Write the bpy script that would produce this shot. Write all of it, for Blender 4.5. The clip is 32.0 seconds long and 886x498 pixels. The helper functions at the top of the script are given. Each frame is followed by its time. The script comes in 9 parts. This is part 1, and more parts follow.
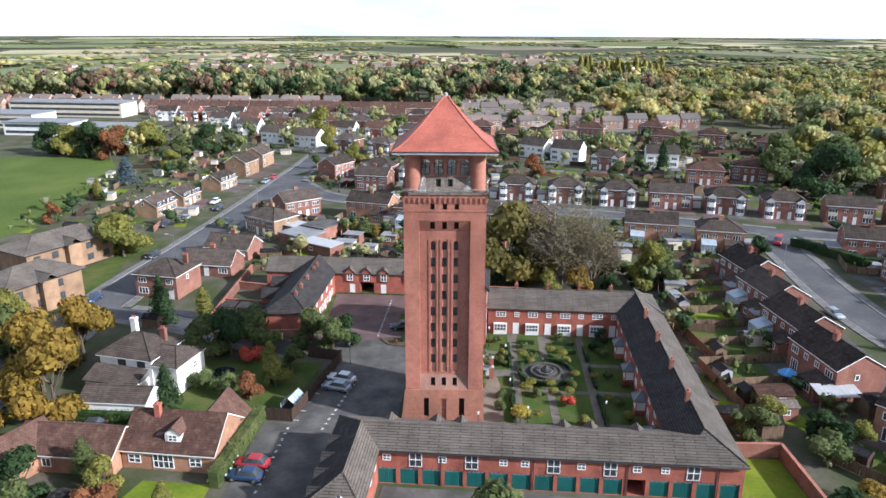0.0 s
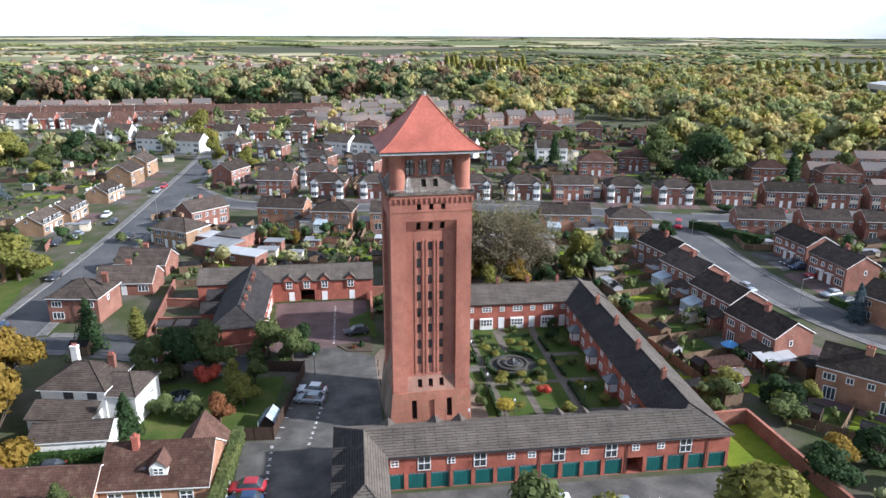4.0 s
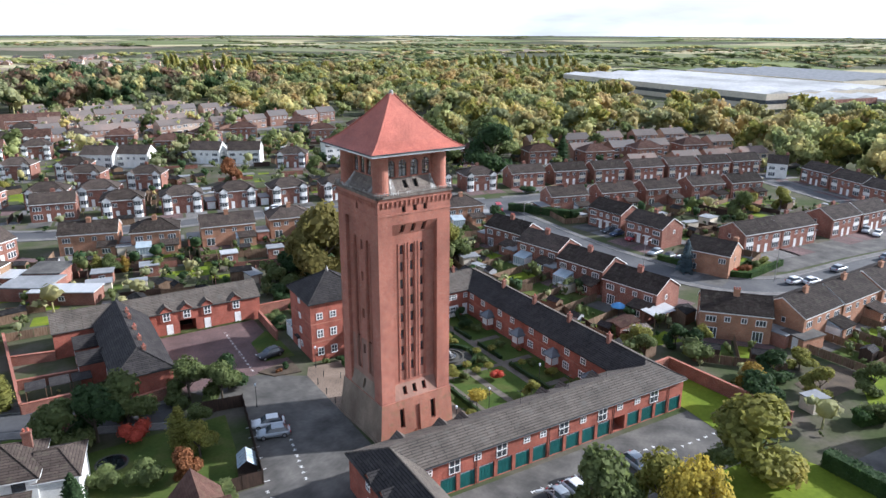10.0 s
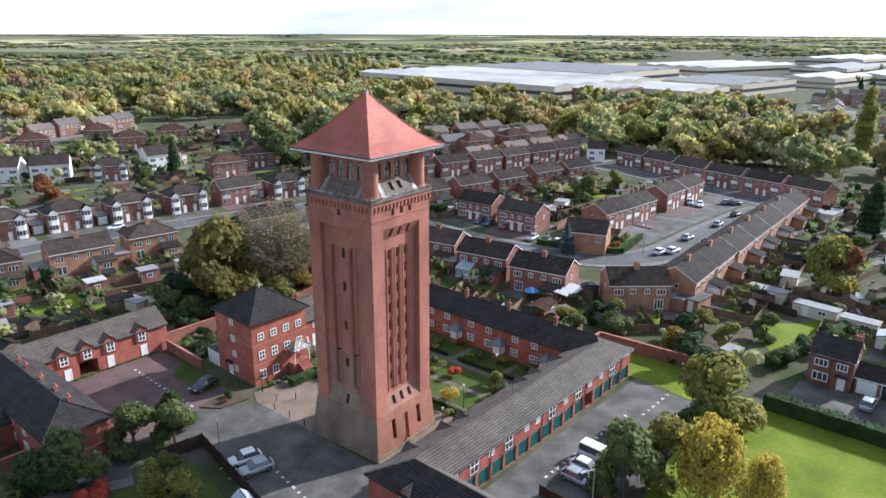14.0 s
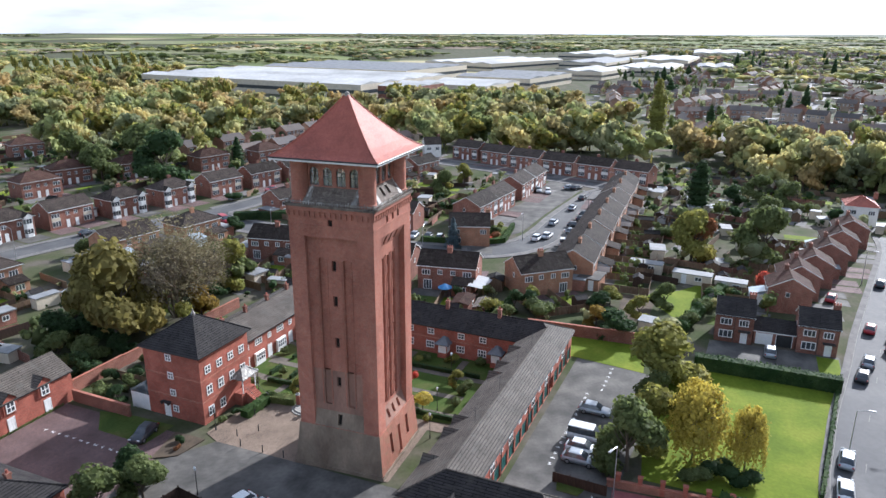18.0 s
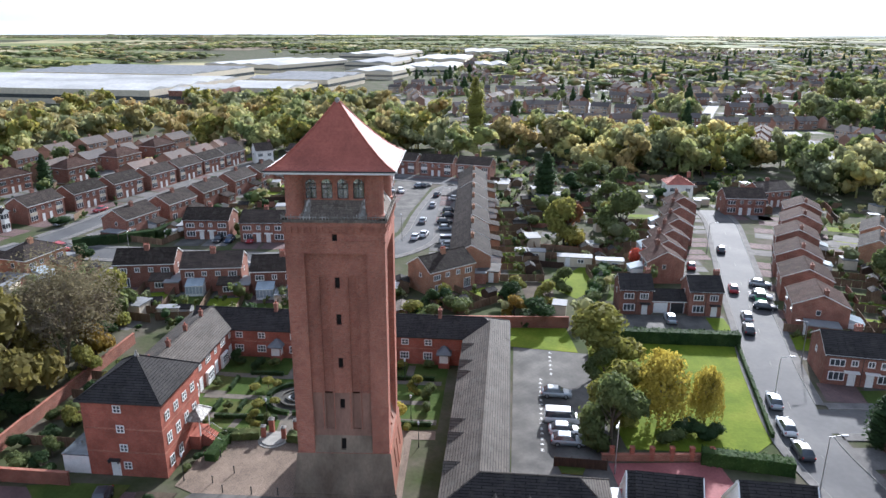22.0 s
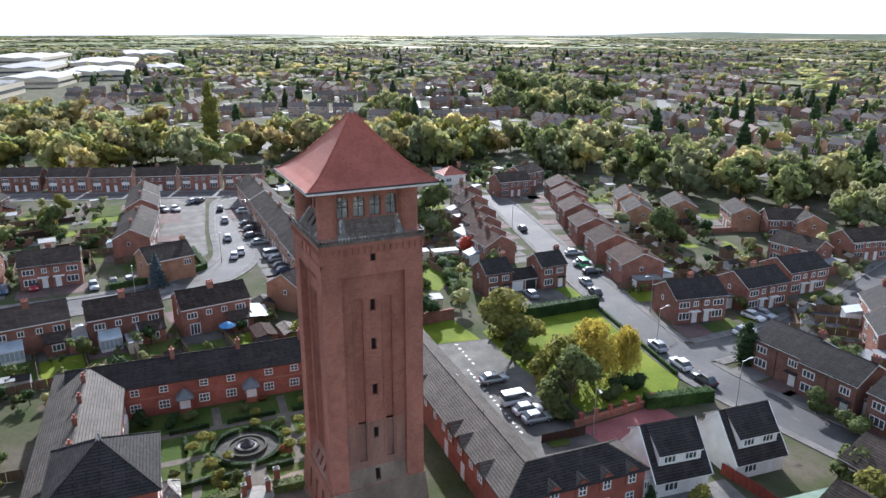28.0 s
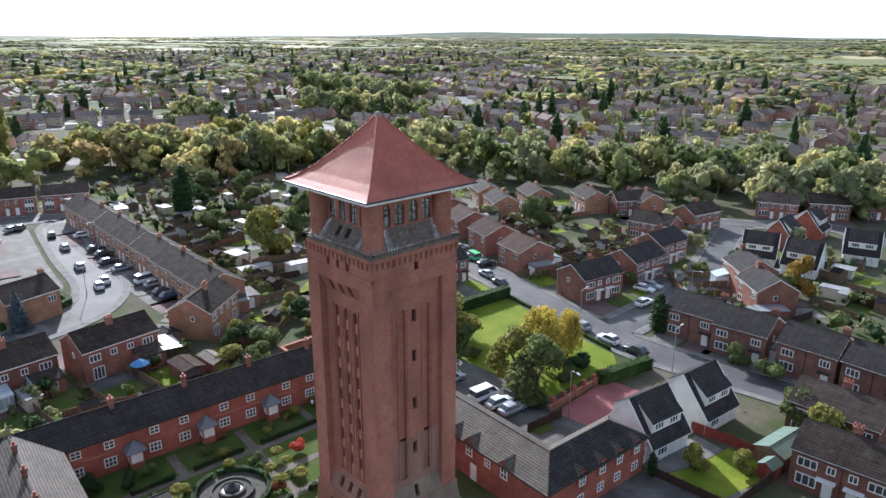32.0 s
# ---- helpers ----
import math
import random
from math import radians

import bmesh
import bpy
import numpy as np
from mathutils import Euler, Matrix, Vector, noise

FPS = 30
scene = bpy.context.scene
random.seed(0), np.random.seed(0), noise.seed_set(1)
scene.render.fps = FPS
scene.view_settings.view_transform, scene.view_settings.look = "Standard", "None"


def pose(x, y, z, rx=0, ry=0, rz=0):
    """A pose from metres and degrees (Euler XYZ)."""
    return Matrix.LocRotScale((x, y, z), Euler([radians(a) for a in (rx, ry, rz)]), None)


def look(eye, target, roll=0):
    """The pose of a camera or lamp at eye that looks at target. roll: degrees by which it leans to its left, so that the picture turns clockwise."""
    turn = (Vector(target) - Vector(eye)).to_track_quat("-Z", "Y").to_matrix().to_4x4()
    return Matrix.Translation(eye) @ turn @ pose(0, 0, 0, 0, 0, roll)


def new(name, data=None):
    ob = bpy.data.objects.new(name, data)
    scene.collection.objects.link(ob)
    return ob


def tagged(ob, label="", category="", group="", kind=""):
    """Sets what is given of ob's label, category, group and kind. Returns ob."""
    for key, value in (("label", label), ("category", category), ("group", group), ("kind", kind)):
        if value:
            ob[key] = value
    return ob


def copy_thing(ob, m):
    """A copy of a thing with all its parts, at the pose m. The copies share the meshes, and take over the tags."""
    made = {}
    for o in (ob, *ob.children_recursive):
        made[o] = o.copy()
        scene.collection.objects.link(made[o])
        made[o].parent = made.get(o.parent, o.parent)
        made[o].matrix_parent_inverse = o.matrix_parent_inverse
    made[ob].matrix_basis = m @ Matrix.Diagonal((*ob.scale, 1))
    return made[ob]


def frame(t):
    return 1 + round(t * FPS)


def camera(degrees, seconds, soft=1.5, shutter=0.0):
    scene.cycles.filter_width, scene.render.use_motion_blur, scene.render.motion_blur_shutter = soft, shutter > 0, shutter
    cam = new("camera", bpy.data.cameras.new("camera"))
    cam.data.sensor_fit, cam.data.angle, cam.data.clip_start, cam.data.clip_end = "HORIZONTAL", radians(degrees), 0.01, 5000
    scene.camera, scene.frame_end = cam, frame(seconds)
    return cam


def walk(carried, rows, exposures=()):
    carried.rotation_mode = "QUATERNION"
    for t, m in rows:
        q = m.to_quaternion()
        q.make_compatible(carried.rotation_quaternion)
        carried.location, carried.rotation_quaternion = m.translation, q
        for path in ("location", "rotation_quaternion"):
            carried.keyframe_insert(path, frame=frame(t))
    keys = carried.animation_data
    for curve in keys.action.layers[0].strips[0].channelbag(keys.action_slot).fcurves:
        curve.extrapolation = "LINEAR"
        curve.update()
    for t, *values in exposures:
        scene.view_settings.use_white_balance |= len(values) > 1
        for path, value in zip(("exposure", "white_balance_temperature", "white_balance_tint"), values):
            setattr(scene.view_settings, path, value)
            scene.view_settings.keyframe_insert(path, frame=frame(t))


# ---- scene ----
cam = camera(64.4, 32.0)
PATH = [
    (0, (0.604, -87.371, 50.423), (0.585, -85.463, 49.825), 0.2),
    (0.5, (-1.061, -87.249, 50.435), (-1.045, -85.341, 49.836), 0.2),
    (1, (-2.66, -87.245, 50.442), (-2.607, -85.338, 49.844), 0.2),
    (1.5, (-4.451, -87.058, 50.432), (-4.349, -85.153, 49.833), 0.2),
    (2, (-6.061, -86.851, 50.404), (-5.912, -84.949, 49.806), 0.2),
    (3, (-9.924, -86.486, 50.346), (-9.668, -84.595, 49.746), 0.2),
    (3.5, (-12.055, -86.121, 50.319), (-11.745, -84.238, 49.72), 0.2),
    (6, (-23.47, -83.083, 50.191), (-22.883, -81.267, 49.593), 0.2),
    (9, (-37.882, -76.023, 50.017), (-36.928, -74.371, 49.417), 0.2),
    (11, (-47.027, -68.937, 49.904), (-45.823, -67.456, 49.305), 0.2),
    (12, (-51.192, -64.782, 49.85), (-49.876, -63.401, 49.251), 0.2),
    (13, (-55.091, -60.396, 49.754), (-53.671, -59.122, 49.153), 0.2),
    (14.5, (-60.063, -53.383, 49.67), (-58.506, -52.283, 49.068), 0.2),
    (16.5, (-65.369, -43.119, 49.617), (-63.659, -42.276, 49.014), 0.2),
    (17.5, (-67.261, -37.732, 49.6), (-65.49, -37.024, 48.996), 0.2),
    (19, (-69.47, -29.445, 49.627), (-67.628, -28.95, 49.024), 0.2),
    (21, (-71.355, -17.983, 49.711), (-69.458, -17.788, 49.109), 0.2),
    (22, (-71.462, -12.327, 49.756), (-69.555, -12.282, 49.155), 0.2),
    (23, (-71.108, -6.674, 49.817), (-69.204, -6.78, 49.215), 0.2),
    (24, (-70.438, -0.933, 49.868), (-68.547, -1.187, 49.267), 0.2),
    (25.5, (-68.641, 7.398, 49.962), (-66.793, 6.925, 49.361), 0.2),
    (27.5, (-65.085, 18.135, 50.143), (-63.33, 17.384, 49.544), 0.2),
    (28, (-63.869, 20.757, 50.156), (-62.145, 19.939, 49.557), 0.2),
    (30, (-57.686, 30.359, 49.931), (-56.108, 29.284, 49.334), 0.2),
    (32, (-49.904, 38.959, 49.939), (-48.513, 37.652, 49.343), 0.1),
]
walk(cam, [(t, look(eye, target, roll)) for t, eye, target, roll in PATH], [(0, 0.9, 5650, 11), (10, 0.99, 5650, 11), (32, 0.99, 5700, 11)])

# ---- light ----
SUN_AZ = Vector((0.927, -0.375, 0))
SUN_EL = radians(27)
world = bpy.data.worlds.new("sky")
scene.world = world
world.use_nodes = True
wn, wl = world.node_tree.nodes, world.node_tree.links
background = wn["Background"]
sky = wn.new("ShaderNodeTexSky")
sky.sky_type, sky.sun_disc = "NISHITA", False
sky.sun_elevation, sky.sun_rotation = SUN_EL, math.atan2(SUN_AZ.x, SUN_AZ.y)
sky.air_density, sky.dust_density = 1.0, 2.5
co = wn.new("ShaderNodeTexCoord")
cl_map = wn.new("ShaderNodeMapping")
cl_map.inputs["Scale"].default_value = (2.2, 2.2, 11)
cloud = wn.new("ShaderNodeTexNoise")
cloud.inputs["Scale"].default_value, cloud.inputs["Detail"].default_value = 1.6, 6
cloud_ramp = wn.new("ShaderNodeValToRGB")
cloud_ramp.color_ramp.elements[0].position, cloud_ramp.color_ramp.elements[1].position = 0.12, 0.5
cloud_mix = wn.new("ShaderNodeMixRGB")
cloud_mix.inputs[2].default_value = (6.3, 6.55, 6.9, 1)
wl.new(co.outputs["Generated"], cl_map.inputs[0])
wl.new(cl_map.outputs[0], cloud.inputs[0])
wl.new(cloud.outputs[0], cloud_ramp.inputs[0])
split = wn.new("ShaderNodeSeparateXYZ")
rise = wn.new("ShaderNodeMapRange")
rise.inputs["From Min"].default_value, rise.inputs["From Max"].default_value = 0.05, 0.55
rise.inputs["To Min"].default_value, rise.inputs["To Max"].default_value = 1.0, 0.3
cover = wn.new("ShaderNodeMath")
cover.operation = "MULTIPLY"
wl.new(co.outputs["Generated"], split.inputs[0])
wl.new(split.outputs[2], rise.inputs[0])
wl.new(rise.outputs[0], cover.inputs[0])
wl.new(cloud_ramp.outputs[0], cover.inputs[1])
wl.new(cover.outputs[0], cloud_mix.inputs[0])
wl.new(sky.outputs[0], cloud_mix.inputs[1])
wl.new(cloud_mix.outputs[0], background.inputs[0])
background.inputs[1].default_value = 0.1
sun = new("sun", bpy.data.lights.new("sun", "SUN"))
sun.data.energy, sun.data.angle, sun.data.color = 4.6, radians(1.4), (1.0, 0.95, 0.89)
sun.matrix_world = look((SUN_AZ * math.cos(SUN_EL) + Vector((0, 0, math.sin(SUN_EL)))) * 300, (0, 0, 0))

# ---- materials ----
MATS = {}


def mat(name, a, b=None, rough=0.8, scale=1.0, fine=None, bump=0.0, metal=0.0, spec=0.3, vary=0.0, island=0.0,
        c=None, stretch=(1, 1, 1), detail=6, clear=0.0):
    """Two-scale procedural surface: colour a to b by broad noise, fine grain, bump, variation by object or by island."""
    m = bpy.data.materials.new(name)
    m.use_nodes = True
    n, l = m.node_tree.nodes, m.node_tree.links
    bsdf = n["Principled BSDF"]
    bsdf.inputs["Roughness"].default_value = rough
    bsdf.inputs["Metallic"].default_value = metal
    bsdf.inputs["Specular IOR Level"].default_value = spec
    tc = n.new("ShaderNodeTexCoord")
    mp = n.new("ShaderNodeMapping")
    mp.inputs["Scale"].default_value = stretch
    l.new(tc.outputs["Object"], mp.inputs[0])
    big = n.new("ShaderNodeTexNoise")
    big.inputs["Scale"].default_value, big.inputs["Detail"].default_value = scale, detail
    l.new(mp.outputs[0], big.inputs[0])
    ramp = n.new("ShaderNodeValToRGB")
    e = ramp.color_ramp.elements
    e[0].position, e[0].color = 0.34, (*a, 1)
    e[1].position, e[1].color = 0.66, (*(b or a), 1)
    if c:
        x = ramp.color_ramp.elements.new(0.5)
        x.color = (*c, 1)
    l.new(big.outputs[0], ramp.inputs[0])
    out = ramp.outputs[0]
    grain = n.new("ShaderNodeTexNoise")
    grain.inputs["Scale"].default_value, grain.inputs["Detail"].default_value = fine or scale * 9, 4
    l.new(mp.outputs[0], grain.inputs[0])
    hsv = n.new("ShaderNodeHueSaturation")
    rg = n.new("ShaderNodeMapRange")
    rg.inputs["To Min"].default_value, rg.inputs["To Max"].default_value = 0.72, 1.28
    l.new(grain.outputs[0], rg.inputs[0])
    l.new(out, hsv.inputs["Color"])
    value = rg.outputs[0]
    for kind, amount in (("ShaderNodeObjectInfo", vary), ("ShaderNodeNewGeometry", island)):
        if amount:
            info = n.new(kind)
            r2 = n.new("ShaderNodeMapRange")
            r2.inputs["To Min"].default_value, r2.inputs["To Max"].default_value = 1 - amount, 1 + amount
            l.new(info.outputs["Random" if vary and kind.endswith("Info") else "Random Per Island"], r2.inputs[0])
            mul = n.new("ShaderNodeMath")
            mul.operation = "MULTIPLY"
            l.new(value, mul.inputs[0])
            l.new(r2.outputs[0], mul.inputs[1])
            value = mul.outputs[0]
    l.new(value, hsv.inputs["Value"])
    l.new(hsv.outputs[0], bsdf.inputs["Base Color"])
    if bump:
        bp = n.new("ShaderNodeBump")
        bp.inputs["Strength"].default_value, bp.inputs["Distance"].default_value = bump, 0.05
        l.new(grain.outputs[0], bp.inputs["Height"])
        l.new(bp.outputs[0], bsdf.inputs["Normal"])
    MATS[name] = m
    return m


def coursed(name, a, b, mortar, w, h, gap=0.06, rough=0.85, scale=0.35, dark=None, squash=0.5, bump=0.3, spec=0.25, vary=0.0, streak=0.0, dull=0.0):
    """Brickwork or tiling laid in courses along the mesh's own UV, in metres, with broad staining over it."""
    m = bpy.data.materials.new(name)
    m.use_nodes = True
    n, l = m.node_tree.nodes, m.node_tree.links
    bsdf = n["Principled BSDF"]
    bsdf.inputs["Roughness"].default_value = rough
    bsdf.inputs["Specular IOR Level"].default_value = spec
    bsdf.inputs["Diffuse Roughness"].default_value = dull
    tc = n.new("ShaderNodeTexCoord")
    br = n.new("ShaderNodeTexBrick")
    br.inputs["Scale"].default_value = 1.0
    br.inputs["Brick Width"].default_value, br.inputs["Row Height"].default_value = w, h
    br.inputs["Mortar Size"].default_value = gap * h
    br.inputs["Mortar Smooth"].default_value = 0.4
    br.inputs["Color1"].default_value, br.inputs["Color2"].default_value, br.inputs["Mortar"].default_value = (*a, 1), (*b, 1), (*mortar, 1)
    l.new(tc.outputs["UV"], br.inputs[0])
    stain = n.new("ShaderNodeTexNoise")
    stain.inputs["Scale"].default_value, stain.inputs["Detail"].default_value = scale, 7
    mp = n.new("ShaderNodeMapping")
    mp.inputs["Scale"].default_value = (1, 1, 0.45 if streak else 1)
    l.new(tc.outputs["Object"], mp.inputs[0])
    l.new(mp.outputs[0], stain.inputs[0])
    mr = n.new("ShaderNodeMapRange")
    mr.inputs["From Min"].default_value, mr.inputs["From Max"].default_value = 0.3, 0.7
    mr.inputs["To Min"].default_value, mr.inputs["To Max"].default_value = 0.72, 1.22
    l.new(stain.outputs[0], mr.inputs[0])
    hsv = n.new("ShaderNodeHueSaturation")
    l.new(br.outputs["Color"], hsv.inputs["Color"])
    value = mr.outputs[0]
    if vary:
        info = n.new("ShaderNodeObjectInfo")
        r2 = n.new("ShaderNodeMapRange")
        r2.inputs["To Min"].default_value, r2.inputs["To Max"].default_value = 1 - vary, 1 + vary
        l.new(info.outputs["Random"], r2.inputs[0])
        mul = n.new("ShaderNodeMath")
        mul.operation = "MULTIPLY"
        l.new(value, mul.inputs[0])
        l.new(r2.outputs[0], mul.inputs[1])
        value = mul.outputs[0]
    fine = n.new("ShaderNodeTexNoise")
    fine.inputs["Scale"].default_value, fine.inputs["Detail"].default_value = 5, 5
    l.new(tc.outputs["Object"], fine.inputs[0])
    fr = n.new("ShaderNodeMapRange")
    fr.inputs["To Min"].default_value, fr.inputs["To Max"].default_value = 0.75, 1.25
    l.new(fine.outputs[0], fr.inputs[0])
    mul2 = n.new("ShaderNodeMath")
    mul2.operation = "MULTIPLY"
    l.new(value, mul2.inputs[0])
    l.new(fr.outputs[0], mul2.inputs[1])
    l.new(mul2.outputs[0], hsv.inputs["Value"])
    out = hsv.outputs[0]
    if dark:
        patch = n.new("ShaderNodeTexNoise")
        patch.inputs["Scale"].default_value, patch.inputs["Detail"].default_value = scale * 2.7, 8
        l.new(tc.outputs["Object"], patch.inputs[0])
        pr = n.new("ShaderNodeMapRange")
        pr.inputs["From Min"].default_value, pr.inputs["From Max"].default_value = 0.52, 0.74
        pr.inputs["To Max"].default_value = 0.75
        l.new(patch.outputs[0], pr.inputs[0])
        mix = n.new("ShaderNodeMixRGB")
        mix.inputs[2].default_value = (*dark, 1)
        l.new(pr.outputs[0], mix.inputs[0])
        l.new(out, mix.inputs[1])
        out = mix.outputs[0]
    l.new(out, bsdf.inputs["Base Color"])
    bp = n.new("ShaderNodeBump")
    bp.inputs["Strength"].default_value, bp.inputs["Distance"].default_value = bump, 0.03
    inv = n.new("ShaderNodeMath")
    inv.operation = "SUBTRACT"
    inv.inputs[0].default_value = 1.0
    l.new(br.outputs["Fac"], inv.inputs[1])
    l.new(inv.outputs[0], bp.inputs["Height"])
    l.new(bp.outputs[0], bsdf.inputs["Normal"])
    MATS[name] = m
    return m


BRICK = coursed("tower_brick", (0.395, 0.142, 0.092), (0.24, 0.086, 0.059), (0.37, 0.24, 0.185), 0.235, 0.078, gap=0.12, dark=(0.24, 0.095, 0.07), streak=1)
BRICK_RED = coursed("red_brick", (0.35, 0.112, 0.075), (0.275, 0.086, 0.06), (0.27, 0.16, 0.12), 0.235, 0.078, scale=0.5, dark=(0.24, 0.08, 0.055))
BRICK_BROWN = coursed("brown_brick", (0.245, 0.106, 0.075), (0.18, 0.079, 0.058), (0.30, 0.22, 0.17), 0.235, 0.078, scale=0.5, vary=0.22)
BRICK_TAN = coursed("tan_brick", (0.31, 0.195, 0.115), (0.25, 0.155, 0.092), (0.30, 0.22, 0.16), 0.235, 0.078, scale=0.5, vary=0.12)
BRICK_DARK = coursed("dark_red_brick", (0.165, 0.08, 0.06), (0.125, 0.06, 0.047), (0.22, 0.16, 0.125), 0.235, 0.078, scale=0.5, vary=0.2)
BRICK_BUFF = coursed("buff_brick", (0.375, 0.195, 0.118), (0.295, 0.148, 0.092), (0.34, 0.26, 0.18), 0.235, 0.078, scale=0.5, vary=0.12)
PINK_STONE = mat("pink_stone", (0.46, 0.24, 0.17), (0.37, 0.18, 0.13), rough=0.85, scale=1.2, bump=0.2)
WASHED = mat("washed_brick_render", (0.20, 0.118, 0.088), (0.31, 0.175, 0.13), rough=0.9, scale=0.5, fine=5, bump=0.2, c=(0.25, 0.142, 0.106), stretch=(1, 1, 0.35))
STAINED = mat("weathered_render", (0.145, 0.107, 0.077), (0.26, 0.2, 0.147), rough=0.9, scale=0.35, fine=4, bump=0.2, c=(0.20, 0.155, 0.115), stretch=(1, 1, 0.6))
MOSS_BRICK = coursed("mossy_plinth_brick", (0.37, 0.14, 0.088), (0.235, 0.09, 0.062), (0.33, 0.23, 0.17), 0.235, 0.078, gap=0.12, scale=0.42, dark=(0.17, 0.135, 0.07), streak=1)
CLAY_TILE = coursed("clay_tiles", (0.43, 0.13, 0.085), (0.34, 0.095, 0.065), (0.20, 0.06, 0.045), 0.2, 0.14, gap=0.10, rough=0.62, scale=0.3, bump=0.5, spec=0.3, streak=1)
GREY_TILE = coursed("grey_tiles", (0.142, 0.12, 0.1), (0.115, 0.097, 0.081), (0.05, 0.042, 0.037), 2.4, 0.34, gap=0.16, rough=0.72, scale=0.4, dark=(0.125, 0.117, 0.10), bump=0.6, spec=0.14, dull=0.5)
# real dark slates, and also grey tiles with west-side shade put into the colour
SLATE_AND_SHADE = coursed("dark_slates_and_shaded_tiles", (0.054, 0.049, 0.048), (0.042, 0.038, 0.038), (0.016, 0.015, 0.015), 2.2, 0.33, gap=0.15, rough=0.75, scale=0.5, dark=(0.07, 0.063, 0.055), bump=0.8, spec=0.1, dull=0.7)
HOUSE_TILE = coursed("house_tiles", (0.088, 0.069, 0.059), (0.064, 0.051, 0.044), (0.03, 0.024, 0.021), 1.8, 0.34, gap=0.12, rough=0.75, scale=0.5, dark=(0.10, 0.09, 0.068), bump=0.7, vary=0.4, spec=0.04, dull=0.8)
RUST_TILE = coursed("russet_tiles", (0.125, 0.072, 0.056), (0.092, 0.054, 0.044), (0.08, 0.04, 0.03), 0.33, 0.34, gap=0.09, rough=0.75, scale=0.5, dark=(0.14, 0.10, 0.07), bump=0.6, vary=0.25, spec=0.04, dull=0.8)
PORCH_SLATE = mat("blue_grey_slate", (0.12, 0.135, 0.15), (0.17, 0.185, 0.20), rough=0.6, scale=1.5, fine=8, bump=0.3)
LEAD = mat("lead_sheet", (0.30, 0.30, 0.285), (0.56, 0.545, 0.51), rough=0.55, scale=1.6, bump=0.2, c=(0.15, 0.13, 0.11), stretch=(1, 1, 0.4))
MOSS_TILE = coursed("mossy_stone_tiles", (0.17, 0.14, 0.115), (0.125, 0.10, 0.085), (0.07, 0.055, 0.05), 0.3, 0.2, rough=0.85, scale=1.1, dark=(0.26, 0.24, 0.20), bump=0.6, streak=1)
WHITE = mat("white_paint", (0.78, 0.78, 0.76), (0.70, 0.70, 0.68), rough=0.5, scale=2, spec=0.4)
RENDER_WHITE = mat("white_render", (0.78, 0.77, 0.73), (0.66, 0.65, 0.61), rough=0.9, scale=0.6, fine=8, bump=0.1)
RENDER_CREAM = mat("cream_render", (0.62, 0.55, 0.43), (0.52, 0.46, 0.36), rough=0.9, scale=0.6, fine=8, bump=0.1)
GLASS = mat("window_glass", (0.035, 0.042, 0.05), (0.085, 0.095, 0.105), rough=0.06, scale=0.7, spec=0.8)
CLEAR = mat("conservatory_glass", (0.30, 0.36, 0.40), (0.40, 0.46, 0.50), rough=0.12, scale=0.7, spec=0.7)
BELFRY_GLASS = mat("belfry_glass", (0.92, 0.96, 0.95), (0.97, 0.98, 0.97), rough=0.04, scale=0.9, spec=0.6)
BELFRY_GLASS.node_tree.nodes["Principled BSDF"].inputs["Transmission Weight"].default_value = 0.85
BLACK = mat("black_iron", (0.018, 0.018, 0.02), (0.03, 0.03, 0.03), rough=0.5, scale=3, spec=0.5)
# near-black backs of openings: the shade of the unlit inside put into colour
OPENING_SHADE = mat("opening_shade_black", (0.012, 0.010, 0.010), (0.02, 0.017, 0.015), rough=0.9, scale=2)
TEAL = mat("green_garage_paint", (0.012, 0.105, 0.10), (0.018, 0.125, 0.115), rough=0.45, scale=1.2, spec=0.5, vary=0.1)
ASPHALT = mat("asphalt", (0.06, 0.057, 0.053), (0.135, 0.126, 0.114), rough=0.8, scale=0.28, fine=2.2, bump=0.15, c=(0.092, 0.087, 0.08), spec=0.2)
ROADWAY = mat("worn_asphalt", (0.062, 0.062, 0.066), (0.105, 0.103, 0.102), rough=0.78, scale=0.13, fine=1.3, bump=0.15, c=(0.078, 0.078, 0.08), spec=0.3)
PAVING = mat("grey_paving", (0.125, 0.12, 0.115), (0.19, 0.18, 0.17), rough=0.85, scale=0.5, fine=3, bump=0.2, spec=0.1)
KERB = mat("concrete_kerb", (0.21, 0.205, 0.19), (0.28, 0.27, 0.25), rough=0.85, scale=1.2, spec=0.1)
SETTS = coursed("brick_paviours", (0.15, 0.095, 0.088), (0.115, 0.078, 0.076), (0.07, 0.05, 0.046), 0.4, 0.2, scale=0.25, bump=0.3)
BUFF_PAVE = coursed("buff_paviours", (0.22, 0.165, 0.125), (0.18, 0.135, 0.10), (0.11, 0.085, 0.07), 0.4, 0.2, scale=0.25, bump=0.3)
RED_COURT = mat("red_tarmac", (0.22, 0.075, 0.075), (0.29, 0.105, 0.105), rough=0.8, scale=0.35, fine=3, bump=0.15)
LAWN = mat("mown_grass", (0.098, 0.14, 0.013), (0.175, 0.205, 0.024), rough=0.9, scale=0.2, fine=2.2, bump=0.5, c=(0.13, 0.172, 0.016), spec=0.1)
PLAYING_GRASS = mat("playing_field_grass", (0.068, 0.100, 0.020), (0.105, 0.132, 0.032), rough=0.95, scale=0.05, fine=1.2, bump=0.5, c=(0.083, 0.115, 0.025), spec=0.1)
LAWN_DULL = mat("garden_grass", (0.048, 0.075, 0.018), (0.105, 0.105, 0.035), rough=0.95, scale=0.22, fine=2.4, bump=0.5, c=(0.068, 0.095, 0.022), spec=0.1)
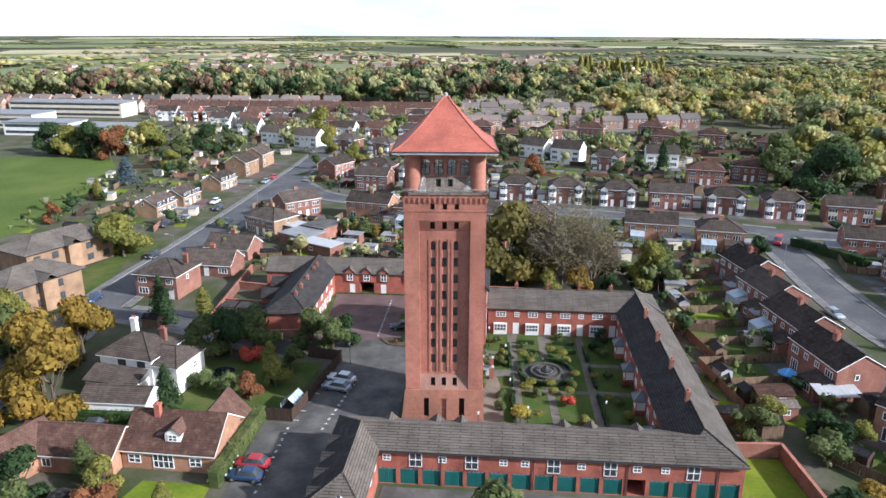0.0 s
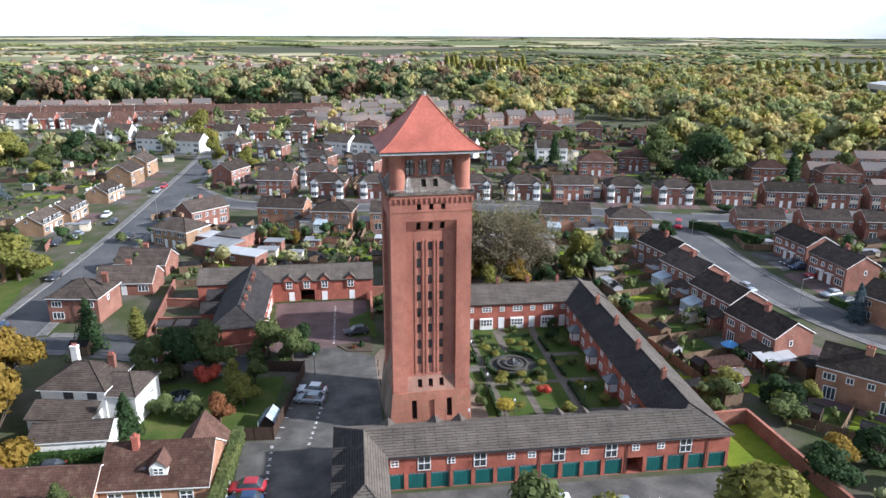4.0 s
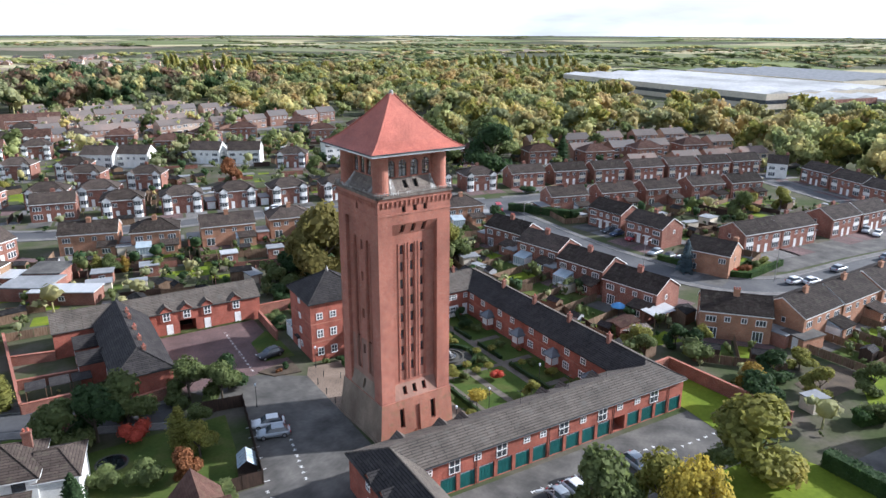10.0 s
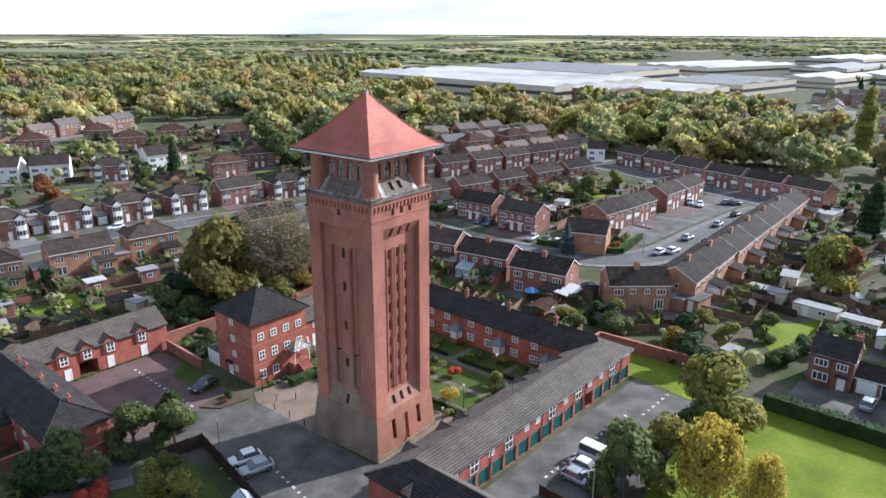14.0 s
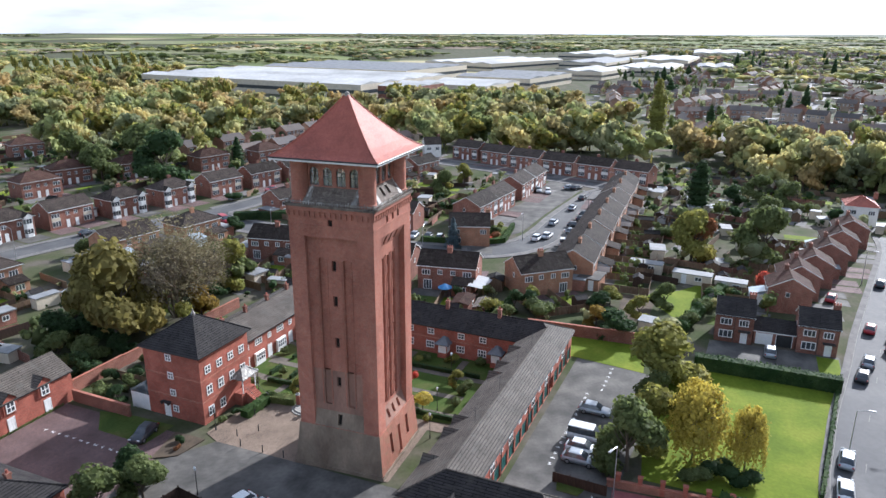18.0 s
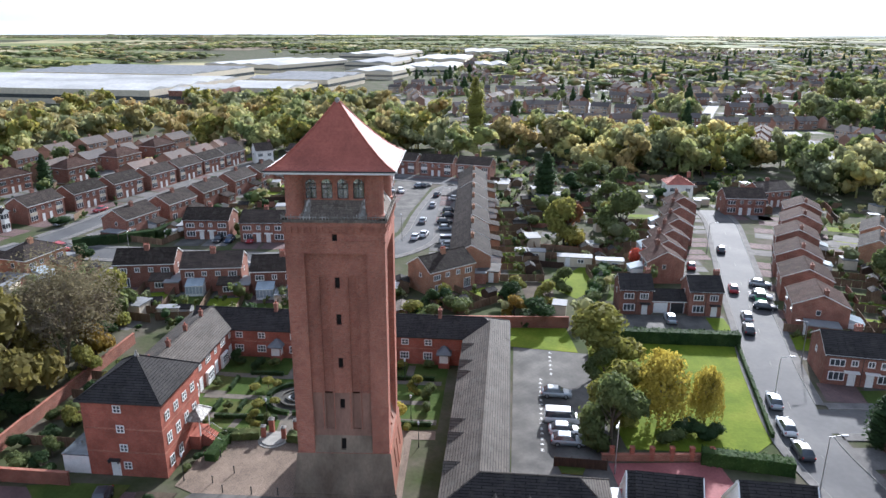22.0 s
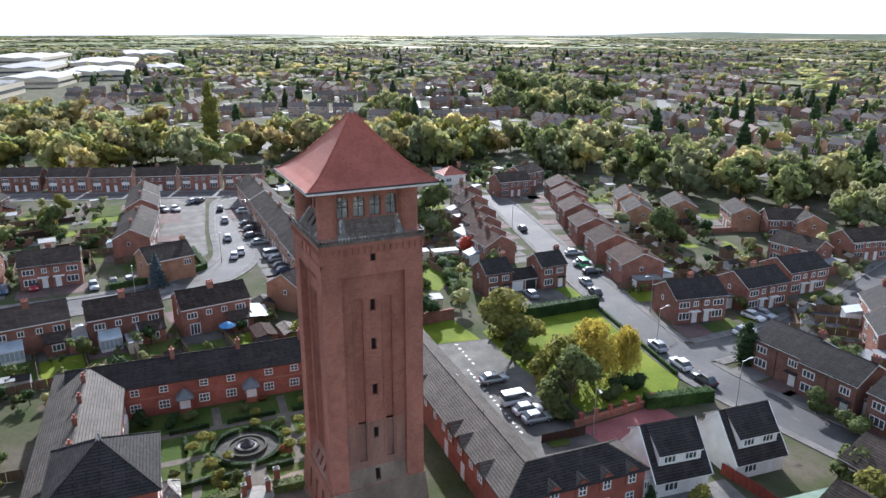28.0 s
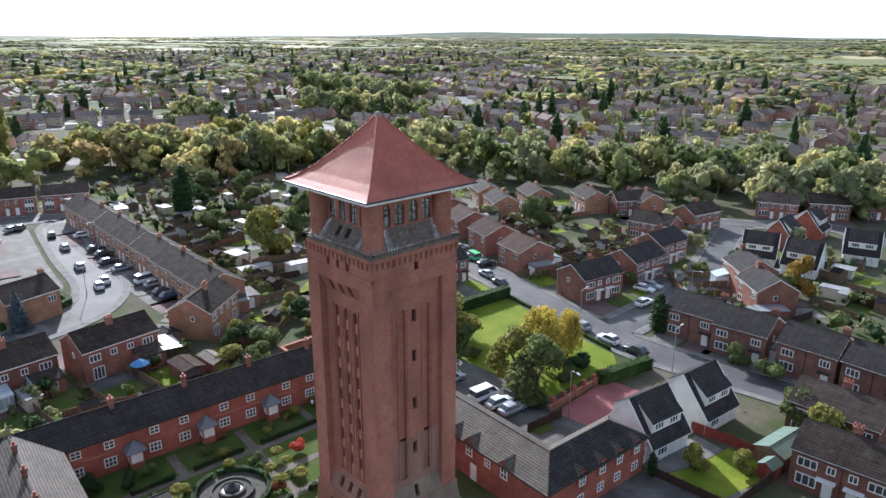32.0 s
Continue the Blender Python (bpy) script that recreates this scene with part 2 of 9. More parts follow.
GRAVEL = mat("path_gravel", (0.105, 0.092, 0.075), (0.15, 0.13, 0.105), rough=0.9, scale=0.6, fine=5, bump=0.3, c=(0.12, 0.105, 0.085))
YARD_GRASS = mat("courtyard_grass", (0.045, 0.075, 0.016), (0.085, 0.092, 0.03), rough=0.95, scale=0.25, fine=2.4, bump=0.5, c=(0.058, 0.088, 0.02), spec=0.1)
SOIL = mat("garden_soil", (0.06, 0.045, 0.032), (0.10, 0.075, 0.05), rough=0.95, scale=0.5, fine=4, bump=0.6)
EARTH = mat("garden_ground", (0.050, 0.066, 0.024), (0.115, 0.10, 0.08), rough=0.95, scale=0.13, fine=1.6, bump=0.5, c=(0.075, 0.078, 0.044), spec=0.1)
WOOD = mat("fence_wood", (0.12, 0.075, 0.045), (0.19, 0.13, 0.085), rough=0.9, scale=1.5, stretch=(4, 4, 0.6), bump=0.2, vary=0.25)
DARK_WOOD = mat("dark_fence_wood", (0.035, 0.022, 0.016), (0.06, 0.036, 0.025), rough=0.85, scale=1.5, stretch=(4, 4, 0.6), bump=0.2)
RED_BOARD = mat("red_stained_boards", (0.17, 0.035, 0.025), (0.24, 0.055, 0.035), rough=0.85, scale=1.5, stretch=(4, 4, 0.6), bump=0.2)
GREEN_FELT = mat("green_roofing_felt", (0.10, 0.15, 0.12), (0.14, 0.19, 0.15), rough=0.9, scale=0.8, fine=6)
BARK = mat("bark", (0.07, 0.055, 0.04), (0.13, 0.105, 0.08), rough=0.95, scale=1.5, stretch=(3, 3, 0.5), bump=0.4)
PALE_BARK = mat("pale_bark", (0.15, 0.125, 0.09), (0.22, 0.185, 0.135), rough=0.95, scale=1.5, bump=0.3)
CAR_WHITE = mat("white_car_paint", (0.72, 0.73, 0.74), (0.66, 0.67, 0.68), rough=0.36, scale=0.6, spec=0.6)
CAR_SILVER = mat("silver_car_paint", (0.36, 0.39, 0.42), (0.30, 0.33, 0.36), rough=0.36, scale=0.6, spec=0.7, metal=0.4)
CAR_DARK = mat("dark_car_paint", (0.022, 0.026, 0.034), (0.03, 0.034, 0.042), rough=0.36, scale=0.6, spec=0.7)
CAR_BLUE = mat("blue_car_paint", (0.02, 0.045, 0.10), (0.025, 0.052, 0.115), rough=0.36, scale=0.6, spec=0.6)
CAR_RED = mat("red_car_paint", (0.30, 0.02, 0.03), (0.34, 0.025, 0.035), rough=0.36, scale=0.6, spec=0.6)
CAR_GREEN = mat("green_van_paint", (0.08, 0.42, 0.16), (0.09, 0.45, 0.18), rough=0.3, scale=0.6, spec=0.5)
RUBBER = mat("tyre_rubber", (0.02, 0.02, 0.02), (0.03, 0.03, 0.03), rough=0.85, scale=4)
ALLOY = mat("wheel_alloy", (0.45, 0.45, 0.46), (0.38, 0.38, 0.39), rough=0.35, scale=4, metal=0.8)
LAMP_RED = mat("tail_lamp_red", (0.35, 0.02, 0.02), (0.3, 0.015, 0.015), rough=0.2, scale=4)
LAMP_CLEAR = mat("headlamp_lens", (0.7, 0.72, 0.74), (0.6, 0.62, 0.64), rough=0.1, scale=4, spec=0.7)
SHEET = mat("corrugated_sheet", (0.34, 0.345, 0.35), (0.44, 0.445, 0.45), rough=0.5, scale=0.5, stretch=(8, 0.5, 1), bump=0.3)
DARK_STONE = mat("dark_mossy_stone", (0.045, 0.043, 0.038), (0.08, 0.076, 0.063), rough=0.9, scale=1.4, bump=0.3)
ROOF_LIGHT = mat("pale_flat_roofing", (0.25, 0.255, 0.26), (0.17, 0.175, 0.18), rough=0.7, scale=0.25)
BLUE_SHEET = mat("blue_cladding", (0.06, 0.20, 0.42), (0.08, 0.25, 0.48), rough=0.5, scale=0.5)
WATER = mat("pond_water", (0.012, 0.016, 0.018), (0.02, 0.025, 0.026), rough=0.05, scale=2, spec=0.8)
# fountain water with the bright sky reflection put into its base colour
POOL_SKY_PALE = mat("sky_pale_pool", (0.30, 0.31, 0.31), (0.38, 0.39, 0.385), rough=0.1, scale=1.5, spec=0.6)
STONE = mat("grey_stone", (0.24, 0.23, 0.21), (0.33, 0.315, 0.28), rough=0.85, scale=1.4, bump=0.3)


def leaf(name, a, b, c, island=0.3, scale=0.5):
    m = mat(name, a, b, rough=0.75, scale=scale, fine=1.5, c=c, island=island, spec=0.2)
    b_node = m.node_tree.nodes["Principled BSDF"]
    tex, bp = m.node_tree.nodes.new("ShaderNodeTexNoise"), m.node_tree.nodes.new("ShaderNodeBump")
    tc = m.node_tree.nodes.new("ShaderNodeNewGeometry")
    tex.inputs["Scale"].default_value, tex.inputs["Detail"].default_value = 1.1, 3
    bp.inputs["Strength"].default_value, bp.inputs["Distance"].default_value = 0.4, 0.6
    m.node_tree.links.new(tc.outputs["Position"], tex.inputs[0])
    m.node_tree.links.new(tex.outputs[0], bp.inputs["Height"])
    m.node_tree.links.new(bp.outputs[0], b_node.inputs["Normal"])
    n, l = m.node_tree.nodes, m.node_tree.links
    thin, blend = n.new("ShaderNodeBsdfTranslucent"), n.new("ShaderNodeMixShader")
    blend.inputs[0].default_value = 0.5
    l.new(b_node.inputs["Base Color"].links[0].from_socket, thin.inputs[0])
    l.new(b_node.outputs[0], blend.inputs[1])
    l.new(thin.outputs[0], blend.inputs[2])
    l.new(blend.outputs[0], n["Material Output"].inputs[0])
    return m


L_GREEN = leaf("green_leaves", (0.098, 0.128, 0.046), (0.195, 0.215, 0.078), (0.138, 0.168, 0.06))
L_DARK = leaf("dark_evergreen_leaves", (0.033, 0.067, 0.025), (0.071, 0.112, 0.044), (0.051, 0.087, 0.033))
L_OLIVE = leaf("olive_autumn_leaves", (0.191, 0.215, 0.057), (0.391, 0.317, 0.080), (0.257, 0.245, 0.061))
L_GOLD = leaf("golden_autumn_leaves", (0.235, 0.17, 0.034), (0.39, 0.24, 0.046), (0.295, 0.2, 0.04))
L_PALE = leaf("pale_willow_leaves", (0.17, 0.148, 0.085), (0.29, 0.24, 0.14), (0.225, 0.192, 0.108))
L_AMBER = leaf("amber_autumn_leaves", (0.38, 0.31, 0.06), (0.55, 0.43, 0.08), (0.46, 0.37, 0.07))
L_UMBER = leaf("brown_olive_leaves", (0.16, 0.14, 0.046), (0.31, 0.245, 0.066), (0.22, 0.19, 0.058))
L_RUST = leaf("russet_autumn_leaves", (0.219, 0.104, 0.047), (0.367, 0.131, 0.062), (0.273, 0.120, 0.053))
L_RED = leaf("red_autumn_leaves", (0.458, 0.088, 0.064), (0.567, 0.140, 0.079), (0.512, 0.104, 0.067))
L_BLUE = leaf("blue_spruce_needles", (0.084, 0.122, 0.133), (0.128, 0.173, 0.195), (0.106, 0.144, 0.160))
L_HEDGE = leaf("hedge_leaves", (0.042, 0.085, 0.025), (0.088, 0.145, 0.043), (0.062, 0.113, 0.032))
L_WOOD_N = leaf("mixed_wood_leaves", (0.102, 0.147, 0.076), (0.476, 0.315, 0.174), (0.201, 0.238, 0.111), 0.2, 0.045)
L_WOOD_E = leaf("autumn_wood_leaves", (0.175, 0.215, 0.085), (0.62, 0.52, 0.215), (0.335, 0.355, 0.14), 0.2, 0.05)
L_WOOD_G = leaf("golden_wood_leaves", (0.246, 0.237, 0.102), (0.496, 0.352, 0.150), (0.361, 0.298, 0.125), 0.2, 0.05)
L_WOOD_R = leaf("russet_wood_leaves", (0.124, 0.109, 0.066), (0.290, 0.165, 0.105), (0.201, 0.136, 0.084), 0.2, 0.05)
L_WOOD_S = leaf("suburb_tree_leaves", (0.165, 0.19, 0.10), (0.577, 0.504, 0.236), (0.30, 0.31, 0.155), 0.2, 0.05)

# ---- mesh building ----


class Geo:
    """Collects vertices and faces, with a material slot a face, and lays UVs in metres on them."""

    def __init__(self):
        self.v, self.f, self.m = [], [], []

    def quad(self, a, b, c, d, m=0):
        n = len(self.v)
        self.v += [a, b, c, d]
        self.f.append((n, n + 1, n + 2, n + 3))
        self.m.append(m)
        return self

    def poly(self, pts, m=0):
        n = len(self.v)
        self.v += list(pts)
        self.f.append(tuple(range(n, n + len(pts))))
        self.m.append(m)
        return self

    def box(self, x0, x1, y0, y1, z0, z1, m=0, faces="wesntb"):
        n = len(self.v)
        self.v += [(x0, y0, z0), (x1, y0, z0), (x1, y1, z0), (x0, y1, z0), (x0, y0, z1), (x1, y0, z1), (x1, y1, z1), (x0, y1, z1)]
        table = {"s": (0, 1, 5, 4), "e": (1, 2, 6, 5), "n": (2, 3, 7, 6), "w": (3, 0, 4, 7), "t": (4, 5, 6, 7), "b": (3, 2, 1, 0)}
        for k in faces:
            self.f.append(tuple(n + i for i in table[k]))
            self.m.append(m)
        return self

    def prism(self, pts, z0, z1, m=0, top=True):
        """An upright prism over a plan outline, anticlockwise."""
        n, k = len(self.v), len(pts)
        self.v += [(x, y, z0) for x, y in pts] + [(x, y, z1) for x, y in pts]
        for i in range(k):
            j = (i + 1) % k
            self.f.append((n + i, n + j, n + k + j, n + k + i))
            self.m.append(m)
        if top:
            self.f.append(tuple(n + k + i for i in range(k)))
            self.m.append(m)
        return self

    def ring(self, cx, cy, levels, sides=16, m=0, cap=True):
        """A turned form: levels of (radius, z)."""
        n = len(self.v)
        for r, z in levels:
            self.v += [(cx + r * math.cos(2 * math.pi * i / sides), cy + r * math.sin(2 * math.pi * i / sides), z) for i in range(sides)]
        for k in range(len(levels) - 1):
            for i in range(sides):
                j = (i + 1) % sides
                a, b = n + k * sides, n + (k + 1) * sides
                self.f.append((a + i, a + j, b + j, b + i))
                self.m.append(m)
        if cap:
            self.f.append(tuple(n + (len(levels) - 1) * sides + i for i in range(sides)))
            self.m.append(m)
        return self

    def tube(self, a, b, ra, rb, sides=6, m=0):
        a, b = Vector(a), Vector(b)
        d = (b - a).normalized()
        u = d.orthogonal().normalized()
        w = d.cross(u)
        n = len(self.v)
        for p, r in ((a, ra), (b, rb)):
            self.v += [tuple(p + (u * math.cos(2 * math.pi * i / sides) + w * math.sin(2 * math.pi * i / sides)) * r) for i in range(sides)]
        for i in range(sides):
            j = (i + 1) % sides
            self.f.append((n + i, n + j, n + sides + j, n + sides + i))
            self.m.append(m)
        self.f.append(tuple(n + sides + i for i in range(sides)))
        self.m.append(m)
        return self

    def turned(self, m4):
        self.v = [tuple(m4 @ Vector(p)) for p in self.v]
        return self

    def mesh(self, name, mats):
        me = bpy.data.meshes.new(name)
        me.from_pydata(self.v, [], self.f)
        for one in mats if isinstance(mats, (list, tuple)) else [mats]:
            me.materials.append(one)
        me.polygons.foreach_set("material_index", self.m)
        co = np.array(self.v, float)
        uv = me.uv_layers.new(name="uv")
        out = np.zeros((len(me.loops), 2))
        k = 0
        for f in self.f:
            p = co[list(f)]
            nrm = np.cross(p[1] - p[0], p[2] - p[0])
            if len(f) > 3 and np.abs(nrm).max() < 1e-9:
                nrm = np.cross(p[2] - p[0], p[3] - p[0])
            size = np.linalg.norm(nrm)
            nrm = nrm / size if size > 1e-12 else np.array([0, 0, 1.0])
            if abs(nrm[2]) > 0.97:
                out[k:k + len(f)] = p[:, :2]
            else:
                u = np.array([-nrm[1], nrm[0], 0])
                u /= np.linalg.norm(u)
                out[k:k + len(f)] = np.c_[p @ u, p @ np.cross(nrm, u)]
            k += len(f)
        uv.data.foreach_set("uv", out.ravel())
        me.update()
        return me


def thing(name, label, category, m=None, group="", kind=""):
    """An empty at the base of a thing, to hold its parts."""
    ob = new(name)
    ob.empty_display_size = 0.3
    if m is not None:
        ob.matrix_basis = m
    return tagged(ob, label, category, group, kind)


def part(name, geo, material, parent, label="", at=(0, 0, 0), turn=0.0):
    """One mesh object under a thing or a part; geo may be a mesh that is shared."""
    ob = new(name, geo.mesh(name, material) if isinstance(geo, Geo) else geo)
    ob.parent = parent
    ob.location, ob.rotation_euler = at, (0, 0, radians(turn))
    return tagged(ob, label)


def solid(name, geo, material, label="", category="", kind="", group="", m=None):
    """A thing or a piece of the setting that is one mesh."""
    ob = new(name, geo.mesh(name, material))
    if m is not None:
        ob.matrix_basis = m
    return tagged(ob, label, category, group, kind)


CACHE = {}


def cached(key, make):
    if key not in CACHE:
        CACHE[key] = make()
    return CACHE[key]


def window_meshes(w, h, cols, rows, frame_mat=None):
    """Frame and pane of a window in the x-z plane, facing -y, its sill at the origin."""
    def make():
        g, t = Geo(), 0.115
        xs = [-w / 2 + w * i / cols for i in range(cols + 1)]
        zs = [h * i / rows for i in range(rows + 1)]
        holes = []
        for a, b in zip(xs, xs[1:]):
            for c, d in zip(zs, zs[1:]):
                holes.append((a + (t if a == xs[0] else 0.05), b - (t if b == xs[-1] else 0.05), c + (t if c == 0 else 0.045), d - (t if d == h else 0.045), 0.08, 0, None))
        panel(g, -w / 2, w / 2, 0, h, -0.06, holes)
        g.box(-w / 2, w / 2, -0.06, 0.02, 0, h, 0, "wetb")
        p = Geo().box(-w / 2 + t / 2, w / 2 - t / 2, -0.02, 0.015, t / 2, h - t / 2, faces="sewt")
        return g.mesh("window_frame", frame_mat or WHITE), p.mesh("pane", GLASS)
    return cached(("window", w, h, cols, rows, frame_mat), make)


def add_window(parent, x, y, z, w, h, cols=2, rows=1, turn=0.0, frame_mat=None):
    f, p = window_meshes(w, h, cols, rows, frame_mat)
    ob = part("window", f, None, parent, at=(x, y, z), turn=turn)
    part("pane", p, None, ob)
    return ob


def add_door(parent, x, y, z, w=0.9, h=2.05, turn=0.0, material=None, label="white panelled front door"):
    def make():
        g = Geo().box(-w / 2 - 0.07, -w / 2, -0.06, 0.02, 0, h + 0.07).box(w / 2, w / 2 + 0.07, -0.06, 0.02, 0, h + 0.07).box(-w / 2, w / 2, -0.06, 0.02, h, h + 0.07)
        g.box(-w / 2, w / 2, -0.03, 0.02, 0, h)
        for z0, z1 in ((0.15, 0.85), (1.0, 1.85)):
            for x0 in (-w / 2 + 0.1, 0.05):
                g.box(x0, x0 + w / 2 - 0.15, -0.045, -0.02, z0, z1)
        return g.mesh("door", material or WHITE)
    ob = part("door", cached(("door", w, h, material), make), None, parent, label, at=(x, y, z), turn=turn)
    part("handle", cached("handle", lambda: Geo().box(-0.02, 0.02, -0.09, -0.03, -0.06, 0.06).mesh("handle", ALLOY)), None, ob, at=(w / 2 - 0.12, 0, 1.0))
    return ob


def gable_roof(g, x0, x1, y0, y1, ze, zr, over=0.3, t=0.16, m=0, edge=0):
    """A pitched roof with its ridge along x, with thickness."""
    yc = (y0 + y1) / 2
    pitch = (zr - ze) / (yc - y0)
    x0, x1, ya, yb, zo = x0 - over * 0.6, x1 + over * 0.6, y0 - over, y1 + over, ze - over * pitch
    top, low = [(ya, zo + t), (yc, zr + t), (yb, zo + t)], [(ya, zo), (yc, zr), (yb, zo)]
    for k in (0, 1):
        (p, q), (r, s) = top[k:k + 2], low[k:k + 2]
        g.quad((x0, *p), (x1, *p), (x1, *q), (x0, *q), m)
        g.quad((x0, *s), (x1, *s), (x1, *r), (x0, *r), edge)
        g.quad((x0, *r), (x0, *p), (x0, *q), (x0, *s), edge)
        g.quad((x1, *p), (x1, *r), (x1, *s), (x1, *q), edge)
    g.quad((x0, ya, zo), (x1, ya, zo), (x1, ya, zo + t), (x0, ya, zo + t), edge)
    g.quad((x1, yb, zo), (x0, yb, zo), (x0, yb, zo + t), (x1, yb, zo + t), edge)
    n = max(2, int((x1 - x0) / 0.45))
    for i in range(n):
        a, b = x0 + (x1 - x0) * i / n, x0 + (x1 - x0) * (i + 0.94) / n
        g.quad((a, yc - 0.13, zr + t - 0.05), (b, yc - 0.13, zr + t - 0.05), (b, yc, zr + t + 0.07), (a, yc, zr + t + 0.07), m)
        g.quad((b, yc + 0.13, zr + t - 0.05), (a, yc + 0.13, zr + t - 0.05), (a, yc, zr + t + 0.07), (b, yc, zr + t + 0.07), m)
    return g


def hip_roof(g, x0, x1, y0, y1, ze, zr, over=0.35, t=0.14, m=0, edge=0, west=True, east=True, back=None):
    """A hipped roof, its ridge along the longer way x; an end may stay a gable."""
    x0, x1, y0, y1 = x0 - over, x1 + over, y0 - over, y1 + over
    yc, h = (y0 + y1) / 2, (y1 - y0) / 2
    a = min(x0 + h, (x0 + x1) / 2) if west else x0
    b = max(x1 - h, (x0 + x1) / 2) if east else x1
    z = ze + t
    g.poly([(x0, y0, z), (x1, y0, z), (b, yc, zr + t), (a, yc, zr + t)], m)
    back = m if back is None else back
    g.poly([(x1, y1, z), (x0, y1, z), (a, yc, zr + t), (b, yc, zr + t)], back)
    g.poly([(x0, y1, z), (x0, y0, z), (a, yc, zr + t)], m)
    g.poly([(x1, y0, z), (x1, y1, z), (b, yc, zr + t)], back)
    for p, q in (((x0, y0), (x1, y0)), ((x1, y0), (x1, y1)), ((x1, y1), (x0, y1)), ((x0, y1), (x0, y0))):
        g.quad((*p, ze), (*q, ze), (*q, z), (*p, z), edge)
    g.quad((x0, y1, ze), (x1, y1, ze), (x1, y0, ze), (x0, y0, ze), edge)
    lines = [((a, yc, zr + t), (b, yc, zr + t))]
    if west:
        lines += [((x0, y0, z), (a, yc, zr + t)), ((x0, y1, z), (a, yc, zr + t))]
    if east:
        lines += [((x1, y0, z), (b, yc, zr + t)), ((x1, y1, z), (b, yc, zr + t))]
    for p, q in lines:
        if math.dist(p, q) > 0.3:
            g.tube((p[0], p[1], p[2] + 0.01), (q[0], q[1], q[2] + 0.01), 0.1, 0.1, 5, m)
    return g


def gabled_walls(x0, x1, y0, y1, ze, zr, m=0):
    """Outside walls with their gables, closed."""
    g, yc = Geo(), (y0 + y1) / 2
    g.box(x0, x1, y0, y1, 0, ze, m, "wesn")
    g.poly([(x1, y0, ze), (x1, y1, ze), (x1, yc, zr)], m)
    g.poly([(x0, y1, ze), (x0, y0, ze), (x0, yc, zr)], m)
    return g


def chimney(parent, x, y, z0, z1, w=0.9, d=0.55, material=None, pots=2, joined=False):
    g = Geo()
    for i in range(pots if joined else 0):
        g.ring(x + (i - (pots - 1) / 2) * 0.42, y, [(0.13, z1), (0.11, z1 + 0.3)], 6)
    ob = part("chimney", g.box(x - w / 2, x + w / 2, y - d / 2, y + d / 2, z0, z1 - 0.25).box(x - w / 2 - 0.06, x + w / 2 + 0.06, y - d / 2 - 0.06, y + d / 2 + 0.06, z1 - 0.25, z1), material or BRICK_BROWN, parent)
    for i in range(pots if not joined else 0):
        part("chimney_pot", cached("pot", lambda: Geo().ring(0, 0, [(0.13, 0), (0.15, 0.05), (0.11, 0.3), (0.13, 0.36)], 8).mesh("chimney_pot", CLAY_TILE)), None, ob, at=(x + (i - (pots - 1) / 2) * 0.42, y, z1))
    return ob

# ---- ground, roads and paving ----


def inside_road(x, y, skip):
    for name, (pts, w) in ROADS.items():
        if name == skip:
            continue
        for (ax, ay), (bx, by) in zip(pts, pts[1:]):
            dx, dy = bx - ax, by - ay
            u = max(0, min(1, ((x - ax) * dx + (y - ay) * dy) / (dx * dx + dy * dy)))
            if math.hypot(x - ax - u * dx, y - ay - u * dy) < w / 2 + 0.2:
                return True
    return False


def smooth_line(pts, step=2.0):
    """A rounded line through the given plan points, in even steps."""
    p = [Vector((*q, 0)) for q in pts]
    out = []
    for i in range(len(p) - 1):
        a, b, c, d = p[max(i - 1, 0)], p[i], p[i + 1], p[min(i + 2, len(p) - 1)]
        n = max(1, int((c - b).length / step))
        for k in range(n):
            t = k / n
            q = 0.5 * ((2 * b) + (c - a) * t + (2 * a - 5 * b + 4 * c - d) * t * t + (3 * b - a - 3 * c + d) * t ** 3)
            out.append((q.x, q.y))
    out.append(tuple(pts[-1]))
    return out


def offset_line(pts, d):
    out = []
    for i, (x, y) in enumerate(pts):
        a, b = pts[max(i - 1, 0)], pts[min(i + 1, len(pts) - 1)]
        dx, dy = b[0] - a[0], b[1] - a[1]
        s = math.hypot(dx, dy) or 1
        out.append((x - dy / s * d, y + dx / s * d))
    return out


def ribbon(g, left, right, z, low=None, m=0):
    for i in range(len(left) - 1):
        a, b, c, d = (*right[i], z), (*right[i + 1], z), (*left[i + 1], z), (*left[i], z)
        g.quad(a, b, c, d, m)
        if low is not None:
            g.quad((*right[i], low), (*right[i + 1], low), b, a, m)
            g.quad((*left[i + 1], low), (*left[i], low), d, c, m)


def sheet(name, pts, z, material, label="", kind="structure", low=None):
    g = Geo()
    if low is None:
        g.poly([(x, y, z) for x, y in pts])
    else:
        g.prism(pts, low, z)
    return solid(name, g, material, label, "ground", kind)


ground_geo = Geo()
RINGS = [0, 60, 150, 300, 600, 1200, 2400, 4950]
for r0, r1 in zip(RINGS, RINGS[1:]):
    for i in range(48):
        a, b = 2 * math.pi * i / 48, 2 * math.pi * (i + 1) / 48
        pa, pb, pc, pd = [(40 + r * math.cos(t), 20 + r * math.sin(t), 0) for r, t in ((r0, a), (r1, a), (r1, b), (r0, b))]
        ground_geo.poly([pa, pb, pc] if r0 == 0 else [pa, pb, pc, pd]) if r0 else ground_geo.poly([pa, pb, pc])
solid("ground", ground_geo, EARTH, "garden soil and rough grass reaching to the horizon", "ground", "structure")

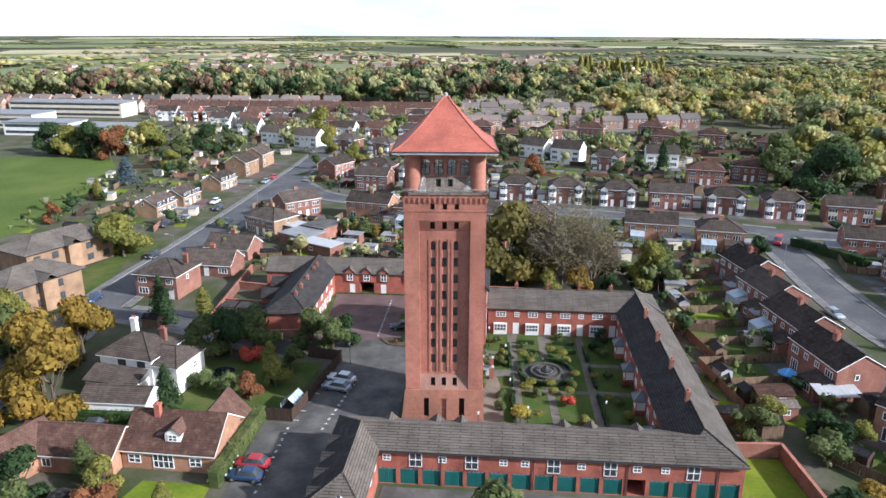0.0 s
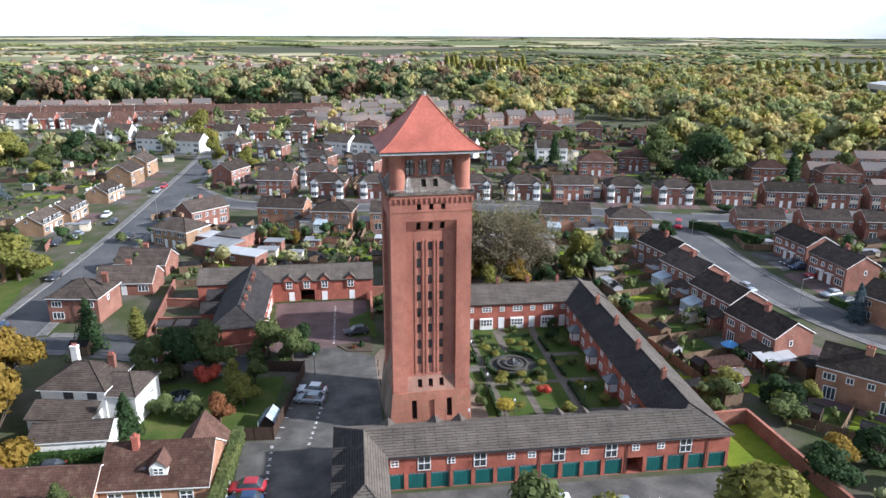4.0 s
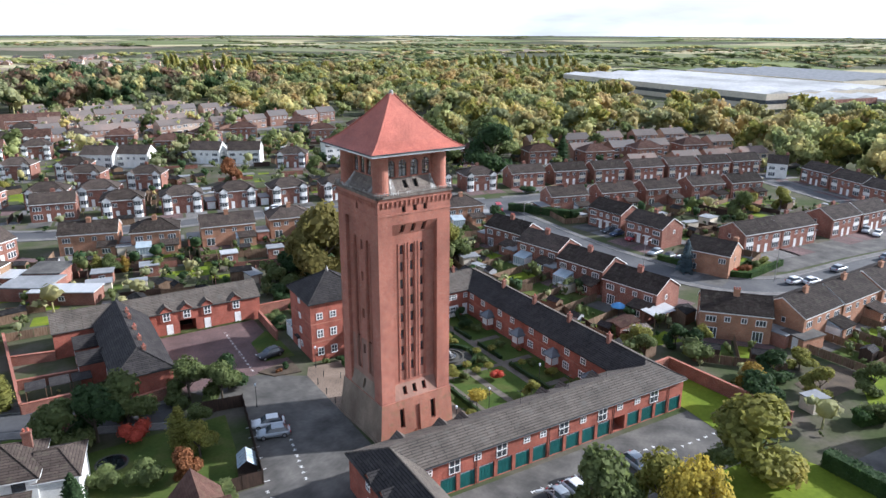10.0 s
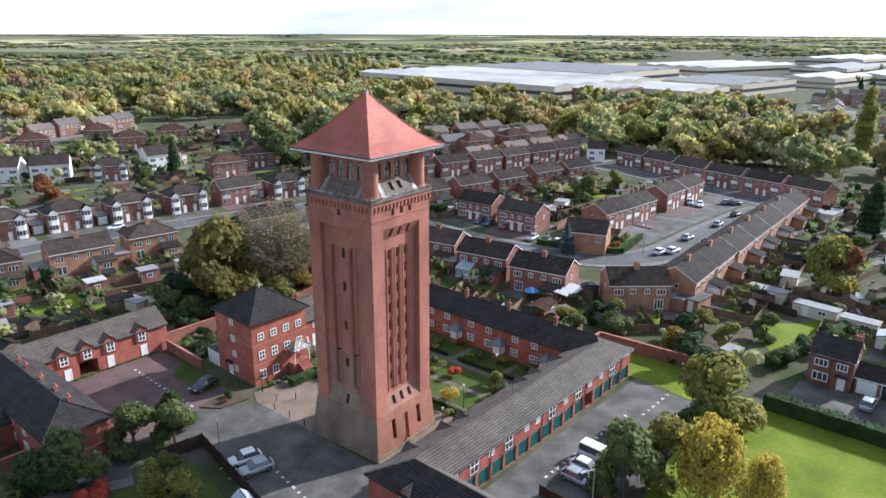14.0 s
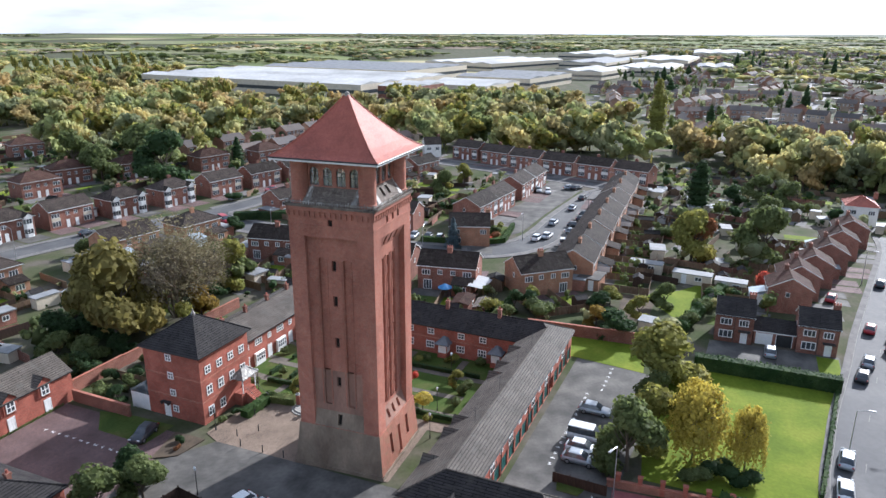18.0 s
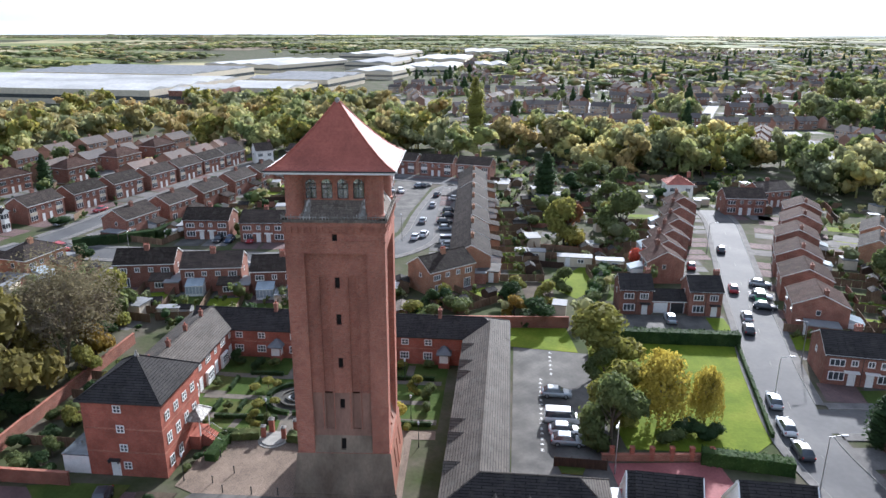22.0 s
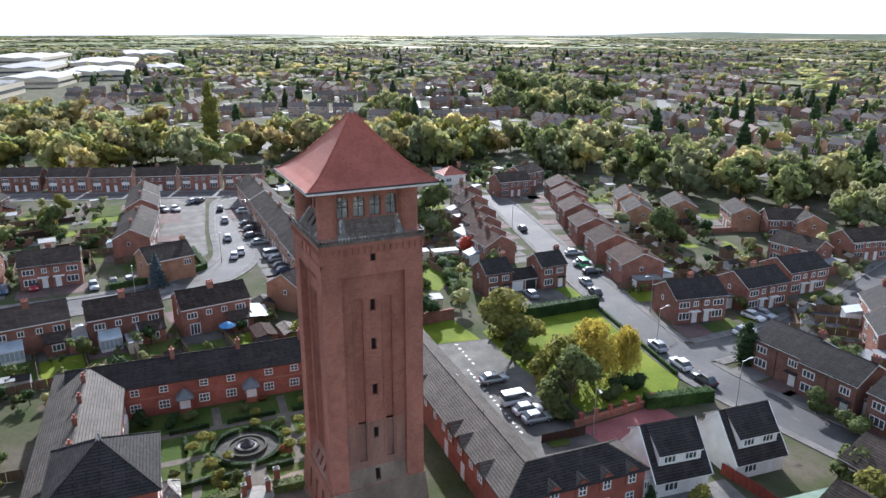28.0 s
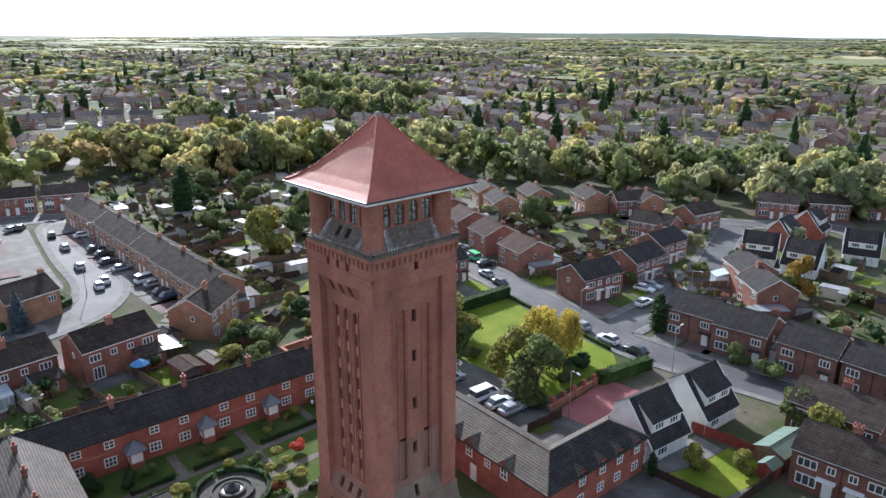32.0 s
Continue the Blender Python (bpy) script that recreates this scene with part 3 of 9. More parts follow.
ROADS = {
    "west": ([(-68, -40), (-67, 0), (-66, 27), (-64.5, 50), (-61.5, 75), (-58.5, 110), (-56, 150), (-53.6, 190), (-53.2, 222), (-56, 250)], 8.5),
    "west_lane": ([(-65, 33), (-55, 31), (-44, 27), (-34, 22), (-24, 17)], 5.0),
    "north": ([(-54, 152), (-40, 130), (-24, 121), (-10, 117.5), (12, 115), (30, 111), (50, 105), (70, 97), (86, 90), (100, 86), (130, 80), (165, 70), (200, 62)], 6.5),
    "east": ([(88, 89), (82, 78), (79.5, 62), (77.5, 45), (77, 29), (79, 15), (84, 4), (96, -2.5), (120, -5), (148, -9), (160, -12), (176, 30), (186, 60)], 7.5),
    "south_east": ([(-70, -64), (-40, -62), (-8, -58.0), (4, -56.8), (11, -57.3), (19, -58.9), (27.7, -60.7), (40, -63.9), (50, -66.3), (61, -69.0), (90, -76.8), (112, -82.5), (126, -84)], 7.0),
    "south": ([(12, -60), (12.2, -77), (13.5, -88), (16.2, -102), (23, -123), (28.5, -141)], 6.0),
    "close": ([(44, -138), (28, -145), (10.5, -158.5), (-6, -151)], 5.5),
}
for road_name, (pts, width) in ROADS.items():
    line = smooth_line(pts)
    ROADS[road_name] = (line, width)
road_z = 0.03
for road_name, (line, width) in ROADS.items():
    g = Geo()
    ribbon(g, offset_line(line, width / 2), offset_line(line, -width / 2), road_z)
    road_z += 0.004
    solid("road", g, ROADWAY, "worn grey asphalt road between pavements", "road", "structure")
    for side in (1, -1):
        runs, run = [], []
        near, far = offset_line(line, side * (width / 2)), offset_line(line, side * (width / 2 + (1.2 if road_name == "south_east" else 1.7)))
        for a, b in zip(near, far):
            mid = ((a[0] + b[0]) / 2, (a[1] + b[1]) / 2)
            if inside_road(*mid, road_name) or inside_road(*a, road_name) or inside_road(*b, road_name):
                if len(run) > 1:
                    runs.append(run)
                run = []
            else:
                run.append((a, b))
        if len(run) > 1:
            runs.append(run)
        for run in runs:
            g, k = Geo(), Geo()
            n, f = [a for a, _ in run], [b for _, b in run]
            inner = [(a[0] * 0.92 + b[0] * 0.08, a[1] * 0.92 + b[1] * 0.08) for a, b in run]
            left, right = (f, inner) if side > 0 else (inner, f)
            ribbon(g, left, right, 0.13, 0)
            left, right = (inner, n) if side > 0 else (n, inner)
            ribbon(k, left, right, 0.145, 0)
            walk_ob = solid("pavement", g, PAVING, "grey paved footway with a concrete kerb", "pavement", "structure")
            part("kerb", k, KERB, walk_ob)

# ---- the brick water tower ----


def panel(g, x0, x1, z0, z1, yf, holes=(), m=0):
    """A wall face towards -y with rectangular holes (x0, x1, z0, z1, depth, reveal slot, back slot or None)."""
    f = yf if callable(yf) else (lambda z: yf)
    xs = sorted({x0, x1, *(h[0] for h in holes), *(h[1] for h in holes)})
    zs = sorted({z0, z1, *(h[2] for h in holes), *(h[3] for h in holes)})
    for a, b in zip(xs, xs[1:]):
        for c, d in zip(zs, zs[1:]):
            if not any(h[0] <= (a + b) / 2 <= h[1] and h[2] <= (c + d) / 2 <= h[3] for h in holes):
                g.quad((a, f(c), c), (b, f(c), c), (b, f(d), d), (a, f(d), d), m)
    for a, b, c, d, depth, rm, bm_ in holes:
        if depth:
            p, q = f(c), f(d)
            g.quad((a, p, c), (a, p + depth, c), (a, q + depth, d), (a, q, d), rm)
            g.quad((b, p + depth, c), (b, p, c), (b, q, d), (b, q + depth, d), rm)
            g.quad((a, p, c), (b, p, c), (b, p + depth, c), (a, p + depth, c), rm)
            g.quad((a, q + depth, d), (b, q + depth, d), (b, q, d), (a, q, d), rm)
            if bm_ is not None:
                g.quad((a, p + depth, c), (b, p + depth, c), (b, q + depth, d), (a, q + depth, d), bm_)


def arch_corners(g, x, w, z, y, m, depth=0.25):
    """Fills the upper corners of a square-headed hole, so that it reads as a round arch; z is the crown."""
    r, n = w / 2, 6
    for s in (-1, 1):
        arc = [(x + s * r * math.cos(math.pi / 2 * i / n), z - r + r * math.sin(math.pi / 2 * i / n)) for i in range(n + 1)]
        for (ax, az), (bx, bz) in zip(arc, arc[1:]):
            a, b, c = (x + s * r, y, z), (ax, y, az), (bx, y, bz)
            g.poly([a, c, b] if s > 0 else [a, b, c], m)
            g.quad(*(((ax, y, az), (bx, y, bz), (bx, y + depth, bz), (ax, y + depth, az)) if s > 0 else ((bx, y, bz), (ax, y, az), (ax, y + depth, az), (bx, y + depth, bz))), m)


HW, REC = 5.0, 0.7
FLARE = (0.55, 0.1, 0.5, 0.55)
tower = thing("water_tower", "tall square red brick water tower with a red tiled roof", "tower")
TOWER_MATS = [BRICK, OPENING_SHADE, STAINED, PINK_STONE, GLASS, MOSS_BRICK, WASHED]


def plinth_y(z, flare=0.55):
    return -(5.12 + flare * max(0, (5.3 - z) / 5.3))


def face_windows():
    """Broad sides: three tall window strips in a deep recess, with slanted openings above and below."""
    g, y = Geo(), -HW
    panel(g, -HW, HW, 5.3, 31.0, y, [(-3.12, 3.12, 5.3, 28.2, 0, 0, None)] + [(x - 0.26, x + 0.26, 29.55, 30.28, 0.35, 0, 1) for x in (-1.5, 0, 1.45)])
    for s in (-1, 1):
        pts = [(s * 3.12, y, 5.3), (s * 3.12, y, 28.2), (s * 3.12, y + REC, 26.7), (s * 3.12, y + REC, 7.2)]
        g.poly(pts if s > 0 else pts[::-1], 0)
    panel(g, -3.12, 3.12, 5.3, 7.2, lambda z: y + REC * (z - 5.3) / 1.9, [(x - 0.28, x + 0.28, 5.75, 6.8, 0.4, 0, 1) for x in (-1.46, -0.05, 1.37)], 6)
    panel(g, -3.12, 3.12, 26.7, 28.2, lambda z: y + REC * (28.2 - z) / 1.5, [(x - 0.28, x + 0.28, 26.95, 28.0, 0.4, 0, 1) for x in (-1.52, -0.05, 1.42)], 0)
    cols = (-1.46, -0.05, 1.37)
    panel(g, -3.12, 3.12, 7.2, 26.7, y + REC, [(x - 0.28, x + 0.28, 7.6, 25.4, 0.16, 0, None) for x in cols])
    for x in cols:
        holes = [(x - 0.28, x + 0.28, 24.2 - 2.2 * i, 25.4 - 2.2 * i, 0.22, 0, 4) for i in range(8)]
        panel(g, x - 0.28, x + 0.28, 7.6, 25.4, y + REC + 0.16, holes, 3)
        arch_corners(g, x, 0.56, 25.4, y + REC, 0, 0.16)
        for s in (-1, 1):
            part("brick_strip", Geo().box(x + s * 0.5 - 0.07, x + s * 0.5 + 0.07, y + REC - 0.08, y + REC, 7.6, 25.6, 0, "sewtb"), BRICK, tower)
    return g


def face_narrow():
    """The other sides: a shallower recess, blind arched flutes and one column of small windows."""
    g, y, d = Geo(), -HW, 0.45
    panel(g, -HW, HW, 5.3, 31.0, y, [(-3.15, 3.15, 5.3, 28.2, 0, 0, None), (-0.26, 0.26, 29.4, 30.2, 0.3, 0, 1)])
    for s in (-1, 1):
        pts = [(s * 3.15, y, 5.3), (s * 3.15, y, 28.2), (s * 3.15, y + d, 28.2), (s * 3.15, y + d, 7.2)]
        g.poly(pts if s > 0 else pts[::-1], 0)
    g.quad((-3.15, y + d, 28.2), (3.15, y + d, 28.2), (3.15, y, 28.2), (-3.15, y, 28.2), 0)
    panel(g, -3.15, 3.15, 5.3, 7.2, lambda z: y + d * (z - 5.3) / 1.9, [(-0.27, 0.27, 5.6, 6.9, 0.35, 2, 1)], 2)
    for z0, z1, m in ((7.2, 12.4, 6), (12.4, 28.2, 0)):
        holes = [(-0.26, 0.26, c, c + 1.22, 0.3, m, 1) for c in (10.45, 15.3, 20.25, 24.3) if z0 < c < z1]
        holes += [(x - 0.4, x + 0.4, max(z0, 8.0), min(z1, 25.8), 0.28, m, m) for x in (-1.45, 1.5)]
        panel(g, -3.15, 3.15, z0, z1, y + d, holes, m)
    for x in (-1.45, 1.5):
        arch_corners(g, x, 0.8, 25.8, y + d, 0, 0.28)
        for s in (-1, 1):
            part("brick_strip", Geo().box(x + s * 0.6 - 0.05, x + s * 0.6 + 0.05, y + d - 0.07, y + d, 8, 25.6, 0, "sewtb"), BRICK, tower)
    return g


def plinth(brick, side):
    """The battered foot of one side, with wedges that close its corners and a low skirting course."""
    g, flare = Geo(), FLARE[side]
    face = lambda z: plinth_y(z, flare)
    if brick:
        panel(g, -5.12, 5.12, 0.45, 5.3, face, [(-2.65, -2.0, 1.6, 4.2, 0.4, 0, 1), (1.95, 2.65, 1.6, 4.2, 0.4, 0, 1), (-0.38, 0.3, 0.55, 4.1, 0.3, 0, 3)], 5)
    else:
        panel(g, -5.12, 5.12, 0.45, 5.3, face, (), 2)
        panel(g, -4.1, 4.1, 1.3, 4.75, lambda z: face(z) - 0.03, (), 2)
        g.quad((-4.1, face(1.3) - 0.03, 1.3), (4.1, face(1.3) - 0.03, 1.3), (4.1, face(1.3), 1.3), (-4.1, face(1.3), 1.3), 2)
    m = 5 if brick else 2
    for s in (-1, 1):
        wide = FLARE[(side + s) % 4]
        a, b, c = (s * 5.12, face(0), 0), (s * (5.12 + wide), face(0), 0), (s * 5.12, face(5.3), 5.3)
        g.poly([a, b, c] if s > 0 else [b, a, c], m)
    left, right = 5.12 + FLARE[(side - 1) % 4], 5.12 + FLARE[(side + 1) % 4]
    g.box(-left - 0.06, right + 0.06, face(0) - 0.1, face(0) + 0.3, 0, 0.45, 2, "sewt")
    g.quad((-5.12, -5.12, 5.3), (5.12, -5.12, 5.3), (5.12, -HW, 5.3), (-5.12, -HW, 5.3), 0)
    return g


def crown_side(broad):
    """Cornice, corbels, sloping apron and belfry windows of one side."""
    y = -HW
    g = Geo()
    g.box(-HW - 0.07, HW + 0.07, y - 0.07, y + 0.1, 29.3, 29.5, 0, "sewtb")
    g.box(-HW - 0.1, HW + 0.1, y - 0.1, y + 0.1, 31.0, 31.45, 0, "sewtb")
    for i in range(17):
        x = -4.96 + i * 0.62
        g.box(x - 0.13, x + 0.13, y - 0.2, y, 30.55, 31.0, 0, "sewb")
        g.box(x - 0.13, x + 0.13, y - 0.11, y, 30.35, 30.55, 0, "sewb")
    corn = part("cornice", g, BRICK, tower)
    c = Geo().box(-HW - 0.28, HW + 0.28, y - 0.28, y + 0.55, 31.45, 31.72, 0, "sewtb")
    part("coping", c, MOSS_TILE, corn)
    r = Geo()
    for i in range(34):
        x = -5.1 + i * 10.2 / 33
        r.box(x - 0.03, x + 0.03, y - 0.2, y - 0.15, 31.72, 32.1 if i % 3 else 32.25, 0, "sewnt")
    r.box(-5.15, 5.15, y - 0.2, y - 0.15, 31.95, 32.02)
    part("iron_cresting", r, LEAD, tower, "rusted and pale iron cresting rail")
    a = Geo()
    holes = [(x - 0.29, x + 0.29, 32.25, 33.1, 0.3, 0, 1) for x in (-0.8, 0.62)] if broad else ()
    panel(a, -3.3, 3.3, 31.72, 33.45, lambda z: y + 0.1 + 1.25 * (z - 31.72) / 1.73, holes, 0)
    part("apron", a, [MOSS_TILE, OPENING_SHADE], tower, "weathered tiled apron below the belfry")
    for s in (-1, 1):
        x0, x1 = sorted((s * 2.35, s * 3.1))
        f = Geo().quad((x0, y + 0.06, 31.73), (x1, y + 0.06, 31.73), (x1, y + 1.3, 33.47), ((x0 + x1) / 2, y + 1.3, 33.47))
        part("lead_flashing", f, LEAD, tower, "pale streaked lead flashing")
    b, yb = Geo(), -3.7
    xs = [-2.37 + 1.58 * i for i in range(4)]
    panel(b, -3.5, 3.5, 33.3, 36.6, yb, [(x - 0.56, x + 0.56, 33.5, 35.5, 0.3, 0, None) for x in xs])
    for x in xs:
        arch_corners(b, x, 1.12, 35.5, yb, 0, 0.3)
    part("belfry_wall", b, BRICK, tower)
    for x in xs:
        w = Geo()
        for x0, x1, z0, z1 in ((-0.56, -0.49, 0, 2.1), (0.49, 0.56, 0, 2.1), (-0.03, 0.03, 0, 2.1), (-0.5, 0.5, 0, 0.08), (-0.5, 0.5, 1.0, 1.06), (-0.5, 0.5, 1.5, 1.56)):
            w.box(x0, x1, 0, 0.06, z0, z1)
        yield_ob = part("window", w, BLACK, tower, at=(x, yb + 0.18, 33.45))
        part("pane", Geo().box(-0.55, 0.55, 0.03, 0.05, 0, 2.1, 0, "sn"), BELFRY_GLASS, yield_ob)


def spin(ob_list, quarter):
    m4 = Matrix.Rotation(radians(90 * quarter), 4, "Z")
    for ob in ob_list:
        ob.matrix_basis = m4 @ ob.matrix_basis


for quarter in range(4):
    before = set(tower.children)
    broad = quarter % 2 == 0
    part("wall", face_windows() if broad else face_narrow(), TOWER_MATS, tower)
    part("plinth", plinth(broad, quarter), TOWER_MATS, tower, "" if broad else "grey weathered rendered plinth")
    crown_side(broad)
    spin([o for o in tower.children if o not in before], quarter)
for sx in (-1, 1):
    for sy in (-1, 1):
        part("corner_turret", Geo().ring(sx * 3.95, sy * 3.95, [(1.05, 31.6), (1.05, 32.0), (0.93, 32.1), (0.93, 36.5)], 20), BRICK, tower)
roof_geo, soffit = Geo(), Geo()
PROFILE = [(6.2, 36.74), (5.5, 37.12), (4.6, 37.78), (3.4, 38.92), (2.2, 40.2), (1.1, 41.5), (0.42, 42.35), (0.24, 42.62)]
for quarter in range(4):
    m4 = Matrix.Rotation(radians(90 * quarter), 4, "Z")
    for (r0, z0), (r1, z1) in zip(PROFILE, PROFILE[1:]):
        roof_geo.quad(*[tuple(m4 @ Vector(p)) for p in ((-r0, -r0, z0), (r0, -r0, z0), (r1, -r1, z1), (-r1, -r1, z1))])
roof_ob = part("roof", roof_geo, CLAY_TILE, tower, "red clay tiled pyramid roof with flared eaves")
for quarter in range(4):
    hip = Geo()
    m4 = Matrix.Rotation(radians(90 * quarter), 4, "Z")
    for (r0, z0), (r1, z1) in zip(PROFILE, PROFILE[1:]):
        hip.tube(m4 @ Vector((r0, -r0, z0)), m4 @ Vector((r1, -r1, z1)), 0.1, 0.1, 6)
    part("hip_tile", hip, CLAY_TILE, roof_ob)
soffit.box(-6.1, 6.1, -6.1, 6.1, 36.6, 36.68, 0, "wesntb")
part("soffit", soffit, WHITE, tower)
fas = Geo()
for quarter in range(4):
    m4 = Matrix.Rotation(radians(90 * quarter), 4, "Z")
    fas.quad(*[tuple(m4 @ Vector(p)) for p in ((-6.2, -6.2, 36.42), (6.2, -6.2, 36.42), (6.2, -6.2, 36.66), (-6.2, -6.2, 36.66))])
    fas.quad(*[tuple(m4 @ Vector(p)) for p in ((-6.2, -6.2, 36.42), (-6.0, -6.0, 36.42), (6.0, -6.0, 36.42), (6.2, -6.2, 36.42))])
part("fascia", fas, WHITE, tower, "white painted fascia board")
gut = Geo()
for quarter in range(4):
    m4 = Matrix.Rotation(radians(90 * quarter), 4, "Z")
    gut.tube(m4 @ Vector((-6.28, -6.28, 36.7)), m4 @ Vector((6.28, -6.28, 36.7)), 0.085, 0.085, 6)
part("gutter", gut, BLACK, tower, "black gutter")
part("belfry_floor", Geo().box(-3.6, 3.6, -3.6, 3.6, 33.1, 33.3), STAINED, tower)
part("finial", Geo().ring(0, 0, [(0.34, 42.45), (0.3, 42.6), (0.24, 42.68), (0.27, 42.8), (0.2, 42.98), (0.05, 43.05)], 10), STONE, tower, "pale stone finial")

# ---- terraces round the courtyard ----
YARD = pose(0, 0, 0, 0, 0, -3.9)


def yard(u, v, turn=0.0, z=0.0):
    return YARD @ pose(u, v, z, 0, 0, turn)


def dormer(parent, x, y, z, w=1.5, h=1.3, d=1.6, wall=None, tile=None, turn=0.0):
    """A small gabled wall dormer over the eaves, facing -y."""
    def make():
        g = Geo().box(-w / 2, w / 2, 0, d, 0, h, 0, "swe")
        g.poly([(-w / 2, 0, h), (w / 2, 0, h), (0, 0, h + w * 0.42)], 0)
        r = h + w * 0.42
        for s in (-1, 1):
            a, b = (s * (w / 2 + 0.15), -0.15, h - 0.1), (0, -0.15, r + 0.06)
            pts = [a, b, (0, d + 0.7, r + 0.06), (s * (w / 2 + 0.15), d, h - 0.1)]
            g.poly(pts[::-1] if s > 0 else pts, 1)
            g.quad(*[(p[0], p[1], p[2] - 0.1) for p in (pts if s > 0 else pts[::-1])], 1)
        return g.mesh("dormer", [wall or BRICK_RED, tile or GREY_TILE])
    ob = part("dormer", cached(("dormer", w, h, d, wall, tile), make), None, parent, at=(x, y, z), turn=turn)
    add_window(ob, 0, -0.02, 0.15, w * 0.62, h * 0.75, 2, 2)
    return ob


def porch(parent, x, y, w=1.6, d=1.3, h=2.3):
    ob = part("porch", Geo().box(-w / 2, w / 2, -d, 0, 0, 0.9).box(-w / 2, -w / 2 + 0.12, -d, -d + 0.12, 0.9, h).box(w / 2 - 0.12, w / 2, -d, -d + 0.12, 0.9, h), BRICK_RED, parent, at=(x, y, 0))
    part("porch_roof", hip_roof(Geo(), -w / 2, w / 2, -d, 0.3, h, h + 1.0, 0.35), PORCH_SLATE, ob, "blue-grey slate pyramid porch roof")
    part("porch_glazing", Geo().box(-w / 2 + 0.1, w / 2 - 0.1, -d + 0.03, -d + 0.07, 0.9, h).box(-w / 2 + 0.03, -w / 2 + 0.07, -d + 0.1, 0, 0.9, h).box(w / 2 - 0.07, w / 2 - 0.03, -d + 0.1, 0, 0.9, h), WHITE, ob, "white timber porch side")
    return ob


def balcony(parent, x, y, z, w=1.7):
    def make():
        g = Geo()
        for k in range(9):
            xx = -w / 2 + w * k / 8
            g.box(xx - 0.008, xx + 0.008, -0.2, -0.184, 0, 0.95)
        g.box(-w / 2, w / 2, -0.205, -0.175, 0.94, 0.97).box(-w / 2, w / 2, -0.205, -0.175, 0, 0.03)
        return g.box(-w / 2, -w / 2 + 0.03, -0.2, 0, 0.9, 0.95).box(w / 2 - 0.03, w / 2, -0.2, 0, 0.9, 0.95).mesh("balcony_rail", BLACK)
    return part("balcony_rail", cached(("balcony", w), make), None, parent, "black iron balcony rail", at=(x, y, z))


# garage block on the south side
GL = 41.6
garage = thing("garage_block", "red brick garage block with flats above and green doors", "building", yard(13.9, -14.8))
x, y = GL / 2, 3.2
g = Geo()
slot = 2.57
holes = []
for i in range(16):
    c = -x + 0.35 + slot * (i + 0.5)
    holes.append((c - 1.05, c + 1.05, 0.02, 2.15, 0.28 if i != 11 else 3.5, 0, None if i != 11 else 1))
panel(g, -x, x, 0, 4.45, -y, holes)
g.box(-x, x, -y, y, 0, 4.45, 0, "wen")
part("wall", g, [BRICK_RED, OPENING_SHADE], garage)
RIDGE_U, RIDGE_V, ROOF_E, ROOF_R = -8.6, -15.3, 4.6, 6.45
at_garage = lambda u, v, z: (u - 13.9, v + 14.8, z)
slopes = Geo()
slopes.poly([at_garage(*p) for p in ((-6.0, -18.35, ROOF_E), (30.9, -18.35, ROOF_E), (30.9, RIDGE_V, ROOF_R), (RIDGE_U, RIDGE_V, ROOF_R))])
slopes.poly([at_garage(*p) for p in ((30.9, -11.25, ROOF_E), (-12.2, -11.25, ROOF_E), (RIDGE_U, RIDGE_V, ROOF_R), (30.9, RIDGE_V, ROOF_R))])
garage_roof = part("roof", slopes, GREY_TILE, garage, "grey tiled roof")
part("fascia", Geo().box(-19.9, x - 3.8, -y - 0.35, -y, 4.42, 4.585), BLACK, garage_roof)
part("fascia", Geo().box(-26.1, x - 3.8, y, y + 0.35, 4.42, 4.585), BLACK, garage_roof)
part("ridge_tile", Geo().tube(at_garage(RIDGE_U, RIDGE_V, ROOF_R), at_garage(30.9, RIDGE_V, ROOF_R), 0.11, 0.11, 6), GREY_TILE, garage_roof)
cap = Geo()
cap.poly([(x - 3.9, -y - 0.37, 4.60), (x + 0.37, -y - 0.37, 4.60), (x - 3.9, -0.5, 6.46)]).box(x - 3.9, x + 0.36, -y - 0.38, -y - 0.34, 4.42, 4.6)
part("hip_slope", cap, GREY_TILE, garage)


def garage_door_mesh():
    g, line = Geo(), []
    for k in range(10):
        x0 = -1.03 + k * 0.206
        line += [(x0, 0.0), (x0 + 0.02, -0.03), (x0 + 0.15, -0.03), (x0 + 0.17, 0.0)]
    for (xa, ya), (xb, yb) in zip(line, line[1:] + [(1.03, 0.0)]):
        g.quad((xa, ya, 0), (xb, yb, 0), (xb, yb, 1.78), (xa, ya, 1.78))
        g.quad((xa, ya, 1.78), (xb, yb, 1.78), (xb, 0.0, 1.84), (xa, 0.0, 1.84))
    g.quad((-1.03, 0, 1.84), (1.03, 0, 1.84), (1.03, 0, 2.1), (-1.03, 0, 2.1))
    return g.mesh("garage_door", TEAL)


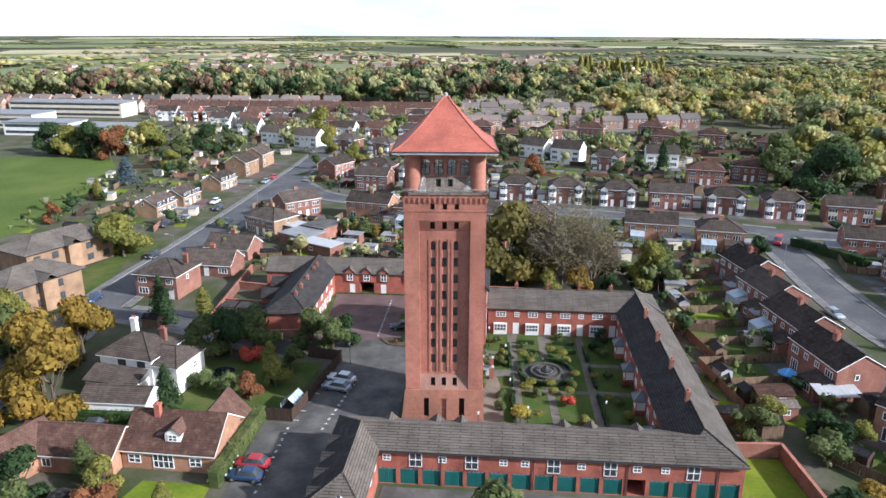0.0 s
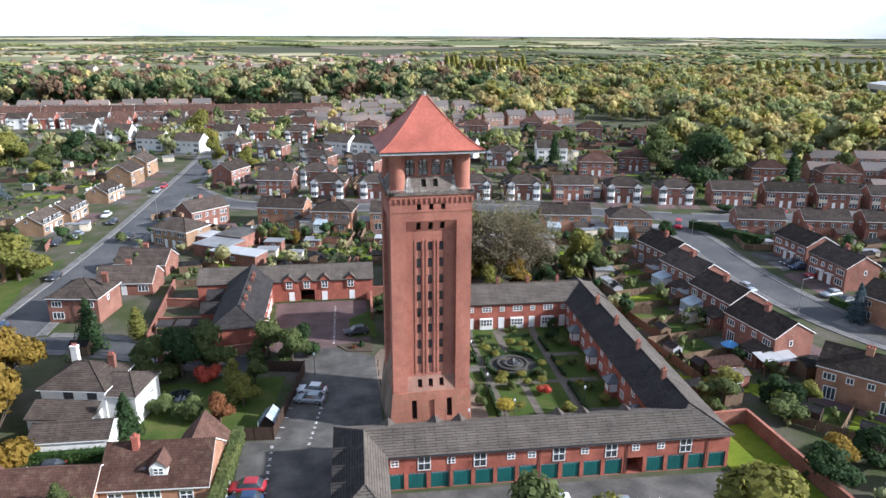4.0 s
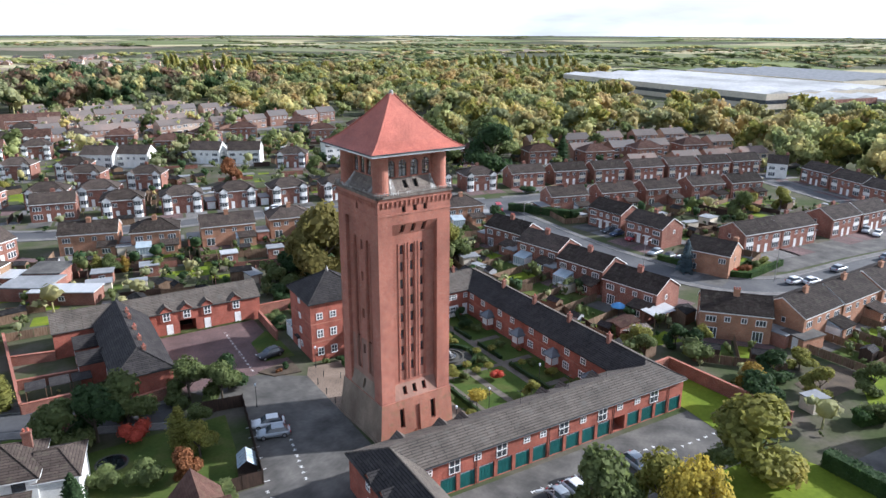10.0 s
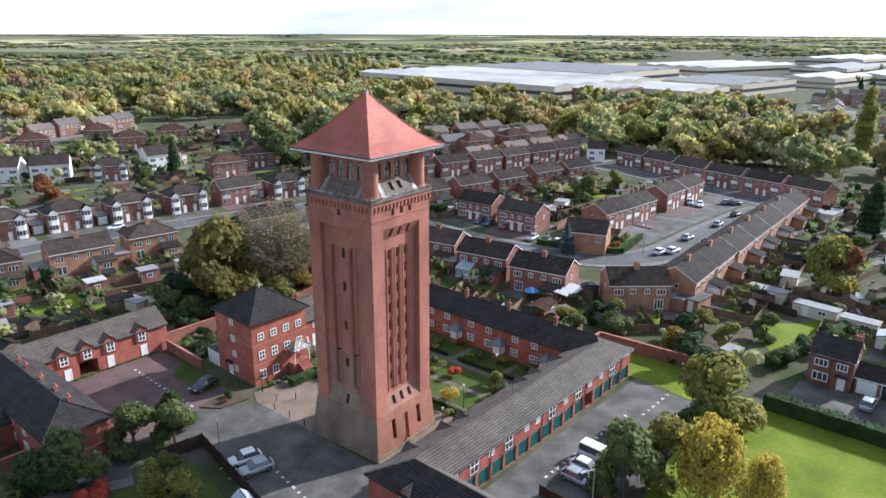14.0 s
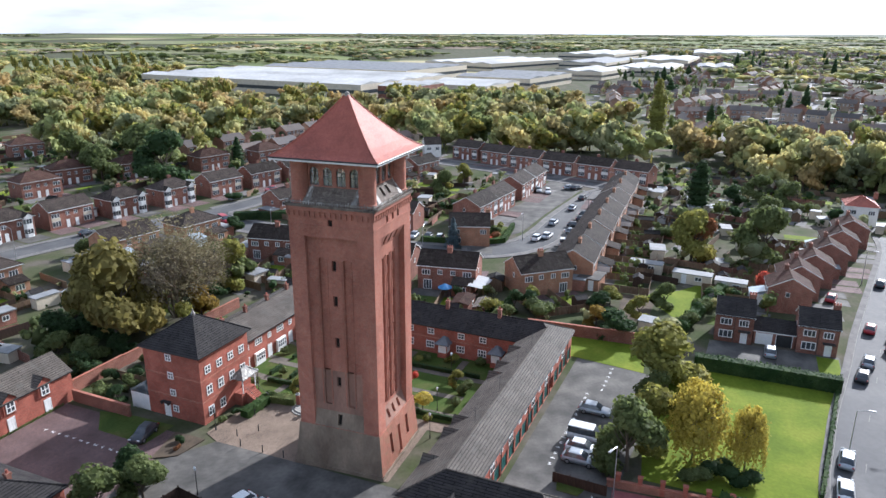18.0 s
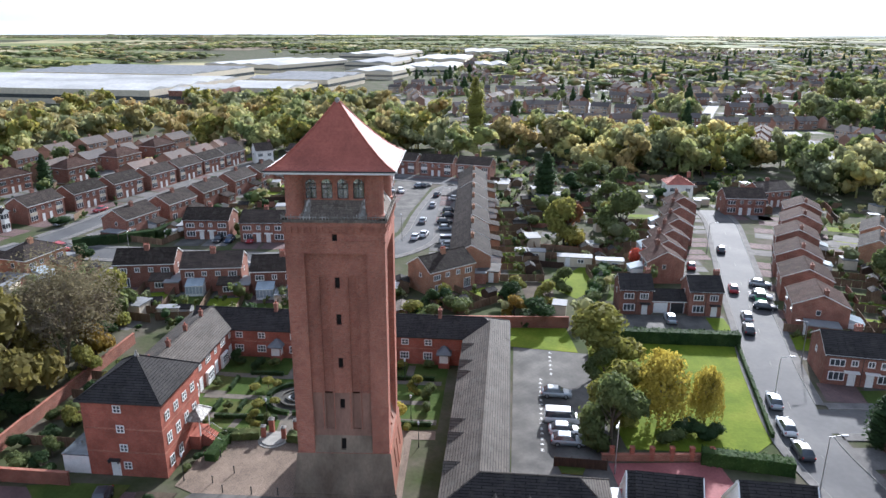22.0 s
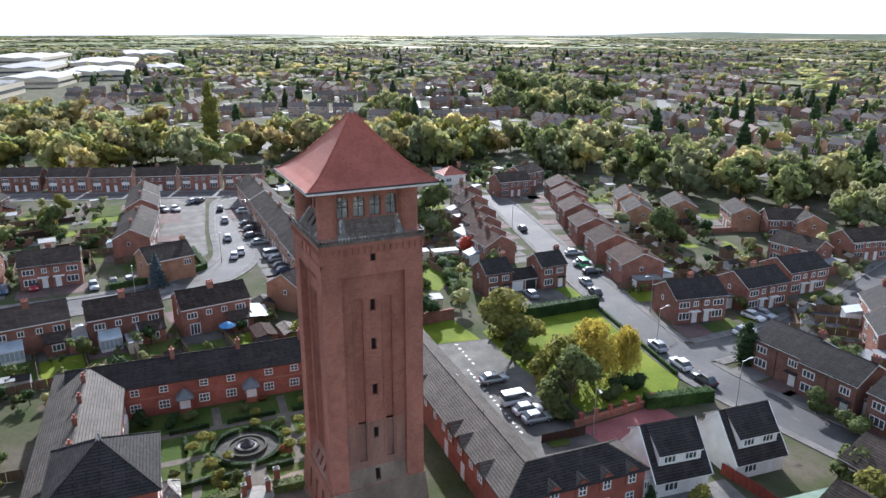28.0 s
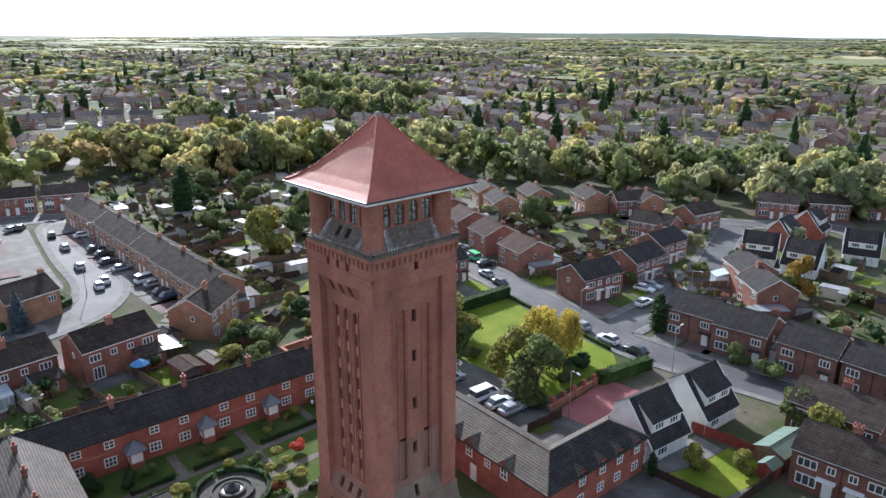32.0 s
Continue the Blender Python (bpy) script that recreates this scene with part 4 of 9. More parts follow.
GD = garage_door_mesh()
for i in range(16):
    if i != 11:
        ob = part("garage_door", GD, None, garage, "green ribbed up-and-over door", at=(-x + 0.35 + slot * (i + 0.5), -y + 0.16, 0.02))
        for k in range(4):
            part("door_light", cached("door_light", lambda: Geo().box(-0.2, 0.2, -0.03, 0, 0, 0.16).mesh("door_light", CLEAR)), None, ob, at=(-0.75 + 0.5 * k, 0, 1.88))
for s_, wide in ((0, 0), (1.3, 1), (2.5, 0), (3.8, 2), (5.2, 0), (6.15, 0), (7.4, 1), (8.6, 0), (9.85, 2), (11, 0), (12.2, 0), (13.4, 1)):
    px = -x + 0.35 + slot * (s_ + 0.5)
    if wide:
        add_window(garage, px, -y, 2.42, 1.5, 1.9, 2, 2)
        balcony(garage, px, -y - 0.05, 2.4)
    else:
        add_window(garage, px, -y, 3.1, 0.95, 0.85, 2, 2)
for px in (-12.9, -2.4, 8.1, 18):
    part("downpipe", Geo().tube((px, -y - 0.08, 0.1), (px, -y - 0.08, 4.3), 0.05, 0.05, 6), BLACK, garage)
part("gutter", Geo().tube((-x, -y - 0.4, 4.42), (x, -y - 0.4, 4.42), 0.06, 0.06, 6), BLACK, garage)
for px in (-13, -4.5, 3, 9.5):
    part("aerial", Geo().tube((px, 0, 6.3), (px, 0, 8.2), 0.02, 0.02, 4).tube((px - 0.5, 0, 8.1), (px + 0.5, 0, 8.1), 0.012, 0.012, 4).tube((px - 0.3, -0.3, 8.1), (px - 0.3, 0.3, 8.1), 0.01, 0.01, 4).tube((px + 0.2, -0.25, 8.1), (px + 0.2, 0.25, 8.1), 0.01, 0.01, 4), BLACK, garage)

for px in (10.0, 4.6, 1.4, -10.9, -13.9, -19.6):
    dormer(garage, px, y + 0.15, 2.9, 1.7, 1.85, 1.6, turn=180)
for px in (14.5, 7.4, -2.0, -5.5, -8.4, -16.8):
    add_window(garage, px, y, 2.95, 0.95, 1.0, 2, 2, 180)
for px in (4.6, -10.9, -16.0):
    add_door(garage, px + 1.5, y, 0.02, turn=180)

# east terrace: its front looks west over the garden
EL = 43.0
east = thing("east_terrace", "long two-storey red brick terrace with a tiled roof, coloured dark on the shaded side", "building", yard(31.0, 10.3, -90))
x, y = EL / 2, 3.6
part("wall", Geo().box(-x, x + 6.6, -y, y, 0, 4.5, 0, "wesn"), BRICK_RED, east)
# one tile all over: west slope coloured dark for shade, east slope and hip sunlit grey
part("roof", hip_roof(Geo(), -x, x + 6.6, -y, y, 4.5, 6.6, 0.35, edge=1, west=False, back=2), [SLATE_AND_SHADE, BLACK, GREY_TILE], east, "grey tiled roof with its shaded west slope coloured dark")
part("brick_band", Geo().box(-x, x, -y - 0.04, -y, 2.55, 2.75, 0, "stb"), BRICK, east)
for i in range(4):
    px = -11.5 + 8.75 * i
    chimney(east, px + 3.0, -0.3, 6.0, 7.9, 0.55, 0.55, BRICK_BROWN, 1)
    for dx in (-2.1, 1.5):
        add_window(east, px + dx, -y, 3.2, 1.15, 1.0, 2, 2)
        add_window(east, px + dx - 0.1, -y, 0.85, 1.4, 1.2, 3, 2)
    porch(east, px + 4.0, -y)
    add_door(east, px + 4.0, -y, 0.02)
    add_window(east, px - 1.0, y, 3.2, 1.1, 1.0, 2, 1, 180)
    add_window(east, px + 2.0, y, 0.9, 1.4, 1.2, 2, 1, 180)

# north terrace: front towards the garden
NL = 24.0
north = thing("north_terrace", "two-storey red brick terrace with grey tiled roof", "building", yard(17.6, 29.5))
x, y = NL / 2, 4.2
part("wall", Geo().box(-x, x + 5.0, -y, y, 0, 4.6, 0, "wesn"), BRICK_RED, north)
part("roof", hip_roof(Geo(), -x, x + 5.0, -y, y, 4.6, 6.75, 0.35, edge=1, west=False), [GREY_TILE, BLACK], north, "grey tiled roof")
for i in range(4):
    px = -9.6 + 5.45 * i
    chimney(north, px + 2.4, 0, 6.2, 7.8, 0.5, 0.5, BRICK_BROWN, 1)
    add_window(north, px - 0.2, -y, 3.2, 1.7, 1.0, 3, 2)
    add_window(north, px + 2.5, -y, 3.25, 0.85, 0.9, 2, 2)
    add_window(north, px - 0.3, -y - 0.35, 0.7, 2.1, 1.3, 4, 2)
    part("bay", Geo().box(-1.15, 1.15, -0.33, 0, 0, 2.1), WHITE, north, at=(px - 0.3, -y, 0.0))
    add_door(north, px + 2.4, -y, 0.02)

# three-storey apartment house
flats = thing("apartment_house", "three-storey red brick apartment house with pyramid slate roof", "building", yard(0.55, 25.3))
part("wall", Geo().box(-4.75, 4.75, -4.65, 4.65, 0, 9.6, 0, "wesn"), BRICK_RED, flats)
part("roof", hip_roof(Geo(), -4.75, 4.75, -4.65, 4.65, 9.6, 13.0, 0.45, edge=1), [SLATE_AND_SHADE, BLACK], flats, "dark hipped roof with a lead finial")
part("brick_band", Geo().box(-4.79, 4.79, -4.69, 4.69, 3.1, 3.3, 0, "wesntb").box(-4.79, 4.79, -4.69, 4.69, 6.1, 6.3, 0, "wesntb"), BRICK, flats)
part("roof_finial", Geo().ring(0, 0, [(0.35, 12.9), (0.2, 13.3), (0.05, 13.8)], 8), LEAD, flats)
for k, z in enumerate((0.9, 3.9, 6.9)):
    for px in (-3.3, -1.1, 1.1, 3.3):
        if k or px < 0:
            add_window(flats, px, -4.65, z, 1.05, 1.35 if k < 2 else 1.1, 2, 2)
    for py in (-3.0, 0.2, 3.0):
        add_window(flats, 4.75, py, z, 0.9, 1.0, 2, 2, 90)
for py, pz in ((0.4, 8.25), (0.3, 5.7), (0.2, 3.25), (0.0, 0.95)):
    add_window(flats, -4.75, py, pz, 0.95, 0.98, 2, 2, -90)
add_door(flats, -4.75, 1.45, 0.02, turn=-90)
part("door_canopy", Geo().box(-5.35, -4.75, 0.75, 2.15, 2.2, 2.3).box(-5.3, -4.75, 0.85, 0.95, 1.9, 2.2).box(-5.3, -4.75, 1.95, 2.05, 1.9, 2.2), SLATE_AND_SHADE, flats, "small dark canopy over the side door")
stair = part("entrance_landing", Geo().box(1.2, 4.2, -5.95, -4.65, 0, 1.8), BRICK_RED, flats, "brick steps up to a canopied entrance")
for i in range(9):
    part("step", Geo().box(2.0, 3.8, -6.2 - 0.28 * i, -5.92 - 0.28 * i, 0, 1.7 - 0.19 * i), BRICK_RED, stair)
for hx in (2.0, 3.8):
    part("handrail", Geo().tube((hx, -8.5, 0), (hx, -8.5, 0.9), 0.03, 0.03, 5).tube((hx, -8.5, 0.9), (hx, -5.9, 2.6), 0.03, 0.03, 5), BLACK, stair)
canopy = part("canopy_roof", hip_roof(Geo(), 1.3, 4.1, -6.2, -4.4, 3.9, 4.9, 0.25), LEAD, flats, "grey lead canopy roof on white posts")
part("canopy_post", Geo().box(1.35, 1.47, -6.1, -5.98, 1.8, 3.9), WHITE, canopy)
part("canopy_post", Geo().box(3.93, 4.05, -6.1, -5.98, 1.8, 3.9), WHITE, canopy)

# west return of the garage block, running south
west = thing("west_return_block", "red brick block with small gabled dormers and a tiled roof, coloured dark on the shaded side", "building", yard(-8.45, -20.0, 90))
at_return = lambda u, v, z: (v + 20.0, -8.45 - u, z)
part("wall", Geo().prism([(p[0], p[1]) for p in (at_return(*q, 0) for q in ((-11.85, -28.4), (-6.35, -28.4), (-6.35, -18.1), (-6.95, -18.1), (-6.95, -11.6), (-11.85, -11.6)))], 0, 4.5, top=False), BRICK_RED, west)
slopes = Geo()
# same tile on every slope; the dark colour paints the west slope's shade
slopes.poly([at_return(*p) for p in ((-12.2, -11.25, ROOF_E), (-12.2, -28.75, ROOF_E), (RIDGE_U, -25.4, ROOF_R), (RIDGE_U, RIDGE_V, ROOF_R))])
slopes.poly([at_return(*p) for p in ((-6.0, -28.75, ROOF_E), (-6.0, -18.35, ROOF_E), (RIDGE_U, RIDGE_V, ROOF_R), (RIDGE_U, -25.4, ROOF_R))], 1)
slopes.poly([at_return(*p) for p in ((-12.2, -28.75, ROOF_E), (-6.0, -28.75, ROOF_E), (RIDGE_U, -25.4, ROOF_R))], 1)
west_roof = part("roof", slopes, [SLATE_AND_SHADE, GREY_TILE], west, "grey tiled roof with its shaded west slope coloured dark")
for p in ((-8.75, 8.4, 3.4, 3.75), (-8.75, 1.6, -2.45, -2.1), (-8.75, -8.4, -2.1, 3.4)):
    part("fascia", Geo().box(*p, 4.42, 4.585), BLACK, west_roof)
for p, q in (((RIDGE_U, RIDGE_V, ROOF_R), (RIDGE_U, -25.4, ROOF_R)), ((RIDGE_U, RIDGE_V, ROOF_R), (-12.2, -11.25, ROOF_E)), ((RIDGE_U, -25.4, ROOF_R), (-12.2, -28.75, ROOF_E)), ((RIDGE_U, -25.4, ROOF_R), (-6.0, -28.75, ROOF_E))):
    part("ridge_tile", Geo().tube(at_return(*p), at_return(*q), 0.1, 0.1, 6), GREY_TILE, west_roof)
# dormer tiles take the same painted shade as the west slope
for px in (-6.6, -3.4, -0.4, 3.0):
    dormer(west, px, 3.55, 3.1, 1.6, 1.65, 1.5, tile=SLATE_AND_SHADE, turn=180)
    add_window(west, px, 3.4, 0.9, 1.1, 1.1, 2, 2, 180)
for px in (-6.4, -2.4, 0.4):
    add_window(west, px, -2.1, 2.9, 1.0, 1.0, 2, 2)

glass_house = part("garden_room", Geo().box(-2.2, 2.2, -1.6, 1.6, 0, 2.4, 0, "wesn"), WHITE, flats, "white garden room with a dark glazed roof", at=(-2.5, 6.3, 0))
part("glazed_roof", Geo().box(-2.3, 2.3, -1.7, 1.7, 2.4, 2.5), GLASS, glass_house)

# mews in the north-west
mews = thing("mews_north_range", "two-storey red brick mews range with gabled dormers and an archway", "building", pose(-13.2, 46.2, 0, 0, 0, -3.5))
g = Geo()
panel(g, -22.4, 10.2, 0, 4.4, -3.3, [(-3.6, -0.9, 0.02, 2.5, 4.0, 0, 1)])
g.box(-22.4, 10.2, -3.3, 3.3, 0, 4.4, 0, "wen")
for s, end in ((1, 10.2), (-1, -22.4)):
    pts = [(end, -3.3, 4.4), (end, 3.3, 4.4), (end, 0, 6.4)]
    g.poly(pts if s > 0 else pts[::-1])
part("wall", g, [BRICK_RED, OPENING_SHADE], mews)
part("roof", gable_roof(Geo(), -22.4, 10.2, -3.3, 3.3, 4.4, 6.4, 0.3, edge=1), [GREY_TILE, BLACK], mews, "grey tiled roof")
for px in (-5.6, -2.3, 1.1, 6.0):
    dormer(mews, px, -3.5, 2.75, 1.9, 1.95, 1.8)
for px in (-5.2, 1.0, 6.2):
    add_door(mews, px, -3.3, 0.02)
mews2 = thing("mews_west_range", "red brick mews range with a hipped grey roof", "building", pose(-26.4, 34.9, 0, 0, 0, -93))
part("wall", Geo().box(-12.2, 12.6, -3.8, 3.8, 0, 4.4, 0, "wesn"), BRICK_RED, mews2)
part("roof", hip_roof(Geo(), -12.2, 12.6, -3.8, 3.8, 4.4, 6.7, 0.35, edge=1, west=False), [SLATE_AND_SHADE, BLACK], mews2, "grey tiled hipped roof")
for px in (-5.5, -1.5, 2.5, 6.5):
    add_door(mews2, px + 1.4, 3.8, 0.02, turn=180)
    add_window(mews2, px - 0.5, 3.8, 0.9, 1.2, 1.1, 2, 2, 180)
    add_window(mews2, px - 0.3, 3.8, 3.0, 1.1, 1.0, 2, 2, 180)
    add_window(mews2, px, -3.8, 2.9, 1.0, 1.0, 2, 2)
    add_window(mews2, px, -3.8, 0.8, 1.4, 1.2, 3, 2)
for px in (-5.0, 1.2):
    gable = part("rear_gable", gabled_walls(-2.0, 2.0, -1.5, 1.5, 3.4, 4.6).turned(pose(px, -5.3, 0, 0, 0, 90)), BRICK_RED, mews2)
    part("gable_roof", gable_roof(Geo(), -2.0, 2.0, -1.5, 1.5, 3.4, 4.6, 0.25, edge=1).turned(pose(px, -5.3, 0, 0, 0, 90)), [SLATE_AND_SHADE, BLACK], gable)
    add_window(gable, px, -7.3, 1.9, 1.0, 0.9, 2, 1)
    add_window(gable, px, -7.3, 0.5, 1.2, 1.1, 2, 1)
for px in (-6.8, -4.2, 0.6, 5.0, 8.8):
    chimney(mews2, px, 0.9, 5.4, 7.0, 0.5, 0.5, BRICK_BROWN, 1)

# ---- houses ----


def bay(parent, x, y, z0=0.0, w=2.3, d=0.7, storeys=2, gablet=True, panel_mat=None):
    """A two-storey splayed bay with white windows and a small gable."""
    def make():
        g = Geo()
        h = 2.5 * storeys
        pts = [(-w / 2, 0), (-w / 2 + 0.45, -d), (w / 2 - 0.45, -d), (w / 2, 0)]
        for k in range(storeys):
            for z0_, z1_, m in ((2.5 * k, 2.5 * k + 0.85, 0), (2.5 * k + 0.85, 2.5 * k + 2.15, 1), (2.5 * k + 2.15, 2.5 * k + 2.5, 0)):
                for p, q in zip(pts, pts[1:]):
                    g.quad((*p, z0_), (*q, z0_), (*q, z1_), (*p, z1_), m)
                    if m == 1:
                        dx, dy = q[0] - p[0], q[1] - p[1]
                        n = max(1, round(math.hypot(dx, dy) / 0.6))
                        for i in range(n + 1):
                            cx, cy = p[0] + dx * i / n, p[1] + dy * i / n
                            g.box(cx - 0.04, cx + 0.04, cy - 0.05, cy + 0.03, z0_, z1_, 2, "sew")
                        for zz in (z0_, z1_ - 0.07):
                            g.quad((p[0], p[1] - 0.03, zz), (q[0], q[1] - 0.03, zz), (q[0], q[1] - 0.03, zz + 0.08), (p[0], p[1] - 0.03, zz + 0.08), 2)
        if gablet:
            g.poly([(-w / 2 - 0.15, -d - 0.1, h), (w / 2 + 0.15, -d - 0.1, h), (0, -d - 0.1, h + 1.0)], 2)
            for s in (-1, 1):
                pts3 = [(s * (w / 2 + 0.2), -d - 0.2, h - 0.05), (0, -d - 0.2, h + 1.1), (0, 1.6, h + 1.1), (s * (w / 2 + 0.2), 0.3, h - 0.05)]
                g.poly(pts3[::-1] if s > 0 else pts3, 3)
        else:
            g.poly([(-w / 2, 0, h), (-w / 2 + 0.45, -d, h), (w / 2 - 0.45, -d, h), (w / 2, 0, h)], 3)
        return g.mesh("bay_window", [panel_mat or WHITE, GLASS, WHITE, HOUSE_TILE])
    return part("bay_window", cached(("bay", w, d, storeys, gablet, panel_mat), make), None, parent, "white framed bay window", at=(x, y, z0))


def small_window(parent, x, y, z, w, h, cols=2, turn=0.0):
    """A window of which frame and pane are one piece, for houses farther off."""
    def make():
        g = Geo().box(-w / 2, w / 2, -0.04, 0.02, 0, h, 0, "sewtb")
        n = cols
        for i in range(n):
            a, b = -w / 2 + w * i / n + 0.06, -w / 2 + w * (i + 1) / n - 0.06
            g.quad((a, -0.045, 0.08), (b, -0.045, 0.08), (b, -0.045, h - 0.08), (a, -0.045, h - 0.08), 1)
        return g.mesh("window", [WHITE, GLASS])
    return part("window", cached(("small", w, h, cols), make), None, parent, at=(x, y, z), turn=turn)


def garden_door(parent, x, y, w=1.7, turn=180.0):
    return add_window(parent, x, y, 0.1, w, 2.0, 3, 1, turn)


def make_house(kind, label, m, length, depth, ze, zr, wall, tile, hipped=False, group="", near=True, lean=0, panels=None):
    ob = thing("house", label, "house", m, group)
    x, y = length / 2, depth / 2
    if hipped:
        part("wall", Geo().box(-x, x, -y, y, 0, ze, 0, "wesn"), wall, ob)
        part("roof", hip_roof(Geo(), -x, x, -y, y, ze, zr, 0.35, edge=1), [tile, WHITE], ob)
    else:
        part("wall", gabled_walls(-x, x, -y, y, ze, zr), wall, ob)
        part("roof", gable_roof(Geo(), -x, x, -y, y, ze, zr, 0.3, edge=1), [tile, WHITE], ob)
    put = (lambda *a, **k: add_window(ob, *a, **k)) if near else (lambda px, py, pz, w, h, cols=2, rows=1, turn=0: small_window(ob, px, py, pz, w, h, cols, turn))
    low = ze < 3.5
    chimney(ob, 0 if kind != "detached" else x - 0.5, 0.4, zr - 0.7, zr + 0.95, 1.0, 0.6, wall if wall in (BRICK_BROWN, BRICK_BUFF, BRICK_TAN, BRICK_DARK) else BRICK_BROWN, 3 if near else 2, joined=not near)
    if kind == "semi_bay":
        for s in (-1, 1):
            bay(ob, s * (x - 1.6), -y)
            put(s * 1.9, -y, 3.1, 1.1, 1.1, 2, 1)
            add_door(ob, s * 1.4, -y, 0.05) if near else part("door", cached("plain_door", lambda: Geo().box(-0.45, 0.45, -0.04, 0.02, 0, 2.05).mesh("door", WHITE)), None, ob, at=(s * 1.4, -y, 0.05))
            put(s * (x - 1.7), y, 3.0, 1.7, 1.15, 3, 1, 180)
            put(s * 1.3, y, 3.2, 1.0, 1.0, 2, 1, 180)
            garden_door(ob, s * (x - 2.0), y) if near else put(s * (x - 2.0), y, 0.3, 1.8, 1.8, 2, 1, 180)
            put(s * x, 0.5, 3.2, 0.8, 1.0, 1, 1, 90 * s)
    elif kind == "semi":
        for s in (-1, 1):
            put(s * (x - 1.7), -y, 3.0, 2.1, 1.15, 3, 1)
            put(s * 1.1, -y, 3.15, 0.95, 1.0, 2, 1)
            if panels:
                part("front_panel", Geo().box(s * (x - 1.75) - 1.15, s * (x - 1.75) + 1.15, -y - 0.05, -y, 2.16, 2.98, 0, "sewtb"), panels, ob, "tile-hung panel between the windows")
            put(s * (x - 1.8), -y, 0.75, 2.2, 1.4, 3, 1)
            add_door(ob, s * 1.2, -y, 0.05) if near else part("door", cached("plain_door", lambda: Geo().box(-0.45, 0.45, -0.04, 0.02, 0, 2.05).mesh("door", WHITE)), None, ob, at=(s * 1.2, -y, 0.05))
            if near:
                part("canopy", cached("canopy", lambda: Geo().box(-1.0, 1.0, -0.8, 0, 0, 0.14).mesh("canopy", WHITE)), None, ob, at=(s * 1.4, -y, 2.3))
            put(s * (x - 1.7), y, 3.0, 1.7, 1.15, 3, 1, 180)
            put(s * 1.3, y, 3.2, 1.0, 1.0, 2, 1, 180)
            garden_door(ob, s * (x - 2.0), y) if near else put(s * (x - 2.0), y, 0.3, 1.8, 1.8, 2, 1, 180)
            put(s * x, 0.6, 3.2, 0.7, 0.95, 1, 1, 90 * s)
    elif kind == "detached":
        for px, w in ((-x + 1.6, 1.8), (x - 1.5, 1.5)):
            put(px, -y, 3.0, w, 1.15, 3, 1)
            put(px, y, 3.0, w, 1.15, 3, 1, 180)
        put(-x + 1.7, -y, 0.75, 2.1, 1.35, 3, 1)
        put(x - 1.7, y, 0.75, 1.5, 1.2, 2, 1, 180)
        garden_door(ob, -x + 1.7, y) if near else None
        if near:
            add_door(ob, x - 1.3, -y, 0.05)
            part("porch_canopy", cached("porch_canopy", lambda: Geo().box(-0.9, 0.9, -0.9, 0, 0, 0.12).mesh("porch_canopy", SLATE_AND_SHADE)), None, ob, at=(x - 1.3, -y, 2.25))
        put(x, -0.4, 3.1, 0.75, 0.95, 1, 1, 90)
        put(-x, 0.4, 3.1, 0.75, 0.95, 1, 1, -90)
    elif kind == "bungalow":
        for s in (-1, 1):
            put(s * (x - 1.8), -y, 0.8, 2.0, 1.25, 3, 1)
            put(s * (x - 1.8), y, 0.8, 1.6, 1.2, 2, 1, 180)
        add_door(ob, 0, -y, 0.05) if near else None
    if near and not low:
        part("downpipe", cached(("pipe", ze), lambda: Geo().tube((0, -0.07, 0.05), (0, -0.07, ze - 0.15), 0.045, 0.045, 6).mesh("downpipe", BLACK)), None, ob, at=(0, -y, 0))
        part("gutter", cached(("gutter", length, ze), lambda: Geo().tube((-length / 2, 0, 0), (length / 2, 0, 0), 0.06, 0.06, 6).mesh("gutter", BLACK)), None, ob, at=(0, -y - 0.36, ze - 0.1))
    if lean:
        lo = part("rear_extension", Geo().box(-x + 0.4, -x + 4.2, y, y + 2.8, 0, 2.4, 0, "wen"), wall, ob, "single-storey rear extension")
        part("extension_roof", Geo().quad((-x + 0.2, y, 3.1), (-x + 0.2, y + 3.0, 2.35), (-x + 4.4, y + 3.0, 2.35), (-x + 4.4, y, 3.1)).quad((-x + 0.2, y + 3.0, 2.25), (-x + 0.2, y, 3.0), (-x + 4.4, y, 3.0), (-x + 4.4, y + 3.0, 2.25)).box(-x + 0.2, -x + 4.4, y + 2.95, y + 3.0, 2.2, 2.4), tile, lo)
        put(-x + 2.3, y + 2.8, 0.8, 1.8, 1.2, 3, 1, 180)
    return ob


PLOTS = []


def street(kind, label, rows, length, depth, ze, zr, wall, tile, hipped=False, group="", near=True, lean=0, garden=11.0, panels=None):
    """Rows of (x, y, turn): one house is built and the others are its copies."""
    first = None
    for hx, hy, turn in rows:
        m = pose(hx, hy, 0, 0, 0, turn)
        if first is None:
            first = make_house(kind, label, m, length, depth, ze, zr, wall, tile, hipped, group, near, lean, panels)
        else:
            copy_thing(first, m)
        if garden:
            PLOTS.append((hx, hy, turn, length, depth, garden))


street("semi_bay", "brown brick semi-detached pair with white two-storey bays", [(-8, 134, -14), (6.8, 130.5, -12), (21.5, 127.8, -10), (36, 124, -10), (51, 120.5, -12), (80, 111.8, -14), (94.5, 107, -14)], 11.0, 7.6, 4.9, 7.2, BRICK_BROWN, HOUSE_TILE, True, "houses along the north street", lean=0, near=False)
